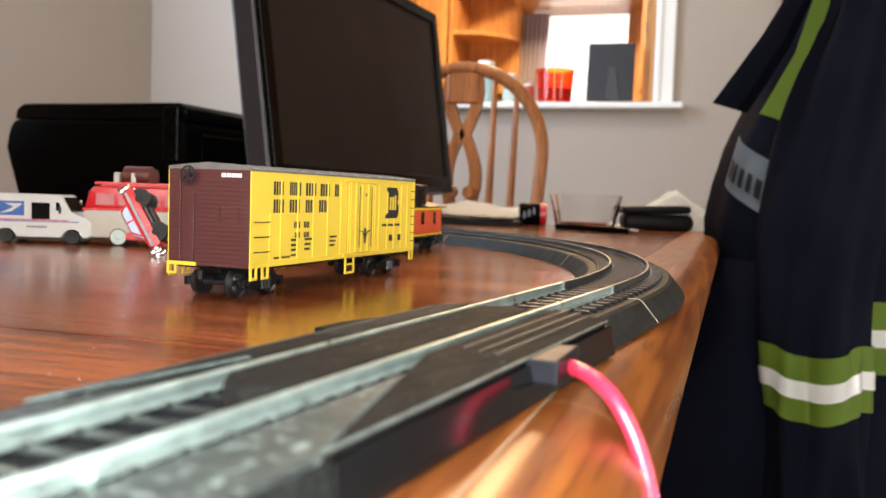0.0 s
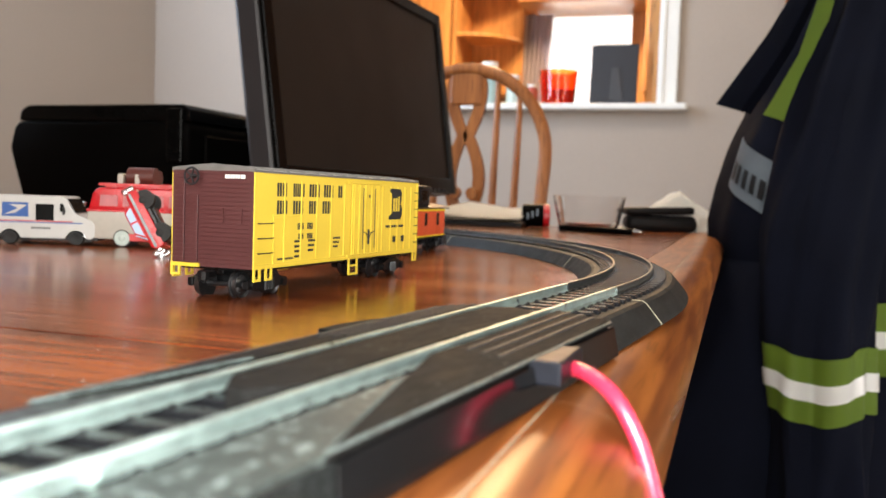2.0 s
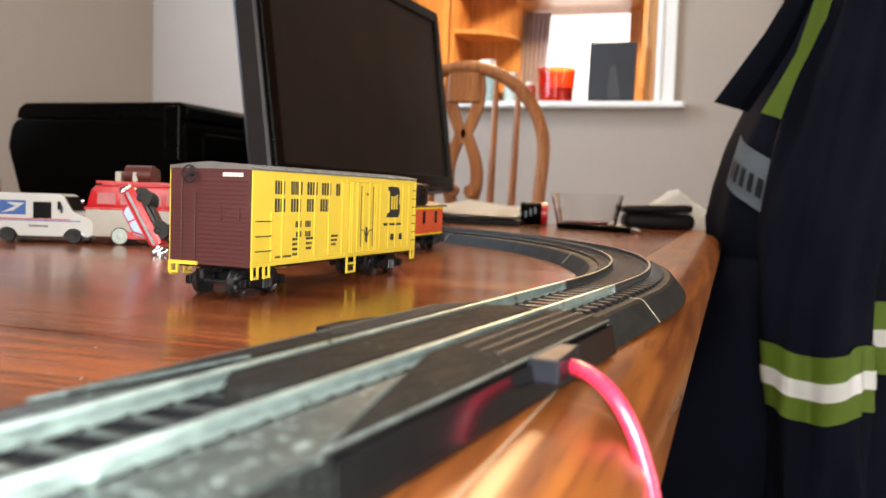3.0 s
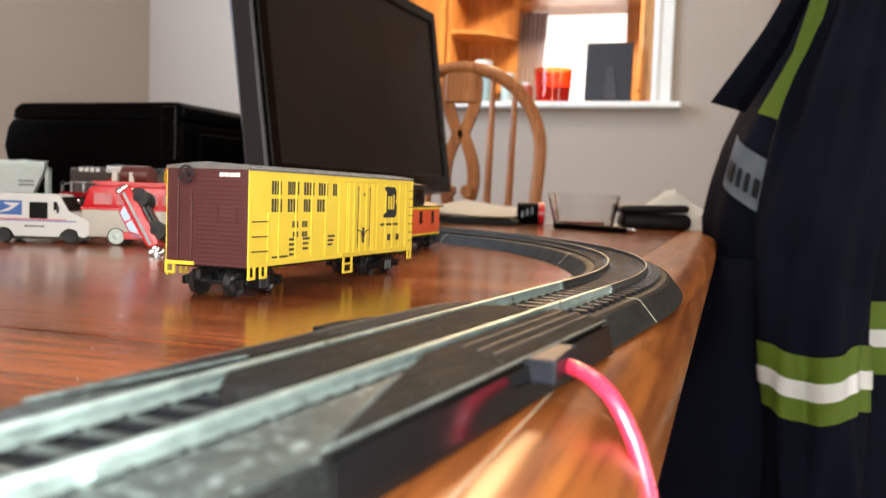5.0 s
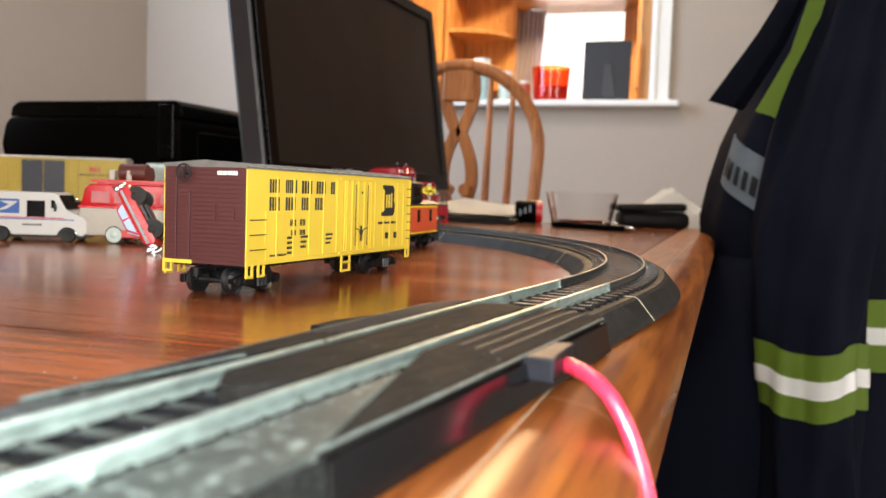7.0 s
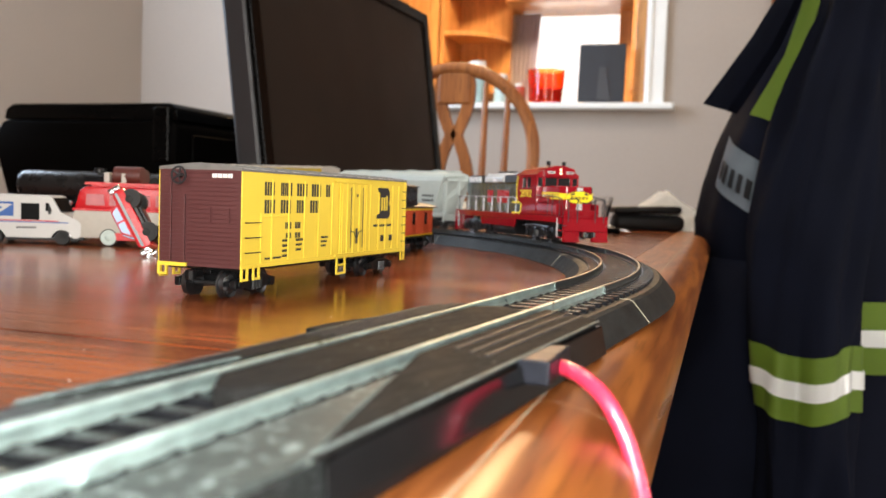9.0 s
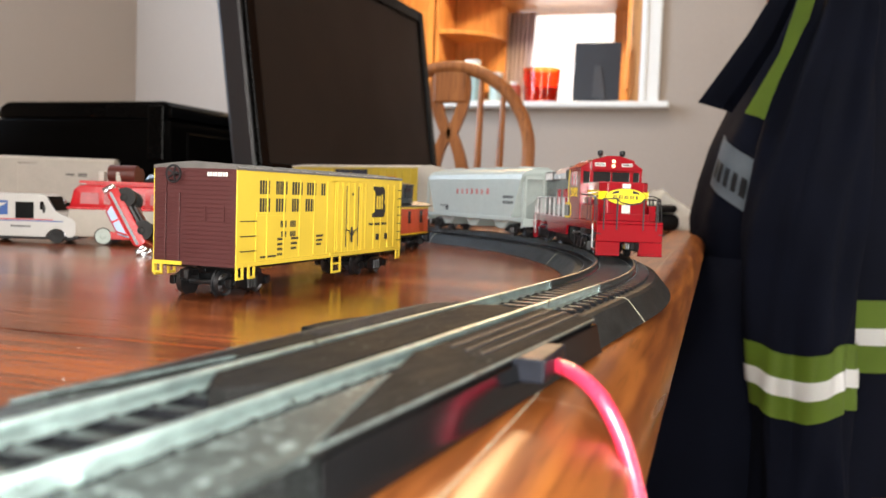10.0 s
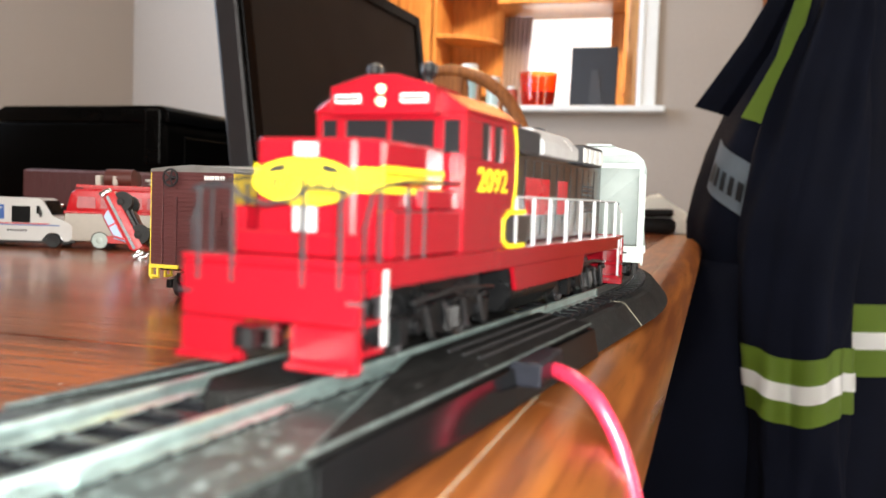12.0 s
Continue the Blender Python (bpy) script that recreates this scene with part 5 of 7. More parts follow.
    roof = part("cab_roof", bm, M_RED, cab)
    bm = BM()
    PR(bm, [(-11.4, 44.6), (11.4, 44.6), (11.4, 50.2), (3.2, 52.5), (-3.2, 52.5), (-11.4, 50.2)], "y", y0 - 3.4, y0 + 8, 0.3)
    part("number_board_box", bm, M_RED, roof, "overhanging red box above the windscreen")
    each("cab_window", cab, M_PANE, [(xa, y0 + 0.4, 37.6, xb, y0 + 0.7, 44.0) for xa, xb in ((-15.2, -11.8), (-9.8, -0.4), (0.4, 9.8), (11.8, 15.2))], 0)
    for s in (-1, 1):
        x0, x1 = sorted((s * (h - 0.8), s * (h - 0.5)))
        each("cab_window", cab, M_PANE, [(x0, ya, 36.8, x1, yb, 44.2) for ya, yb in ((45, 50.4), (51.6, 57))], 0)
    bm = BM()
    for xa in (-10.0, 4.4):
        B(bm, xa, y0 - 3.65, 46.9, xa + 5.6, y0 - 3.35, 48.6)
    part("number_board", bm, M_WHITE, cab, "pale number boards")
    bars_text(cab, M_INK, [(-9.7, 47.2, 5, 1.1, 4), (4.7, 47.2, 5, 1.1, 4)], lambda bm, a0, z0, a1, z1: B(bm, a0, y0 - 3.75, z0, a1, y0 - 3.6, z1), "number_bars")
    bm = BM()
    for z in (47.2, 49.6):
        lathe(bm, [(0.0010, 0), (0.0009, 0.0005), (0, 0.0009)], (0, (y0 - 3.4) * K, z * K), (0, -1, 0), 14)
    part("headlight", bm, glow("lit_headlight", (1.0, 0.72, 0.45), 2.2), cab, "small lit headlights")
    for x in (-5.5, 6.5):
        bm = BM()
        C(bm, (x, y0 + 4, 51), (x, y0 + 4, 53.2), 0.5)
        lathe(bm, [(0.0009, 0), (0.0016, 0.001), (0.0016, 0.0026), (0.0008, 0.0032), (0, 0.0033)], (x * K, (y0 + 4) * K, 52.6 * K), (0, 0.2, 1), 12)
        part("horn", bm, M_BLACK, ob)
    # yellow curved divider behind the cab, then the silver hood
    for s in (-1, 1):
        x0, x1 = sorted((s * h, s * (h + 0.15)))
        bm = BM()
        PR(bm, [(y + 10.6, z) for y, z in [(52.4, 45.4), (53.6, 43), (54.4, 39), (54.4, 33), (53.6, 29), (52.2, 26.4), (51.4, 26.8), (52.6, 29.4), (53.4, 33), (53.4, 39), (52.6, 43), (51.4, 45.2)]], "x", x0, x1)
        part("divider_stripe", bm, M_LYELLOW, ob, "curved yellow stripe")
        bm = BM()
        PR(bm, [(y + 11, z) for y, z in [(61, 25.8), (50, 25.8), (47.4, 24.4), (47.4, 20.6), (50, 19.4), (61, 19.4), (61, 18.4), (49, 18.4), (46.2, 20.0), (46.2, 25.0), (49, 26.9), (61, 26.9)]], "x", x0, x1 + (0.05 if s > 0 else 0))
        part("panel_outline", bm, M_LYELLOW, ob, "yellow outline round a grey panel")
        piece("side_cabinet", ob, M_LSILVER, (*sorted((s * 10.2, s * (h - 0.3)))[:1], 64.8, 18.6, sorted((s * 10.2, s * (h - 0.3)))[1], 76, 26), bev=0.4)
        fs = [(x0, 58.6, 19.6, x1 - 0.05 if s > 0 else x1, 64.4, 25.6)]
        piece("grey_panel", ob, M_BEZEL, *fs, bev=0)
        writing("2092", 0.0068, pose(s * (h + 0.05) * K, 51.2 * K, 32.6 * K, 90, 0, 90 * s), M_LYELLOW, ob, "cab_number", sx=1.2, bold=0.00012)
    bm = BM()
    PR(bm, [(-9.8, 18.6), (9.8, 18.6), (9.8, 42.5), (8.4, 45.0), (-8.4, 45.0), (-9.8, 42.5)], "y", 64.6, L - 9, 0.4)
    hood = part("long_hood", bm, M_LSILVER, ob, "silver long hood with doors and louvres")
    for s in (-1, 1):
        xa, xb = sorted((s * 9.8, s * 10.15))
        each("hood_door", hood, M_LSILVER, [(xa, 77 + i * 7.4, 20.0, xb, 83.4 + i * 7.4, 39.5) for i in range(13)], 0.12)
    bm = BM()
    for s in (-1, 1):
        for i in range(6):
            for k in range(7):
                y = (70 + 7.4 * i) if i < 4 else (150 + 7.4 * (i - 4))
                z = 30 + k * 1.3
                if i >= 4:
                    B(bm, *sorted((s * 10.1, s * 10.4))[:1], y, z - 4, sorted((s * 10.1, s * 10.4))[1], y + 6.2, z - 3.4)
        a, b = sorted((s * 8.5, s * 12.6))
        each("grille_box", hood, M_BEZEL, [(a, y, 40.5, b, y + 24, 46.5) for y in (72, 142)], 0.6)
    part("louvres", bm, M_BEZEL, hood, "dark louvred grilles")
    bm = BM()
    PR(bm, [(-12.8, 41.0), (12.8, 41.0), (12.8, 44.4), (9.2, 48.0), (-9.2, 48.0), (-12.8, 44.4)], "y", 98, 134, 0.4)
    part("roof_blister", bm, M_BRIGHTSILVER, hood, "bright silver roof blister")
    for y in (76, 88, 107, 124, 142, 158):
        bm = BM()
        r = 5.2 if y > 120 else 3.4
        top = 48.0 if 98 < y < 134 else 45.0
        lathe(bm, [(r * K, 0), (r * K, 0.0016), ((r - 0.6) * K, 0.002), (0, 0.0021)], (0, y * K, (top - 0.05) * K), (0, 0, 1), 20)
        part("roof_fan", bm, M_BEZEL, hood)
    for s in (-1, 1):
        bars_text(hood, M_TOYRED, [(92, 25.5, 22, 9.5, 5), (122, 25.5, 11, 9.5, 2)], side_face(s * 10.2), "red_lettering")
        bm = BM()
        for y in (141, 147.5, 154, 160.5):
            B(bm, *sorted((s * 12.5, s * 12.9))[:1], y, 41.2, sorted((s * 12.5, s * 12.9))[1], y + 4.4, 45.4)
        part("vents", bm, M_WHITE, hood, "small bright vents")
    # walkway handrails
    for s in (-1, 1):
        bm = BM()
        x = s * (h - 0.4)
        ys = [66, 80, 94, 110, 126, 142, 158, 172]
        for y in ys:
            T(bm, [(x, y, 18.4), (x, y, 29.5)], 0.5, 6)
        T(bm, [(x, 61, 31.5)] + [(x, y, 29.8) for y in ys] + [(x, L - 4, 26), (x, L - 2.5, 12)], 0.3, 6)
        part("handrail", bm, M_BRIGHTSILVER, ob, "bright metal handrail")
        bm = BM()
        for y, za in ((6.5, 9), (15.5, 18.4), (21.5, 18.4)):
            T(bm, [(x, y, za), (x, y, 30.5)], 0.36, 6)
        T(bm, [(x, 2.2, 7.5), (x, 2.0, 24), (x, 4.5, 30.0), (x, 15.5, 31.5), (x, 35.8, 31.8)], 0.32, 6)
        part("handrail", bm, M_BEZEL, ob, "dark grey handrail")
    for yf, s in ((1.0, 1), (L - 1.0, -1)):
        bm = BM()
        for x in (-13.2, -6.6, -4.6, 4.6, 6.6, 13.2)[::1]:
            if abs(x) != 4.6:
                T(bm, [(x, yf - s * 0.9, 14.5), (x, yf - s * 0.9, 29.5)], 0.42, 6)
        T(bm, [(-14.4, yf - s * 0.9, 29.0), (-13.2, yf - s * 0.9, 29.6), (-6.6, yf - s * 0.9, 29.8), (-5, yf - s * 0.9, 28.0), (0, yf - s * 1.3, 27.0), (5, yf - s * 0.9, 28.0), (6.6, yf - s * 0.9, 29.8), (13.2, yf - s * 0.9, 29.6), (14.4, yf - s * 0.9, 29.0)], 0.4, 6)
        T(bm, [(-h - 1.2, yf - s * 0.5, 12.5), (-h + 2, yf - s * 1.2, 12.5)], 0.35, 5)
        T(bm, [(h + 1.2, yf - s * 0.5, 12.5), (h - 2, yf - s * 1.2, 12.5)], 0.35, 5)
        part("end_railing", bm, M_BEZEL, ob, "dark grey end railing")
    # fuel tank and trucks
    bm = BM()
    PR(bm, [(-14, 13.8), (14, 13.8), (14, 6.5), (11, 2.6), (-11, 2.6), (-14, 6.5)], "y", 72, 112, 0.6)
    part("fuel_tank", bm, M_BLACK, ob)
    each("gearbox", ob, M_BLACK, [(-9, 22, 5, 9, 64, 14), (-9, L - 62, 5, 9, L - 22, 14)], 0.5)
    trucks = [truck(ob, 38.5, 31, 5.8, True), truck(ob, L - 40, 31, 5.8, True)]
    for s in (-1, 1):
        for y in (38.5, L - 40):
            for d in (-12, -4, 4, 12):
                bm = BM()
                T(bm, [(s * 15.2, y + d - 2, 9.6), (s * 15.6, y + d, 4.0), (s * 15.2, y + d + 2, 3.2)], 0.55, 6)
                part("brake_rod", bm, M_STEEL, ob)
            bm = BM()
            T(bm, [(s * 15.0, y - 18, 10.4), (s * 15.4, y, 11.6), (s * 15.0, y + 18, 10.4)], 0.5, 6)
            part("brake_pipe", bm, M_STEEL, ob)
    # the cab end is a little longer than drawn, the hood a little shorter
    for o in ob.children_recursive:
        base = o.name.split(".")[0]
        if o in trucks:
            o.location.y = plan_y(o.location.y)
        elif base in ("headlight", "horn"):
            o.location.y = 0.10 * 0.037
        elif o.type == "MESH" and base not in ("truck", "wheelset"):
            for v in o.data.vertices:
                v.co.y = plan_y(v.co.y)
    return ob, plan_y(L * K) / K, trucks


reefer = yellow_reefer()
reefer.matrix_world = pose(-0.1841, 0.2852, 0, 0, 0, -3.29)
cab_car = caboose()
cab_car.matrix_world = pose(-0.2235, 0.543, 0, 0, 0, 2.5)
TRAIN = []
for make, behind in ((locomotive, 0.0), (hopper, 0.204), (yellow_boxcar, 0.382), (tank_car, 0.558), (white_reefer, 0.773), (brown_boxcar, 1.009)):
    ob, length, trucks = make()
    TRAIN.append((ob, length * K, trucks, behind))

# the locomotive's front on the track: seconds, metres back from the near end of the far curve
RUN = [(0.0, 1.420), (3.2, 1.006), (4.8, 0.800), (6.0, 0.648), (7.2, 0.482), (8.8, 0.291), (9.0, 0.264), (9.5, 0.194), (10.0, 0.122), (10.5, 0.044), (11.0, -0.034), (11.5, -0.117), (12.0, -0.197)]


def run_at(t):
    """Smooth place of the train at t seconds."""
    ts, ws = [a for a, _ in RUN], [b for _, b in RUN]
    return sum(float(np.interp(t + d, ts, ws)) for d in (-0.3, -0.15, 0.0, 0.15, 0.3)) / 5 if 0.3 < t < 11.7 else float(np.interp(t, ts, ws))


def truck_pose(w):
    p, hd = track_at(w)
    return p, math.atan2(hd.y, hd.x) + math.pi / 2


def motions():
    for ob, length, trucks, behind in TRAIN:
        d0, d1 = trucks[0].location.y, trucks[1].location.y
        r = trucks[0].children[0].location.z
        rows, turn = [], [[], []]
        for i in range(61):
            t = i * 0.2
            w = run_at(t) + behind
            (pa, ha), (pb, hb) = truck_pose(w + d0), truck_pose(w + d1)
            d = pa - pb
            a = math.atan2(d.y, d.x) + math.pi / 2
            o = pa + Vector((math.sin(a), -math.cos(a), 0)) * d0
            rows.append((t, Matrix.Translation((o.x, o.y, RAIL_Z)) @ Matrix.Rotation(a, 4, "Z")))
            for k, hh in enumerate((ha, hb)):
                rel = (hh - a + math.pi) % (2 * math.pi) - math.pi
                turn[k].append((t, Matrix.Translation((0, (d0, d1)[k], 0)) @ Matrix.Rotation(rel, 4, "Z")))
        walk(ob, rows)
        for k in (0, 1):
            walk(trucks[k], turn[k])
            for ws in trucks[k].children:
                at = ws.location.copy()
                walk(ws, [(j / 30, Matrix.Translation(at) @ Matrix.Rotation((run_at(0) - run_at(j / 30)) / r, 4, "X")) for j in range(361)])


# ---- things on and round the table ----
def monitor():
    """Flat screen on a foot, leaning back, its face towards the table's side."""
    ob = tagged(empty("computer_monitor", pose(-0.4775, 0.8695, 0.0, 0, 0, -3.0)), "black flat computer monitor, switched off, tilted back", "monitor")
    lean = Matrix.Translation((0, 0, 0.045)) @ Matrix.Rotation(radians(-7.8), 4, "Y")
    W, Hh = 0.556, 0.302

    def leaned(name, bm, m, parent, label="", smooth=False):
        bmesh.ops.transform(bm, matrix=lean, verts=bm.verts)
        return part(name, bm, m, parent, label, smooth)

    bm = BM()
    box(bm, -0.036, 0, 0, -0.004, W, Hh, 0.005)
    box(bm, -0.055, 0.06, 0.04, -0.036, W - 0.06, Hh - 0.05, 0.008)
    shell = leaned("housing", bm, M_BEZEL, ob, "grey-black plastic housing")
    bm = BM()
    for y0, y1, z0, z1 in ((0.001, 0.020, 0.001, Hh - 0.001), (W - 0.020, W - 0.001, 0.001, Hh - 0.001), (0.020, W - 0.020, 0.001, 0.026), (0.020, W - 0.020, Hh - 0.019, Hh - 0.001)):
        box(bm, -0.0042, y0, z0, 0.002, y1, z1, 0.0012)
    leaned("bezel", bm, M_GLOSSBLACK, ob, "glossy black bezel")
    bm = BM()
    box(bm, -0.0040, 0.0202, 0.0262, -0.0012, W - 0.0202, Hh - 0.0192)
    leaned("screen", bm, M_SCREEN, ob, "dark matt screen")
    bm = BM()
    box(bm, 0.002, W * 0.42, 0.008, 0.0024, W * 0.50, 0.017)
    leaned("badge", bm, M_LSILVER, ob, "small silver badge")
    bm = BM()
    for k in range(4):
        box(bm, 0.0018, W - 0.12 + k * 0.018, 0.004, 0.003, W - 0.111 + k * 0.018, 0.0075, 0.0005)
    leaned("button", bm, M_BEZEL, ob)
    bm = BM()
    cyl(bm, (-0.05, W / 2, 0.012), (-0.05, W / 2, 0.15), 0.022, 0.018, 20)
    part("neck", bm, M_MATTBLACK, ob, "", True)
    bm = BM()
    lathe(bm, [(0.105, 0.0), (0.105, 0.006), (0.095, 0.011), (0.03, 0.014), (0, 0.014)], (-0.035, W / 2, 0), seg=40)
    part("foot", bm, M_GLOSSBLACK, ob, "", True)


monitor()


def printer():
    ob = tagged(empty("printer", pose(-0.878, 0.903, 0.0)), "black all-in-one inkjet printer with glossy lid", "printer")
    W, D = 0.262, 0.43
    bm = BM()
    # flared body: narrow foot, wide middle, rounded top edge
    prof = [(0.030, 0.0), (W - 0.012, 0.0), (W - 0.006, 0.03), (W, 0.07), (W, 0.112), (W - 0.004, 0.119), (0.010, 0.119), (0.002, 0.110), (-0.004, 0.085), (0.004, 0.058), (0.020, 0.030)]
    prism(bm, prof, "y", 0, D, 0.004, 2)
    part("body", bm, M_MATTBLACK, ob, "", True)
    bm = BM()
    prism(bm, [(0.006, 0.1195), (W - 0.001, 0.1195), (W - 0.003, 0.134), (W - 0.012, 0.1405), (0.020, 0.1395), (0.009, 0.133)], "y", 0.004, D - 0.004, 0.003, 2)
    part("lid", bm, M_GLOSSBLACK, ob, "glossy black scanner lid", True)
    bm = BM()
    box(bm, -0.012, 0.02, 0.046, 0.006, D - 0.03, 0.058, 0.003)
    part("side_grip", bm, M_MATTBLACK, ob)
    bm = BM()
    box(bm, W - 0.03, -0.004, 0.07, W - 0.008, 0.001, 0.135, 0.002)
    part("corner_trim", bm, M_GLOSSBLACK, ob)
    bm = BM()
    box(bm, W, 0.03, 0.045, W + 0.004, D - 0.05, 0.105, 0.002)
    part("control_panel", bm, M_MATTBLACK, ob)
    bm = BM()
    box(bm, W - 0.002, 0.05, 0.004, W + 0.02, D - 0.08, 0.018, 0.003)
    part("paper_tray", bm, M_MATTBLACK, ob)


printer()


def webcam():
    ob = tagged(empty("desk_speaker", pose(-0.585, 1.16, 0.0)), "small black desk speaker behind the monitor", "speaker")
    bm = BM()
    box(bm, -0.035, -0.035, 0.0, 0.035, 0.035, 0.172, 0.006)
    part("cabinet", bm, M_MATTBLACK, ob)
    bm = BM()
    lathe(bm, [(0.026, 0), (0.026, 0.003), (0.021, 0.002), (0.006, -0.001), (0, 0.001)], (0, -0.0355, 0.12), (0, -1, 0), 24)
    part("cone", bm, M_RUBBER, ob, "", True)


webcam()


def mail_van():
    """Small white delivery van toy: boxy body, sloped hood, blue side emblem, red and blue line."""
    ob = tagged(empty("toy_delivery_van", pose(-0.4735, 0.4745, 0.0, 0, 0, 22) @ Matrix.Diagonal((1.07, 1.05, 0.985, 1))), "white toy delivery van with blue emblem and thin stripe", "toy van")
    w = 14.0
    zr = 4.5
    pts = [(0, zr), (0, 30.5), (1.5, 33.0), (44, 33.0), (47, 31.6), (52.0, 21.5), (62.5, 17.0), (64.5, 14.5), (64.5, zr + 2), (62.5, zr)]
    low = [(53 + 6.4 * math.cos(a), 4.4 + 6.4 * math.sin(a)) for a in [i * math.pi / 8 for i in range(9)]]
    back = [(13 + 6.4 * math.cos(a), 4.4 + 6.4 * math.sin(a)) for a in [i * math.pi / 8 for i in range(9)]]
    bm = BM()
    PR(bm, pts + low + back, "y", -w, w, 0.5, 2)
    part("body", bm, M_VANWHITE, ob)
    for s in (-1, 1):
        y0, y1 = sorted((s * (w - 0.1), s * (w + 0.12)))
        piece("side_window", ob, M_GLOSSBLACK, (28.6, y0, 16.5, 39.6, y1, 27.5), bev=0, label="dark side window")
        bm = BM()
        PR(bm, [(43.2, 22.5), (46.8, 22.5), (45.2, 28.0), (43.2, 28.0)], "y", y0, y1)
        part("quarter_window", bm, M_GLOSSBLACK, ob)
        piece("emblem", ob, M_BLUE, (8.4, y0, 18.6, 24.2, y1, 28.2), bev=0, label="blue rectangular emblem")
        bm = BM()
        y2, y3 = sorted((s * (w + 0.1), s * (w + 0.2)))
        PR(bm, [(9.2, 19.6), (16.5, 21.2), (23.4, 26.6), (12.5, 26.8), (18, 24.2)], "y", y2, y3)
        part("emblem_wing", bm, M_VANWHITE, ob)
        piece("stripe", ob, M_TOYRED, (0.5, y0, 15.6, 51, y1, 16.3), bev=0)
        piece("stripe", ob, M_BLUE, (0.5, y0, 14.6, 57, y1, 15.3), bev=0)
        piece("lettering_bars", ob, M_BEZEL, *[(26 + k * 1.5, y0, 10.6, 27 + k * 1.5, y1, 12.0) for k in range(8)], bev=0)
        piece("mirror", ob, M_BLACK, (45.5, min(s * w, s * (w + 2.4)), 20.5, 46.4, max(s * w, s * (w + 2.4)), 25.5), bev=0.3)
        for cx in (13, 53):
            bm = BM()
            lathe(bm, [(0.0018, 0.0006), (0.0030, 0.0), (0.0044, 0.0002), (0.0047, 0.001), (0.0047, 0.004), (0.0044, 0.0045), (0, 0.0045)], (cx * K, s * (w + 0.2) * K, 4.75 * K), (0, -s, 0), 24)
            wh = part("wheel", bm, M_RUBBER, ob, "black wheel", True)
        piece("mudflap", ob, M_BLACK, (5, min(s * (w - 5), s * (w - 0.5)), 0.6, 6, max(s * (w - 5), s * (w - 0.5)), 6), bev=0)
    bm = BM()
    PR(bm, [(47.3, 31.4), (52.2, 22.0), (52.5, 22.1), (47.6, 31.5)], "y", -w + 1.6, w - 1.6)
    part("windscreen", bm, M_GLOSSBLACK, ob, "dark windscreen")
    piece("bumper", ob, M_BLACK, (62, -w + 0.5, 3.4, 66.2, w - 0.5, 7.0), bev=0.4)
    for s in (-1, 1):
        bm = BM()
        lathe(bm, [(0.0018, 0), (0.0016, 0.0006), (0, 0.0008)], (0.0645, s * 9 * K, 0.0125), (1, 0, 0), 14)
        part("headlight", bm, M_CHROME, ob, "", True)
    piece("chassis", ob, M_BLACK, (2, -w + 2, 2.6, 62, w - 2, 5), bev=0.2)


mail_van()


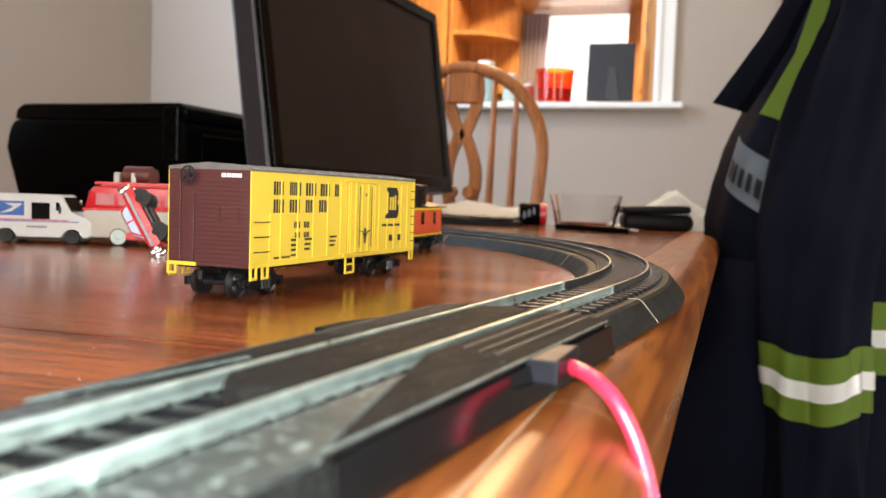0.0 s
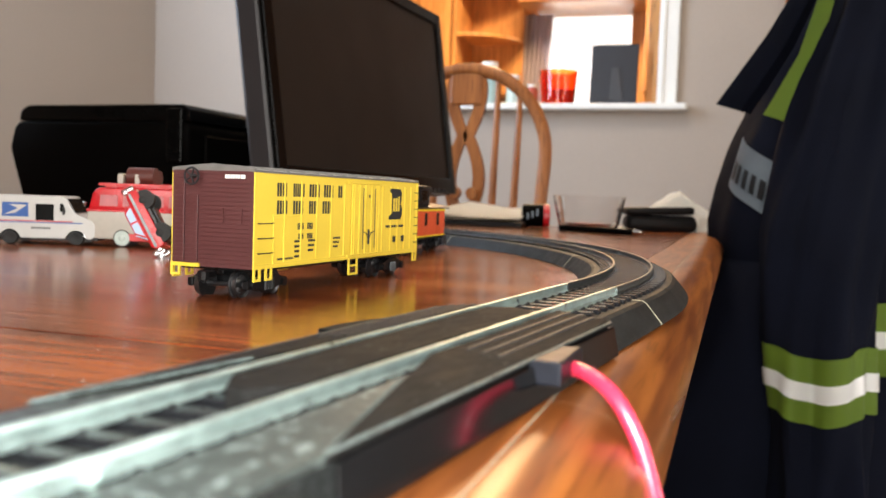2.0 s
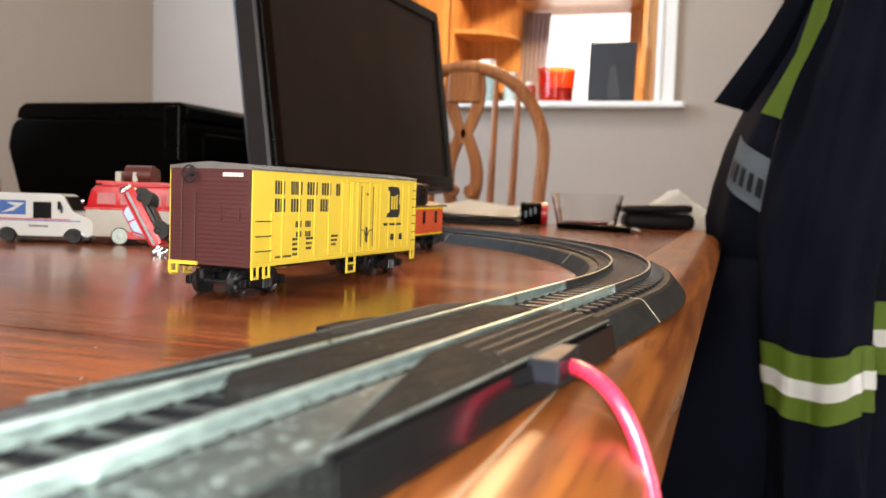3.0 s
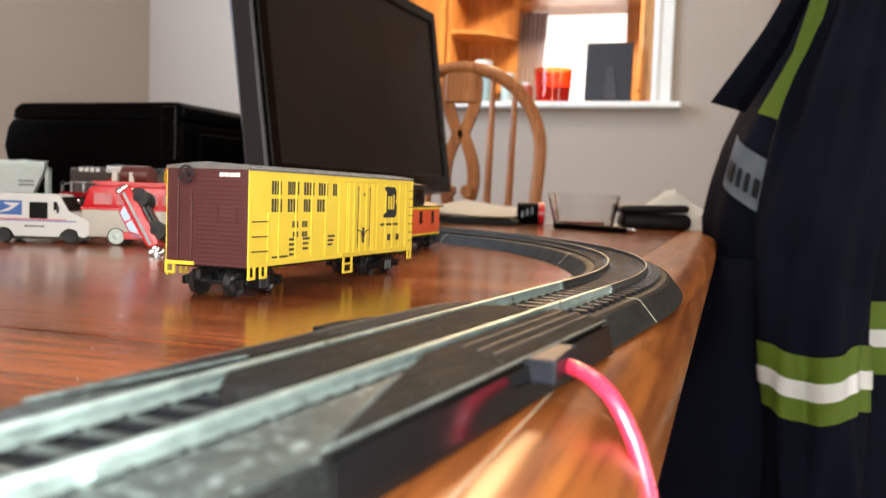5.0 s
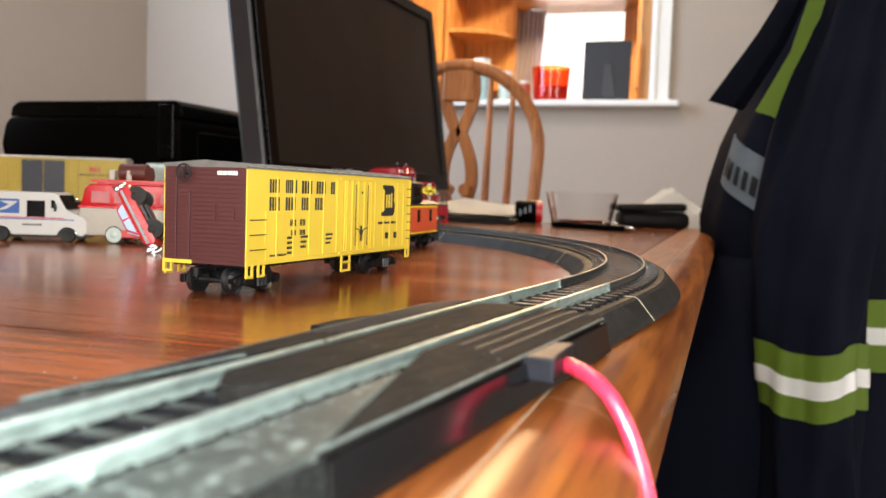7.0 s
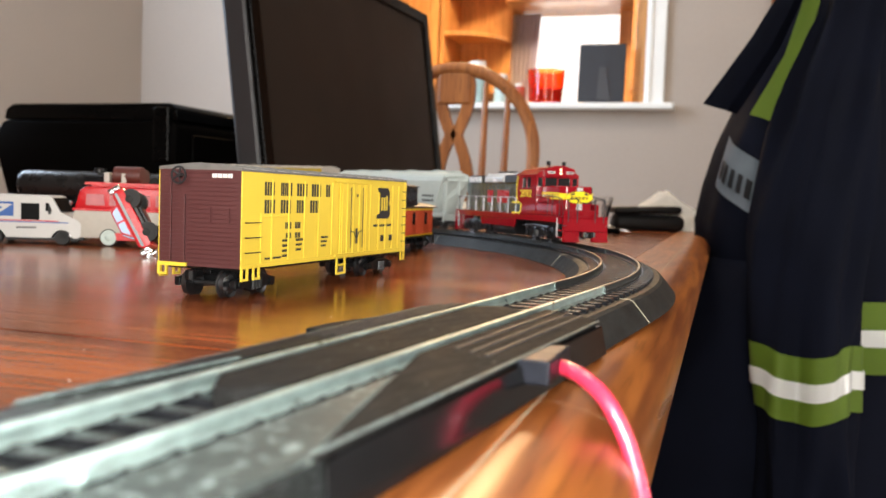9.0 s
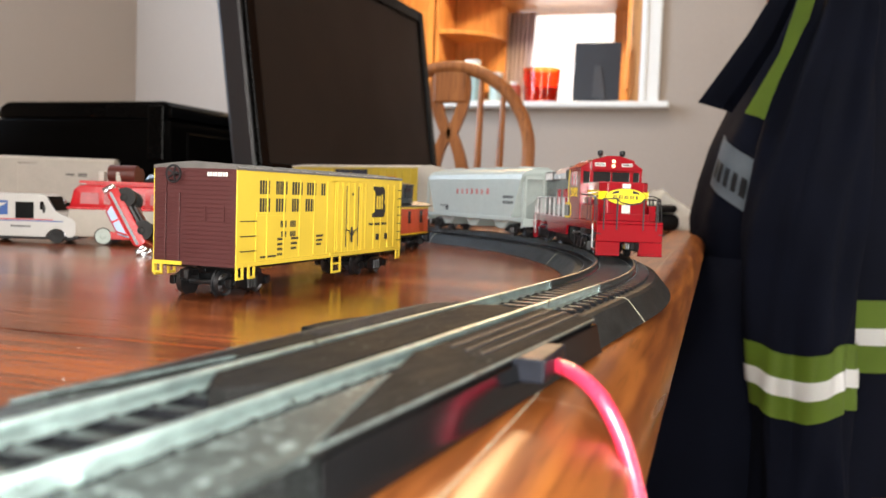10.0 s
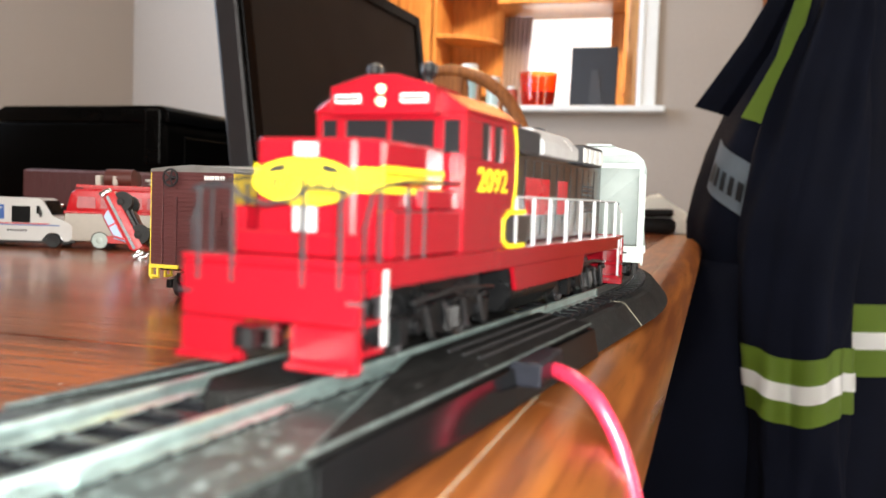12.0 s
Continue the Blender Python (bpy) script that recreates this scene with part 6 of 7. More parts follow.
def toy_bus():
    """Red over cream toy van with a roof rack of rolled luggage."""
    ob = tagged(empty("toy_van", pose(-0.4155, 0.4985, 0.0, 0, 0, 22)), "red and cream toy van with luggage on its roof rack", "toy van")
    L, w = 76.0, 15.0
    bm = BM()
    PR(bm, [(2, 5), (0.4, 9), (0, 14), (1.5, 24.0), (L - 1.5, 24.0), (L, 14), (L - 0.4, 9), (L - 2, 5)], "y", -w, w, 1.2, 3)
    part("lower_body", bm, M_CREAM, ob, "cream lower body", True)
    bm = BM()
    PR(bm, [(1.4, 24.1), (4.5, 36.0), (8, 39.5), (L - 8, 39.5), (L - 4.5, 36.0), (L - 1.4, 24.1)], "y", -w + 0.3, w - 0.3, 1.4, 3)
    part("upper_body", bm, M_TOYRED, ob, "red upper body", True)
    piece("belt_moulding", ob, M_TOYRED, (0.5, -w - 0.4, 23.2, L - 0.5, w + 0.4, 25.0), bev=0.4)
    for s in (-1, 1):
        y0, y1 = sorted((s * (w - 0.5), s * (w + 0.06)))
        bm = BM()
        for k in range(4):
            PR(bm, [(9 + k * 15, 27), (21 + k * 15, 27), (20.5 + k * 15, 34.5), (9.5 + k * 15, 34.5)], "y", y0, y1)
        part("windows", bm, mat("pink_grey_panel", (0.42, 0.10, 0.11), 0.3), ob)
        piece("red_sill", ob, M_TOYRED, (28, min(s * w, s * (w + 0.5)), 4, L - 6, max(s * w, s * (w + 0.5)), 9), bev=0.3)
        for cx in (24, 60):
            bm = BM()
            lathe(bm, [(0.0058, 0), (0.0058, 0.004), (0, 0.004)], (cx * K, s * (w + 0.3) * K, 0.0058), (0, -s, 0), 24)
            wheel = part("wheel", bm, M_RUBBER, ob, "", True)
            bm = BM()
            lathe(bm, [(0.0052, 0), (0.0048, 0.0006), (0.0022, 0.0004), (0.0014, 0.001), (0, 0.0011)], (cx * K, s * (w + 0.32) * K, 0.0058), (0, s, 0), 24)
            part("whitewall", bm, mat("pale_whitewall", (0.45, 0.52, 0.48), 0.5), wheel, "pale whitewall hub", True)
        for cx, cz in ((-1.5, 28),):
            bm = BM()
            lathe(bm, [(0, 0.0012), (0.0012, 0.0008), (0.0015, 0), (0.0012, -0.0008), (0, -0.0012)], (cx * K, s * (w - 3) * K, cz * K), (1, 0, 0), 12)
            part("mirror", bm, M_CHROME, ob, "", True)
    piece("roof_rack", ob, M_TOYRED, (12, -w + 2, 39.4, L - 4, w - 2, 40.6), (8, -w + 1, 40.6, L - 2, -w + 2, 42.4), (8, w - 2, 40.6, L - 2, w - 1, 42.4), bev=0.2, label="red roof rack")
    for k, (y, r, m) in enumerate(((-6, 6.2, mat("brown_roll", (0.085, 0.018, 0.013), 0.4)), (5, 5.4, mat("brown_roll_dark", (0.06, 0.016, 0.012), 0.4)))):
        bm = BM()
        C(bm, (26, y, 42 + r - 1), (44, y - 2, 42 + r - 1), r, seg=24)
        part("luggage_roll", bm, m, ob, "dark brown roll", True)
    piece("luggage_strap", ob, M_CREAM, (19, -10, 42, 23, -4, 49), (31, -13, 42, 34.5, -11.6, 49), bev=0.6, label="cream straps")
    each("bumper", ob, M_CHROME, [(-2.0, -w + 1, 5, 0.5, w - 1, 8), (L - 0.5, -w + 1, 5, L + 2, w - 1, 8)], 0.6)


toy_bus()


def tipped_car():
    """A toy car tipped onto its nose against the van."""
    right, fwd, up = Vector((0.9505, 0.3107, 0)), Vector((-0.3107, 0.9505, 0)), Vector((0, 0, 1))
    X = (right * 0.50 - up * 0.86 - fwd * 0.10).normalized()
    Z = (-right * 0.88 - up * 0.47 - fwd * 0.14)
    Y = Z.cross(X).normalized()
    Z = X.cross(Y)
    m = Matrix((X, Y, Z)).transposed().to_4x4()
    m.translation = (-0.3245, 0.4370, 0.0205)
    m = m @ Matrix.Scale(0.86, 4)
    ob = tagged(empty("toy_car", m), "red toy car with chrome bumpers tipped on its nose", "toy car")
    w = 11.0
    bm = BM()
    PR(bm, [(-21, -4), (-21.5, 2), (-19, 4.5), (19, 4.5), (21.5, 2), (21, -4)], "y", -w, w, 0.8, 2)
    part("body", bm, M_TOYRED, ob, "", True)
    bm = BM()
    PR(bm, [(-14, 4.4), (-10, 10.5), (6, 10.5), (12, 4.4)], "y", -w + 1, w - 1, 0.6, 2)
    cabin = part("cabin", bm, M_TOYRED, ob, "", True)
    pale = mat("pale_blue_glass", (0.28, 0.40, 0.62), 0.12, var=0.05)
    for s in (-1, 1):
        y0, y1 = sorted((s * (w - 1.2), s * (w - 0.9)))
        bm = BM()
        PR(bm, [(-11.8, 5.2), (-9, 9.7), (-2, 9.7), (-2, 5.2)], "y", y0, y1)
        PR(bm, [(-0.8, 5.2), (-0.8, 9.7), (5.2, 9.7), (9.6, 5.2)], "y", y0, y1)
        part("side_window", bm, pale, cabin, "pale blue window")
        piece("trim", ob, M_STEEL, (-20, min(s * w, s * (w + 0.4)), 0.6, 20, max(s * w, s * (w + 0.4)), 2.6), bev=0.1)
        for cx in (-12.5, 12.5):
            bm = BM()
            lathe(bm, [(0.0066, 0), (0.0068, 0.001), (0.0066, 0.0046), (0, 0.0046)], (cx * K, s * (w - 0.2) * K, -5.4 * K), (0, -s, 0), 24)
            wh = part("wheel", bm, M_RUBBER, ob, "", True)
            bm = BM()
            lathe(bm, [(0.0026, 0), (0.0016, 0.0006), (0, 0.0007)], (cx * K, s * (w + 0.55) * K, -4.6 * K), (0, s, 0), 14)
            part("hubcap", bm, M_RUBBER, wh, "", True)
    piece("roof_window", cabin, pale, (-6, -w + 2.5, 10.4, 4, w - 2.5, 10.8), bev=0.1)
    bm = BM()
    PR(bm, [(6.6, 10.2), (12.2, 4.6), (12.6, 4.9), (7.0, 10.5)], "y", -w + 2, w - 2)
    part("windscreen", bm, pale, cabin)
    piece("underside", ob, M_BLACK, (-19, -w + 1, -6.4, 19, w - 1, -4.0), (-6, -6, -8.2, 8, 6, -6.2), bev=0.5)
    for s in (-1, 1):
        bm = BM()
        B(bm, *sorted((s * 21.2, s * 24.0))[:1], -w - 0.6, -1.6, sorted((s * 21.2, s * 24.0))[1], w + 0.6, 2.6, 0.9, 2)
        for y in (-7, 7):
            B(bm, *sorted((s * 21.4, s * 25.2))[:1], y - 1.6, -2.2, sorted((s * 21.4, s * 25.2))[1], y + 1.6, 6.0, 0.7, 2)
        part("bumper", bm, M_CHROME, ob, "chrome bumper", True)


tipped_car()


def chair():
    """Bow-back oak chair with an openwork centre splat, spindles, shaped seat and turned legs."""
    ob = tagged(empty("dining_chair", pose(-0.548, 1.80, FLOOR_Z)), "honey oak bow-back dining chair with pierced splat", "chair")
    S = 0.45
    top = 1.072

    bow = [Vector((0.150, -0.045, S)), Vector((0.158, -0.025, S + 0.18)), Vector((0.168, -0.008, 0.80))]
    line = bow + [Vector((0.172 * math.cos(a), 0.0, 0.885 + (top - 0.012 - 0.885) * math.sin(a))) for a in [i * math.pi / 12 for i in range(0, 13)]] + [Vector((-v.x, v.y, v.z)) for v in bow[::-1]]
    bm = BM()
    tube(bm, smooth_line(line, 5), 0.0135, 12, None, (0, 1, 0))
    part("bow", bm, M_OAK, ob, "", True)
    for x in (0.0675, 0.115, -0.0675, -0.115):
        z1 = 0.885 + (top - 0.02 - 0.885) * math.sqrt(max(0, 1 - (x / 0.172) ** 2))
        bm = BM()
        pts = [Vector((x * 0.9 * (1 + 0), -0.045, S)), Vector((x * 0.95, -0.02, S + 0.22)), Vector((x, 0, z1))]
        tube(bm, smooth_line(pts, 6), 0.0068, 8, lambda t: 0.8 + 0.5 * math.sin(math.pi * t))
        part("spindle", bm, M_OAK, ob, "", True)
    # pierced splat: two strands that cross, swell and part
    bm = BM()

    def strand(f, r=0.010):
        pts = [Vector((f(z), -0.045 + 0.045 * min(1, (z - S) / 0.35), z)) for z in [S + (top - 0.03 - S) * i / 44 for i in range(45)]]
        rings = []
        for p in pts:
            rings.append([bm.verts.new(p + Vector((dx * r, dy * 0.006, 0))) for dx, dy in ((-1, -1), (1, -1), (1.0, 1), (-1.0, 1))])
        for a, b in zip(rings, rings[1:]):
            for k in range(4):
                bm.faces.new((a[k], a[(k + 1) % 4], b[(k + 1) % 4], b[k]))
        bm.faces.new(rings[0][::-1])
        bm.faces.new(rings[-1])
    for s in (-1, 1):
        strand(lambda z: s * (0.006 + 0.026 * abs(math.sin((z - 0.921) * 17.0))), 0.0125)
    for z, r, dz in ((0.985, 0.036, 0.07), (0.58, 0.030, 0.06)):
        box(bm, -r, -0.009, z, r, 0.0085, z + dz, 0.004)
    for z in (0.80, 0.755, 0.71):
        cyl(bm, (-0.020, -0.014, z), (-0.020, 0.0075, z), 0.013, seg=14)
        cyl(bm, (0.020, -0.014, z), (0.020, 0.0075, z), 0.013, seg=14)
    part("splat", bm, M_OAK, ob, "pierced openwork splat")
    bm = BM()
    prism(bm, [(-0.20, -0.06), (0.20, -0.06), (0.225, -0.25), (0.21, -0.44), (0.12, -0.47), (-0.12, -0.47), (-0.21, -0.44), (-0.225, -0.25)], "z", S - 0.03, S, 0.010, 3)
    part("seat", bm, M_OAK, ob, "", True)
    for x, y, dx, dy in ((0.16, -0.09, 0.05, 0.05), (-0.16, -0.09, -0.05, 0.05), (0.16, -0.40, 0.04, -0.05), (-0.16, -0.40, -0.04, -0.05)):
        bm = BM()
        lathe(bm, [(0.012, 0), (0.017, 0.10), (0.021, 0.22), (0.015, 0.27), (0.020, 0.30), (0.016, S - 0.031)], (x + dx, y + dy, 0), (-dx, -dy, S), 14)
        part("leg", bm, M_OAK, ob, "", True)


chair()


# ---- jacket hung on a chair beside the table ----
def jacket():
    right, fwd = Vector((0.9505, 0.3107, 0)), Vector((-0.3107, 0.9505, 0))
    base = right * 0.441 + fwd * 1.12
    m = Matrix((right, fwd, Vector((0, 0, 1)))).transposed().to_4x4()
    m.translation = base
    ob = tagged(empty("work_jacket", m), "navy work jacket with lime and silver reflective tape, hung up", "jacket")

    def at_z(rows, z):
        zs = [r[0] for r in rows][::-1]
        return [float(np.interp(z, zs, [r[k] for r in rows][::-1])) for k in range(1, len(rows[0]))]

    def loft(name, rows, z0, z1, n, mtl, grow=0.0, a0=0.0, a1=2 * math.pi, folds=1.0, label="", slope=None, seed=0.0, seg=56, parent=None):
        """Cloth tube: rows give height, left, right, front and back; folds run downwards."""
        bm = BM()
        closed = a1 - a0 > 6.2
        rings = []
        for i in range(n + 1):
            zz = z0 + (z1 - z0) * i / n
            ring = []
            for k in range(seg if closed else seg + 1):
                a = a0 + (a1 - a0) * k / seg
                z = zz + (slope(a) if slope else 0.0)
                xl, xr, yf, yb = at_z(rows, z)
                cx, rx, cy, ry = (xl + xr) / 2, (xr - xl) / 2, (yf + yb) / 2, (yb - yf) / 2
                f = folds * (0.0050 * math.sin(5 * a + 9 * z + seed) + 0.0036 * math.sin(9 * a - 16 * z + seed * 2) + 0.003 * noise.noise(Vector((a * 2.2, z * 14, seed)))) * min(1, 0.35 + abs(z - 0.45))
                ca, sa = math.cos(a), math.sin(a)
                e = 0.85
                px = cx + (rx + grow + f) * math.copysign(abs(ca) ** e, ca)
                py = cy + (ry + grow + f) * math.copysign(abs(sa) ** e, sa)
                ring.append(bm.verts.new((px, py, z)))
            rings.append(ring)
        m_ = len(rings[0])
        for a, b in zip(rings, rings[1:]):
            for k in range(m_ if closed else m_ - 1):
                bm.faces.new((a[k], a[(k + 1) % m_], b[(k + 1) % m_], b[k]))
        if closed:
            bm.faces.new(rings[0])
            bm.faces.new(rings[-1][::-1])
        else:
            bmesh.ops.solidify(bm, geom=bm.faces[:], thickness=0.0012)
        return part(name, bm, mtl, parent or ob, label, True)

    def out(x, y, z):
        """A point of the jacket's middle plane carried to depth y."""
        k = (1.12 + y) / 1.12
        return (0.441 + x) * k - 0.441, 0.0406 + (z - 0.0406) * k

    # the lowest rows flare under the table: added navy cloth for the shade there
    torso = [(0.46, 0.045, 0.085, -0.06, 0.08), (0.40, 0.022, 0.10, -0.08, 0.10), (0.30, -0.006, 0.110, -0.10, 0.11), (0.226, -0.046, 0.118, -0.105, 0.12), (0.158, -0.060, 0.124, -0.11, 0.12), (0.12, -0.077, 0.128, -0.11, 0.12), (0.07, -0.090, 0.132, -0.115, 0.12),
             (0.012, -0.099, 0.138, -0.115, 0.12), (-0.025, -0.088, 0.143, -0.12, 0.12), (-0.055, -0.112, 0.146, -0.12, 0.12), (-0.13, -0.140, 0.160, -0.12, 0.12), (-0.22, -0.190, 0.175, -0.12, 0.12), (-0.339, -0.20, 0.19, -0.12, 0.12), (-0.60, -0.21, 0.21, -0.12, 0.12)]
    sleeve = []
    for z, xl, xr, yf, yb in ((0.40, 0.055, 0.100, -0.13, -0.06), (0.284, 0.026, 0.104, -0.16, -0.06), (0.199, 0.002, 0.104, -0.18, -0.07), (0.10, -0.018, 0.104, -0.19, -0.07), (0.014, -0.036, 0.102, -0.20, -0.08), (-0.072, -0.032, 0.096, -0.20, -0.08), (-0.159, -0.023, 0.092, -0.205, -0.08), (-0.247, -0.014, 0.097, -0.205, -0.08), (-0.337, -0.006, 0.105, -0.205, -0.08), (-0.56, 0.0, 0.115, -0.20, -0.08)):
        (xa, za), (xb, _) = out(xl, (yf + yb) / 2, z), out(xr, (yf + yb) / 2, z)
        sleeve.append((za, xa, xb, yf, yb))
    loft("body", torso, -0.60, 0.46, 46, M_NAVY, label="navy cotton body", seed=1.3, folds=0.7)
    loft("sleeve", sleeve, -0.50, 0.37, 46, M_NAVY, label="navy cotton sleeve", seed=4.1, folds=1.1)
    # reflective bands round sleeve and body
    wave = lambda a: 0.004 + 0.005 * math.sin(3.4 * (a - 2.9)) + 0.010 * max(0, math.cos(a)) ** 2
    band = loft("sleeve_band", sleeve, -0.188, -0.116, 6, M_LIME, 0.0026, math.pi * 0.98, math.pi * 2.02, 1.1, "lime tape band", wave, 4.1)
    loft("reflective_strip", sleeve, -0.163, -0.143, 4, M_RETRO, 0.0046, math.pi * 0.99, math.pi * 2.01, 1.1, "silver reflective strip", wave, 4.1, parent=band)
    band = loft("body_band", torso, -0.148, -0.064, 6, M_LIME, 0.0026, math.pi * 1.55, math.pi * 2.45, 0.7, "lime tape band", None, 1.3)
    loft("reflective_strip", torso, -0.116, -0.096, 4, M_RETRO, 0.0046, math.pi * 1.55, math.pi * 2.45, 0.7, "silver reflective strip", None, 1.3, parent=band)
    # lime brace over the shoulder
    bm = BM()
    rows = []
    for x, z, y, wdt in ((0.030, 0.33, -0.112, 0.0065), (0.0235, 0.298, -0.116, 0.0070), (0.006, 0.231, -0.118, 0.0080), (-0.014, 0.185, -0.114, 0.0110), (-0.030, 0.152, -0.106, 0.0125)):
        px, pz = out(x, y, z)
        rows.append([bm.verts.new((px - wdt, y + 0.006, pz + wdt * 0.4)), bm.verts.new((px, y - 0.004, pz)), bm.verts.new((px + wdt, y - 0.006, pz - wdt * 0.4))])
    for a, b in zip(rows, rows[1:]):
        bm.faces.new((a[0], a[1], b[1], b[0]))
        bm.faces.new((a[1], a[2], b[2], b[1]))
    bmesh.ops.solidify(bm, geom=bm.faces[:], thickness=0.0015)
    part("shoulder_tape", bm, M_LIME, ob, "lime tape over the shoulder", True)
    # collar: a stiff folded flap with a pointed tip
    bm = BM()
    outer = [(-0.106, 0.168), (-0.082, 0.204), (-0.049, 0.254), (-0.024, 0.300), (0.002, 0.345)]
    inner = [(-0.062, 0.157), (-0.042, 0.190), (-0.014, 0.240), (0.008, 0.295), (0.030, 0.345)]
    grid = []
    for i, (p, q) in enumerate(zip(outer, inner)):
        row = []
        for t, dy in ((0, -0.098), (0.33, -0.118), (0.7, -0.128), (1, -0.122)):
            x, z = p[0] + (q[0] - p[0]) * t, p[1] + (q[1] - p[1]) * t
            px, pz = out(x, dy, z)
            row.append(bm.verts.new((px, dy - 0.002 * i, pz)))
        grid.append(row)
    for a, b in zip(grid, grid[1:]):
        for k in range(3):
            bm.faces.new((a[k], a[k + 1], b[k + 1], b[k]))
    bmesh.ops.solidify(bm, geom=bm.faces[:], thickness=0.004)
    part("collar", bm, M_NAVY, ob, "pointed navy collar", True)
    # cloth badge with dark bars, curved round the chest
    lean = lambda a: -0.055 * (a - 3.45)
    badge = loft("badge", torso, 0.058, 0.118, 10, M_BADGE, 0.004, math.pi * 1.05, math.pi * 1.30, 0.7, "grey embroidered badge", lean, 1.3, seg=24)
    loft("badge_edge", torso, 0.116, 0.119, 1, M_BADGE, 0.0050, math.pi * 1.05, math.pi * 1.30, 0.7, "pale stitched edge", lean, 1.3, seg=24, parent=badge)
    for a0, a1 in ((1.08, 1.10), (1.11, 1.13), (1.145, 1.165), (1.18, 1.20), (1.215, 1.24), (1.255, 1.28)):
        loft("lettering_bar", torso, 0.072, 0.094, 2, M_INK, 0.0062, math.pi * a0, math.pi * a1, 0.7, "", lean, 1.3, seg=4, parent=badge)
    # chair that carries it
    seat = tagged(empty("side_chair", Matrix.Translation((base.x + 0.02, base.y + 0.09, FLOOR_Z))), "honey oak chair hidden under the jacket", "chair")
    bm = BM()
    box(bm, -0.02, -0.20, 0.42, 0.42, 0.20, 0.45, 0.008)
    part("seat", bm, M_OAK, seat)
    for x, y, z in ((0.0, -0.08, 1.10), (0.0, 0.08, 1.10), (0.38, -0.17, 0.42), (0.38, 0.17, 0.42)):
        bm = BM()
        cyl(bm, (x, y, 0), (x, y, z), 0.014, 0.014, 12)
        part("leg", bm, M_OAK, seat, "", True)
    bm = BM()
    box(bm, -0.012, -0.095, 1.08, 0.012, 0.095, 1.15, 0.006)
    part("top_rail", bm, M_OAK, seat)


jacket()


def bowl(x, y):
    ob = tagged(empty("glass_dish", pose(x, y, 0.0002, 0, 0, 12)), "clear glass dish with a red-brown residue", "dish")
    bm = BM()
    lathe(bm, [(0.0, 0.0), (0.038, 0.0), (0.042, 0.003), (0.0515, 0.046), (0.0520, 0.048), (0.0500, 0.048), (0.0400, 0.006), (0.0, 0.005)], seg=40)
    part("dish", bm, M_CLEAR, ob, "", True)
    bm = BM()
    lathe(bm, [(0, 0.0055), (0.0300, 0.0058), (0.031, 0.009), (0.020, 0.0085), (0, 0.008)], seg=24)
    part("contents", bm, mat("red_brown_sweets", (0.22, 0.05, 0.04), 0.5, var=0.4, scale=120), ob, "", True)


bowl(-0.199, 1.272)


def glasses_case(x, y):
    ob = tagged(empty("glasses_case", pose(x, y, 0.0, 0, 0, 14)), "black leatherette glasses case, slightly open", "glasses case")
    bm = BM()
    box(bm, -0.052, -0.03, 0.0, 0.050, 0.03, 0.024, 0.010, 4)
    part("lower_shell", bm, M_CASE, ob, "", True)
    bm = BM()
    box(bm, -0.052, -0.031, 0.0265, 0.046, 0.03, 0.0375, 0.005, 3, m=pose(0, 0, -0.0015, 0, -2.0, 0))
    part("flap", bm, M_CASE, ob, "", True)


glasses_case(-0.105, 1.345)


def crumpled_cloth(x, y):
    ob = tagged(empty("paper_napkin", pose(x, y, 0.0, 0, 0, 14)), "crumpled off-white paper napkin", "napkin")
    bm = BM()
    n = 14
    g = [[None] * (n + 1) for _ in range(n + 1)]
    for i in range(n + 1):
        for j in range(n + 1):
            u, v = i / n - 0.5, j / n - 0.5
            hgt = 0.060 * max(0, 1 - (2.0 * abs(u - 0.05)) ** 1.2) * max(0, 1 - (2 * abs(v)) ** 2) + 0.007 * noise.noise(Vector((u * 7, v * 7, 3)))
            g[i][j] = bm.verts.new((u * 0.17, v * 0.08, max(0.0012, hgt)))
    for i in range(n):
        for j in range(n):
            bm.faces.new((g[i][j], g[i + 1][j], g[i + 1][j + 1], g[i][j + 1]))
    bmesh.ops.solidify(bm, geom=bm.faces[:], thickness=0.0008)
    part("sheet", bm, M_PAPER, ob)


crumpled_cloth(-0.092, 1.415 - 0.045)


def pen():
    a, b = Vector((-0.225, 1.190, 0.0042)), Vector((-0.108, 1.112, 0.0042))
    d = (b - a).normalized()
    ob = tagged(empty("pen"), "black ballpoint pen with a chrome tip", "pen")
    bm = BM()
    lathe(bm, [(0.0030, 0), (0.0040, 0.004), (0.0042, 0.10), (0.0038, 0.128)], a, d, 16)
    part("barrel", bm, M_MATTBLACK, ob, "", True)
    bm = BM()
    lathe(bm, [(0.0036, 0.1285), (0.0030, 0.136), (0.0010, 0.141), (0, 0.142)], a, d, 14)
    part("tip", bm, M_CHROME, ob, "chrome tip", True)
    bm = BM()
    tube(bm, [a + d * 0.01 + Vector((0, 0, 0.0036)), a + d * 0.012 + Vector((0, 0, 0.0062)), a + d * 0.05 + Vector((0, 0, 0.0058))], 0.0009, 6)
    part("clip", bm, M_CHROME, ob)


pen()


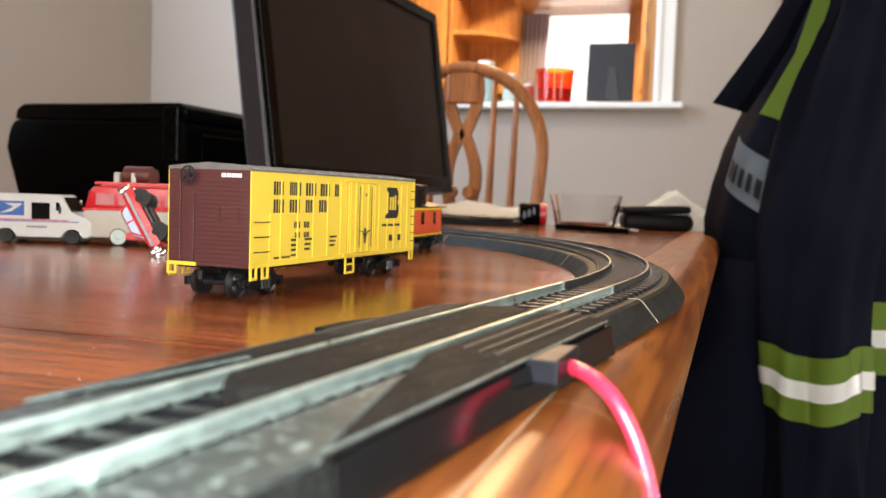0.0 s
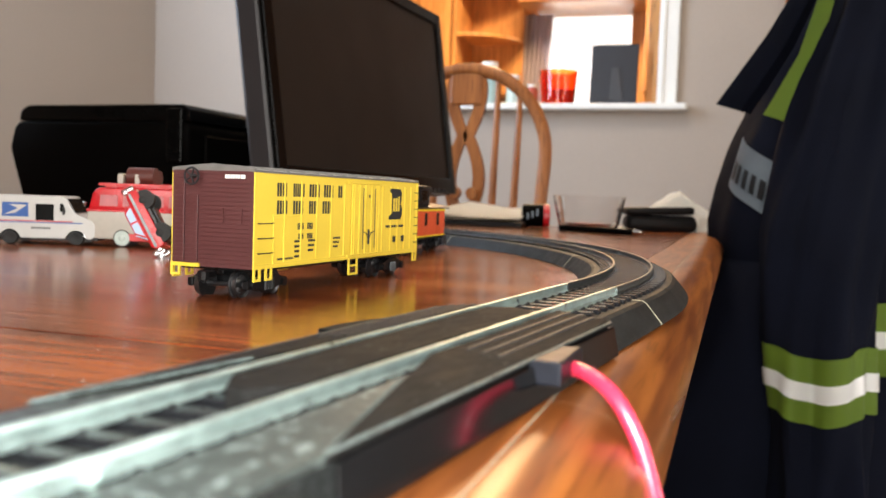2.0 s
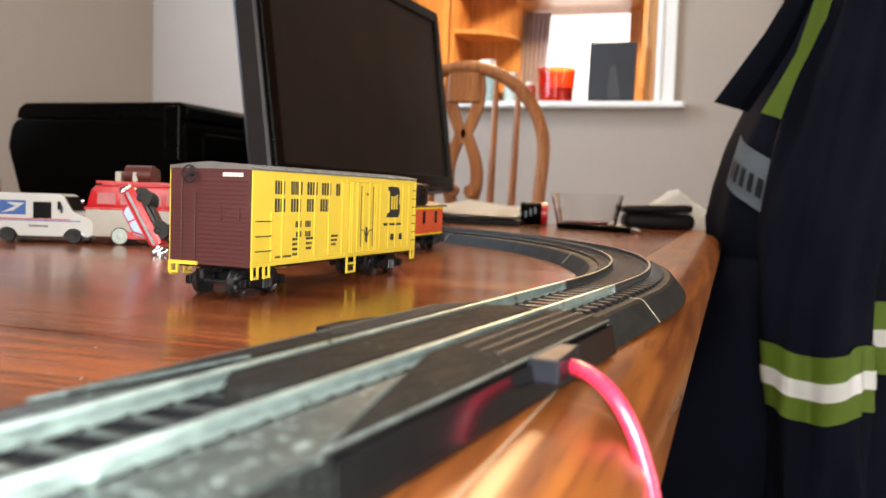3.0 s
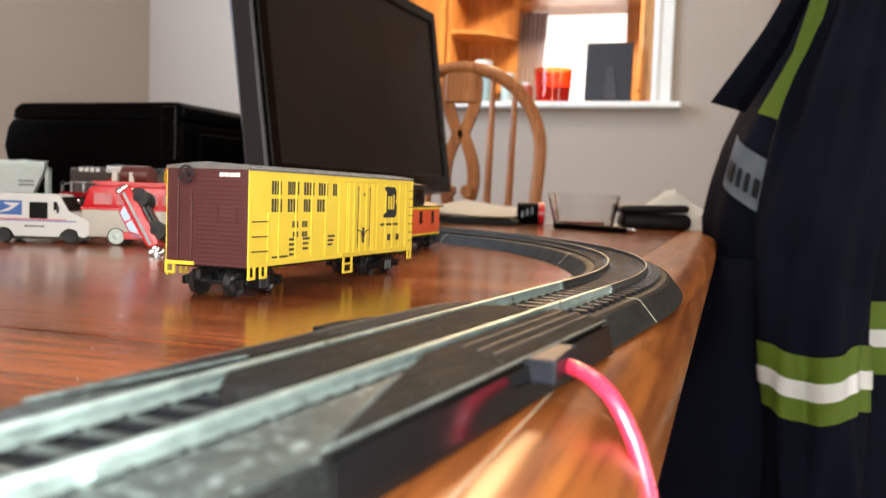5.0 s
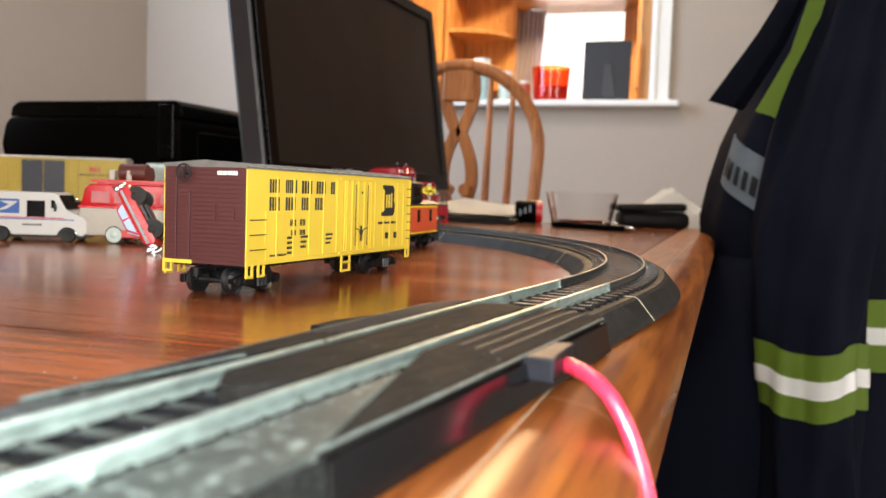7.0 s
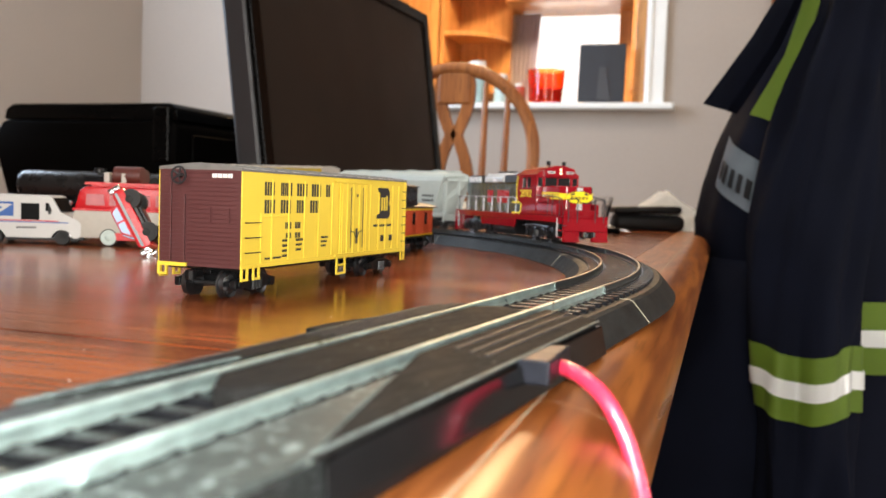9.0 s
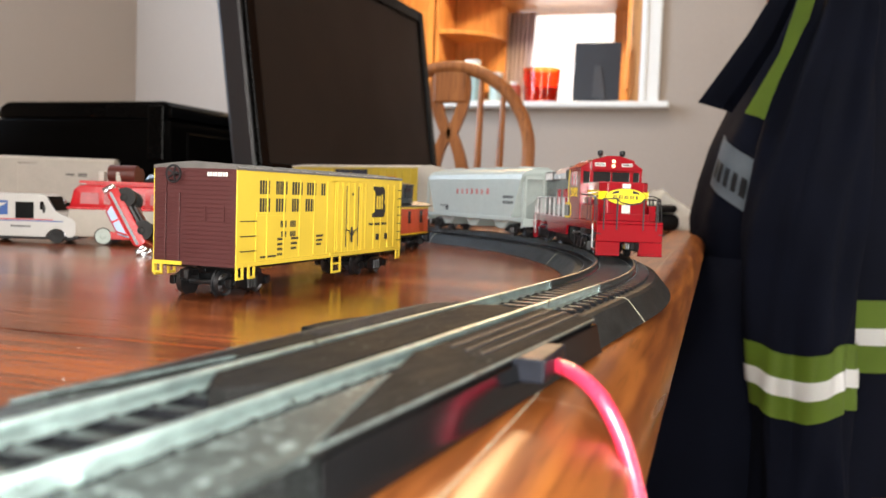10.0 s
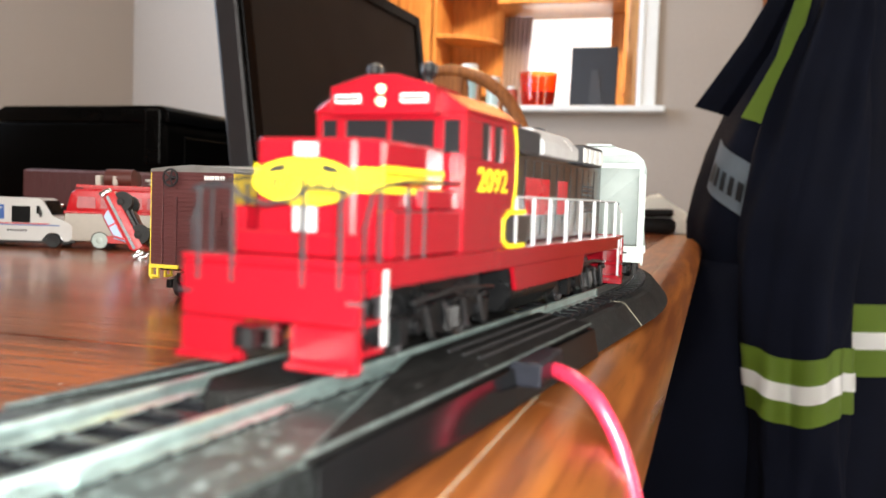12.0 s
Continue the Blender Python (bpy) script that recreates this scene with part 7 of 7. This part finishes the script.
def spray_can():
    ob = tagged(empty("marker_tub", pose(-0.304, 1.305, 0.0172, 0, 0, 15)), "small black tub on its side with a red rim", "tub")
    bm = BM()
    lathe(bm, [(0.0150, 0), (0.0170, 0.002), (0.0170, 0.031), (0, 0.031)], (0, 0, 0), (1, 0, 0), 28)
    part("tub", bm, M_MATTBLACK, ob, "", True)
    bm = BM()
    lathe(bm, [(0.0165, 0.0312), (0.0170, 0.033), (0.0168, 0.040), (0.0140, 0.041), (0, 0.041)], (0, 0, 0), (1, 0, 0), 28)
    part("lid", bm, M_TOYRED, ob, "red lid", True)
    bm = BM()
    for k in range(3):
        box(bm, 0.006 + 0.007 * k, -0.0175, -0.006 + 0.003 * k, 0.009 + 0.007 * k, -0.0160, 0.004 + 0.003 * k)
    part("label_mark", bm, M_BADGE, ob, "grey label marks")


spray_can()


def papers():
    stack = tagged(empty("notebook", pose(-0.372, 1.300, 0.0, 0, 0, 8)), "closed black notebook under loose papers", "notebook")
    bm = BM()
    box(bm, -0.065, -0.085, 0.0, 0.075, 0.10, 0.0075, 0.0015)
    part("cover", bm, M_CASE, stack)
    for k in range(5):
        ob = tagged(empty("paper_sheet", pose(-0.380 + 0.004 * k, 1.30 + 0.003 * k, 0.0085 + 0.0012 * k, 0, 0, 14 - 5 * k)), "loose white sheet curling up at one end", "paper", "loose papers")
        bm = BM()
        n = 12
        rows = []
        for i in range(n + 1):
            u = i / n
            z = (0.004 + 0.0022 * k) * u ** 1.8
            rows.append([bm.verts.new((x, -0.085 + 0.19 * u, z + 0.0018 * (k + 1) * max(0, -x / 0.07))) for x in (-0.07, 0.0, 0.07)])
        for a, b in zip(rows, rows[1:]):
            for q in (0, 1):
                bm.faces.new((a[q], a[q + 1], b[q + 1], b[q]))
        bmesh.ops.solidify(bm, geom=bm.faces[:], thickness=0.0005)
        part("sheet", bm, M_PAPER, ob)


papers()


def specks():
    """Crumbs of dust and pale flecks on the table top."""
    rnd = random.Random(5)
    bm = BM()
    for _ in range(170):
        x, y = rnd.uniform(-0.55, -0.04), rnd.uniform(0.10, 0.85)
        r = rnd.uniform(0.00006, 0.00018)
        bmesh.ops.create_icosphere(bm, subdivisions=1, radius=r, matrix=Matrix.Translation((x, y, r * 0.5)))
    tagged(part("dust", bm, M_PAPER), "pale dust specks on the table top", "dust", kind="stuff")


specks()

motions()
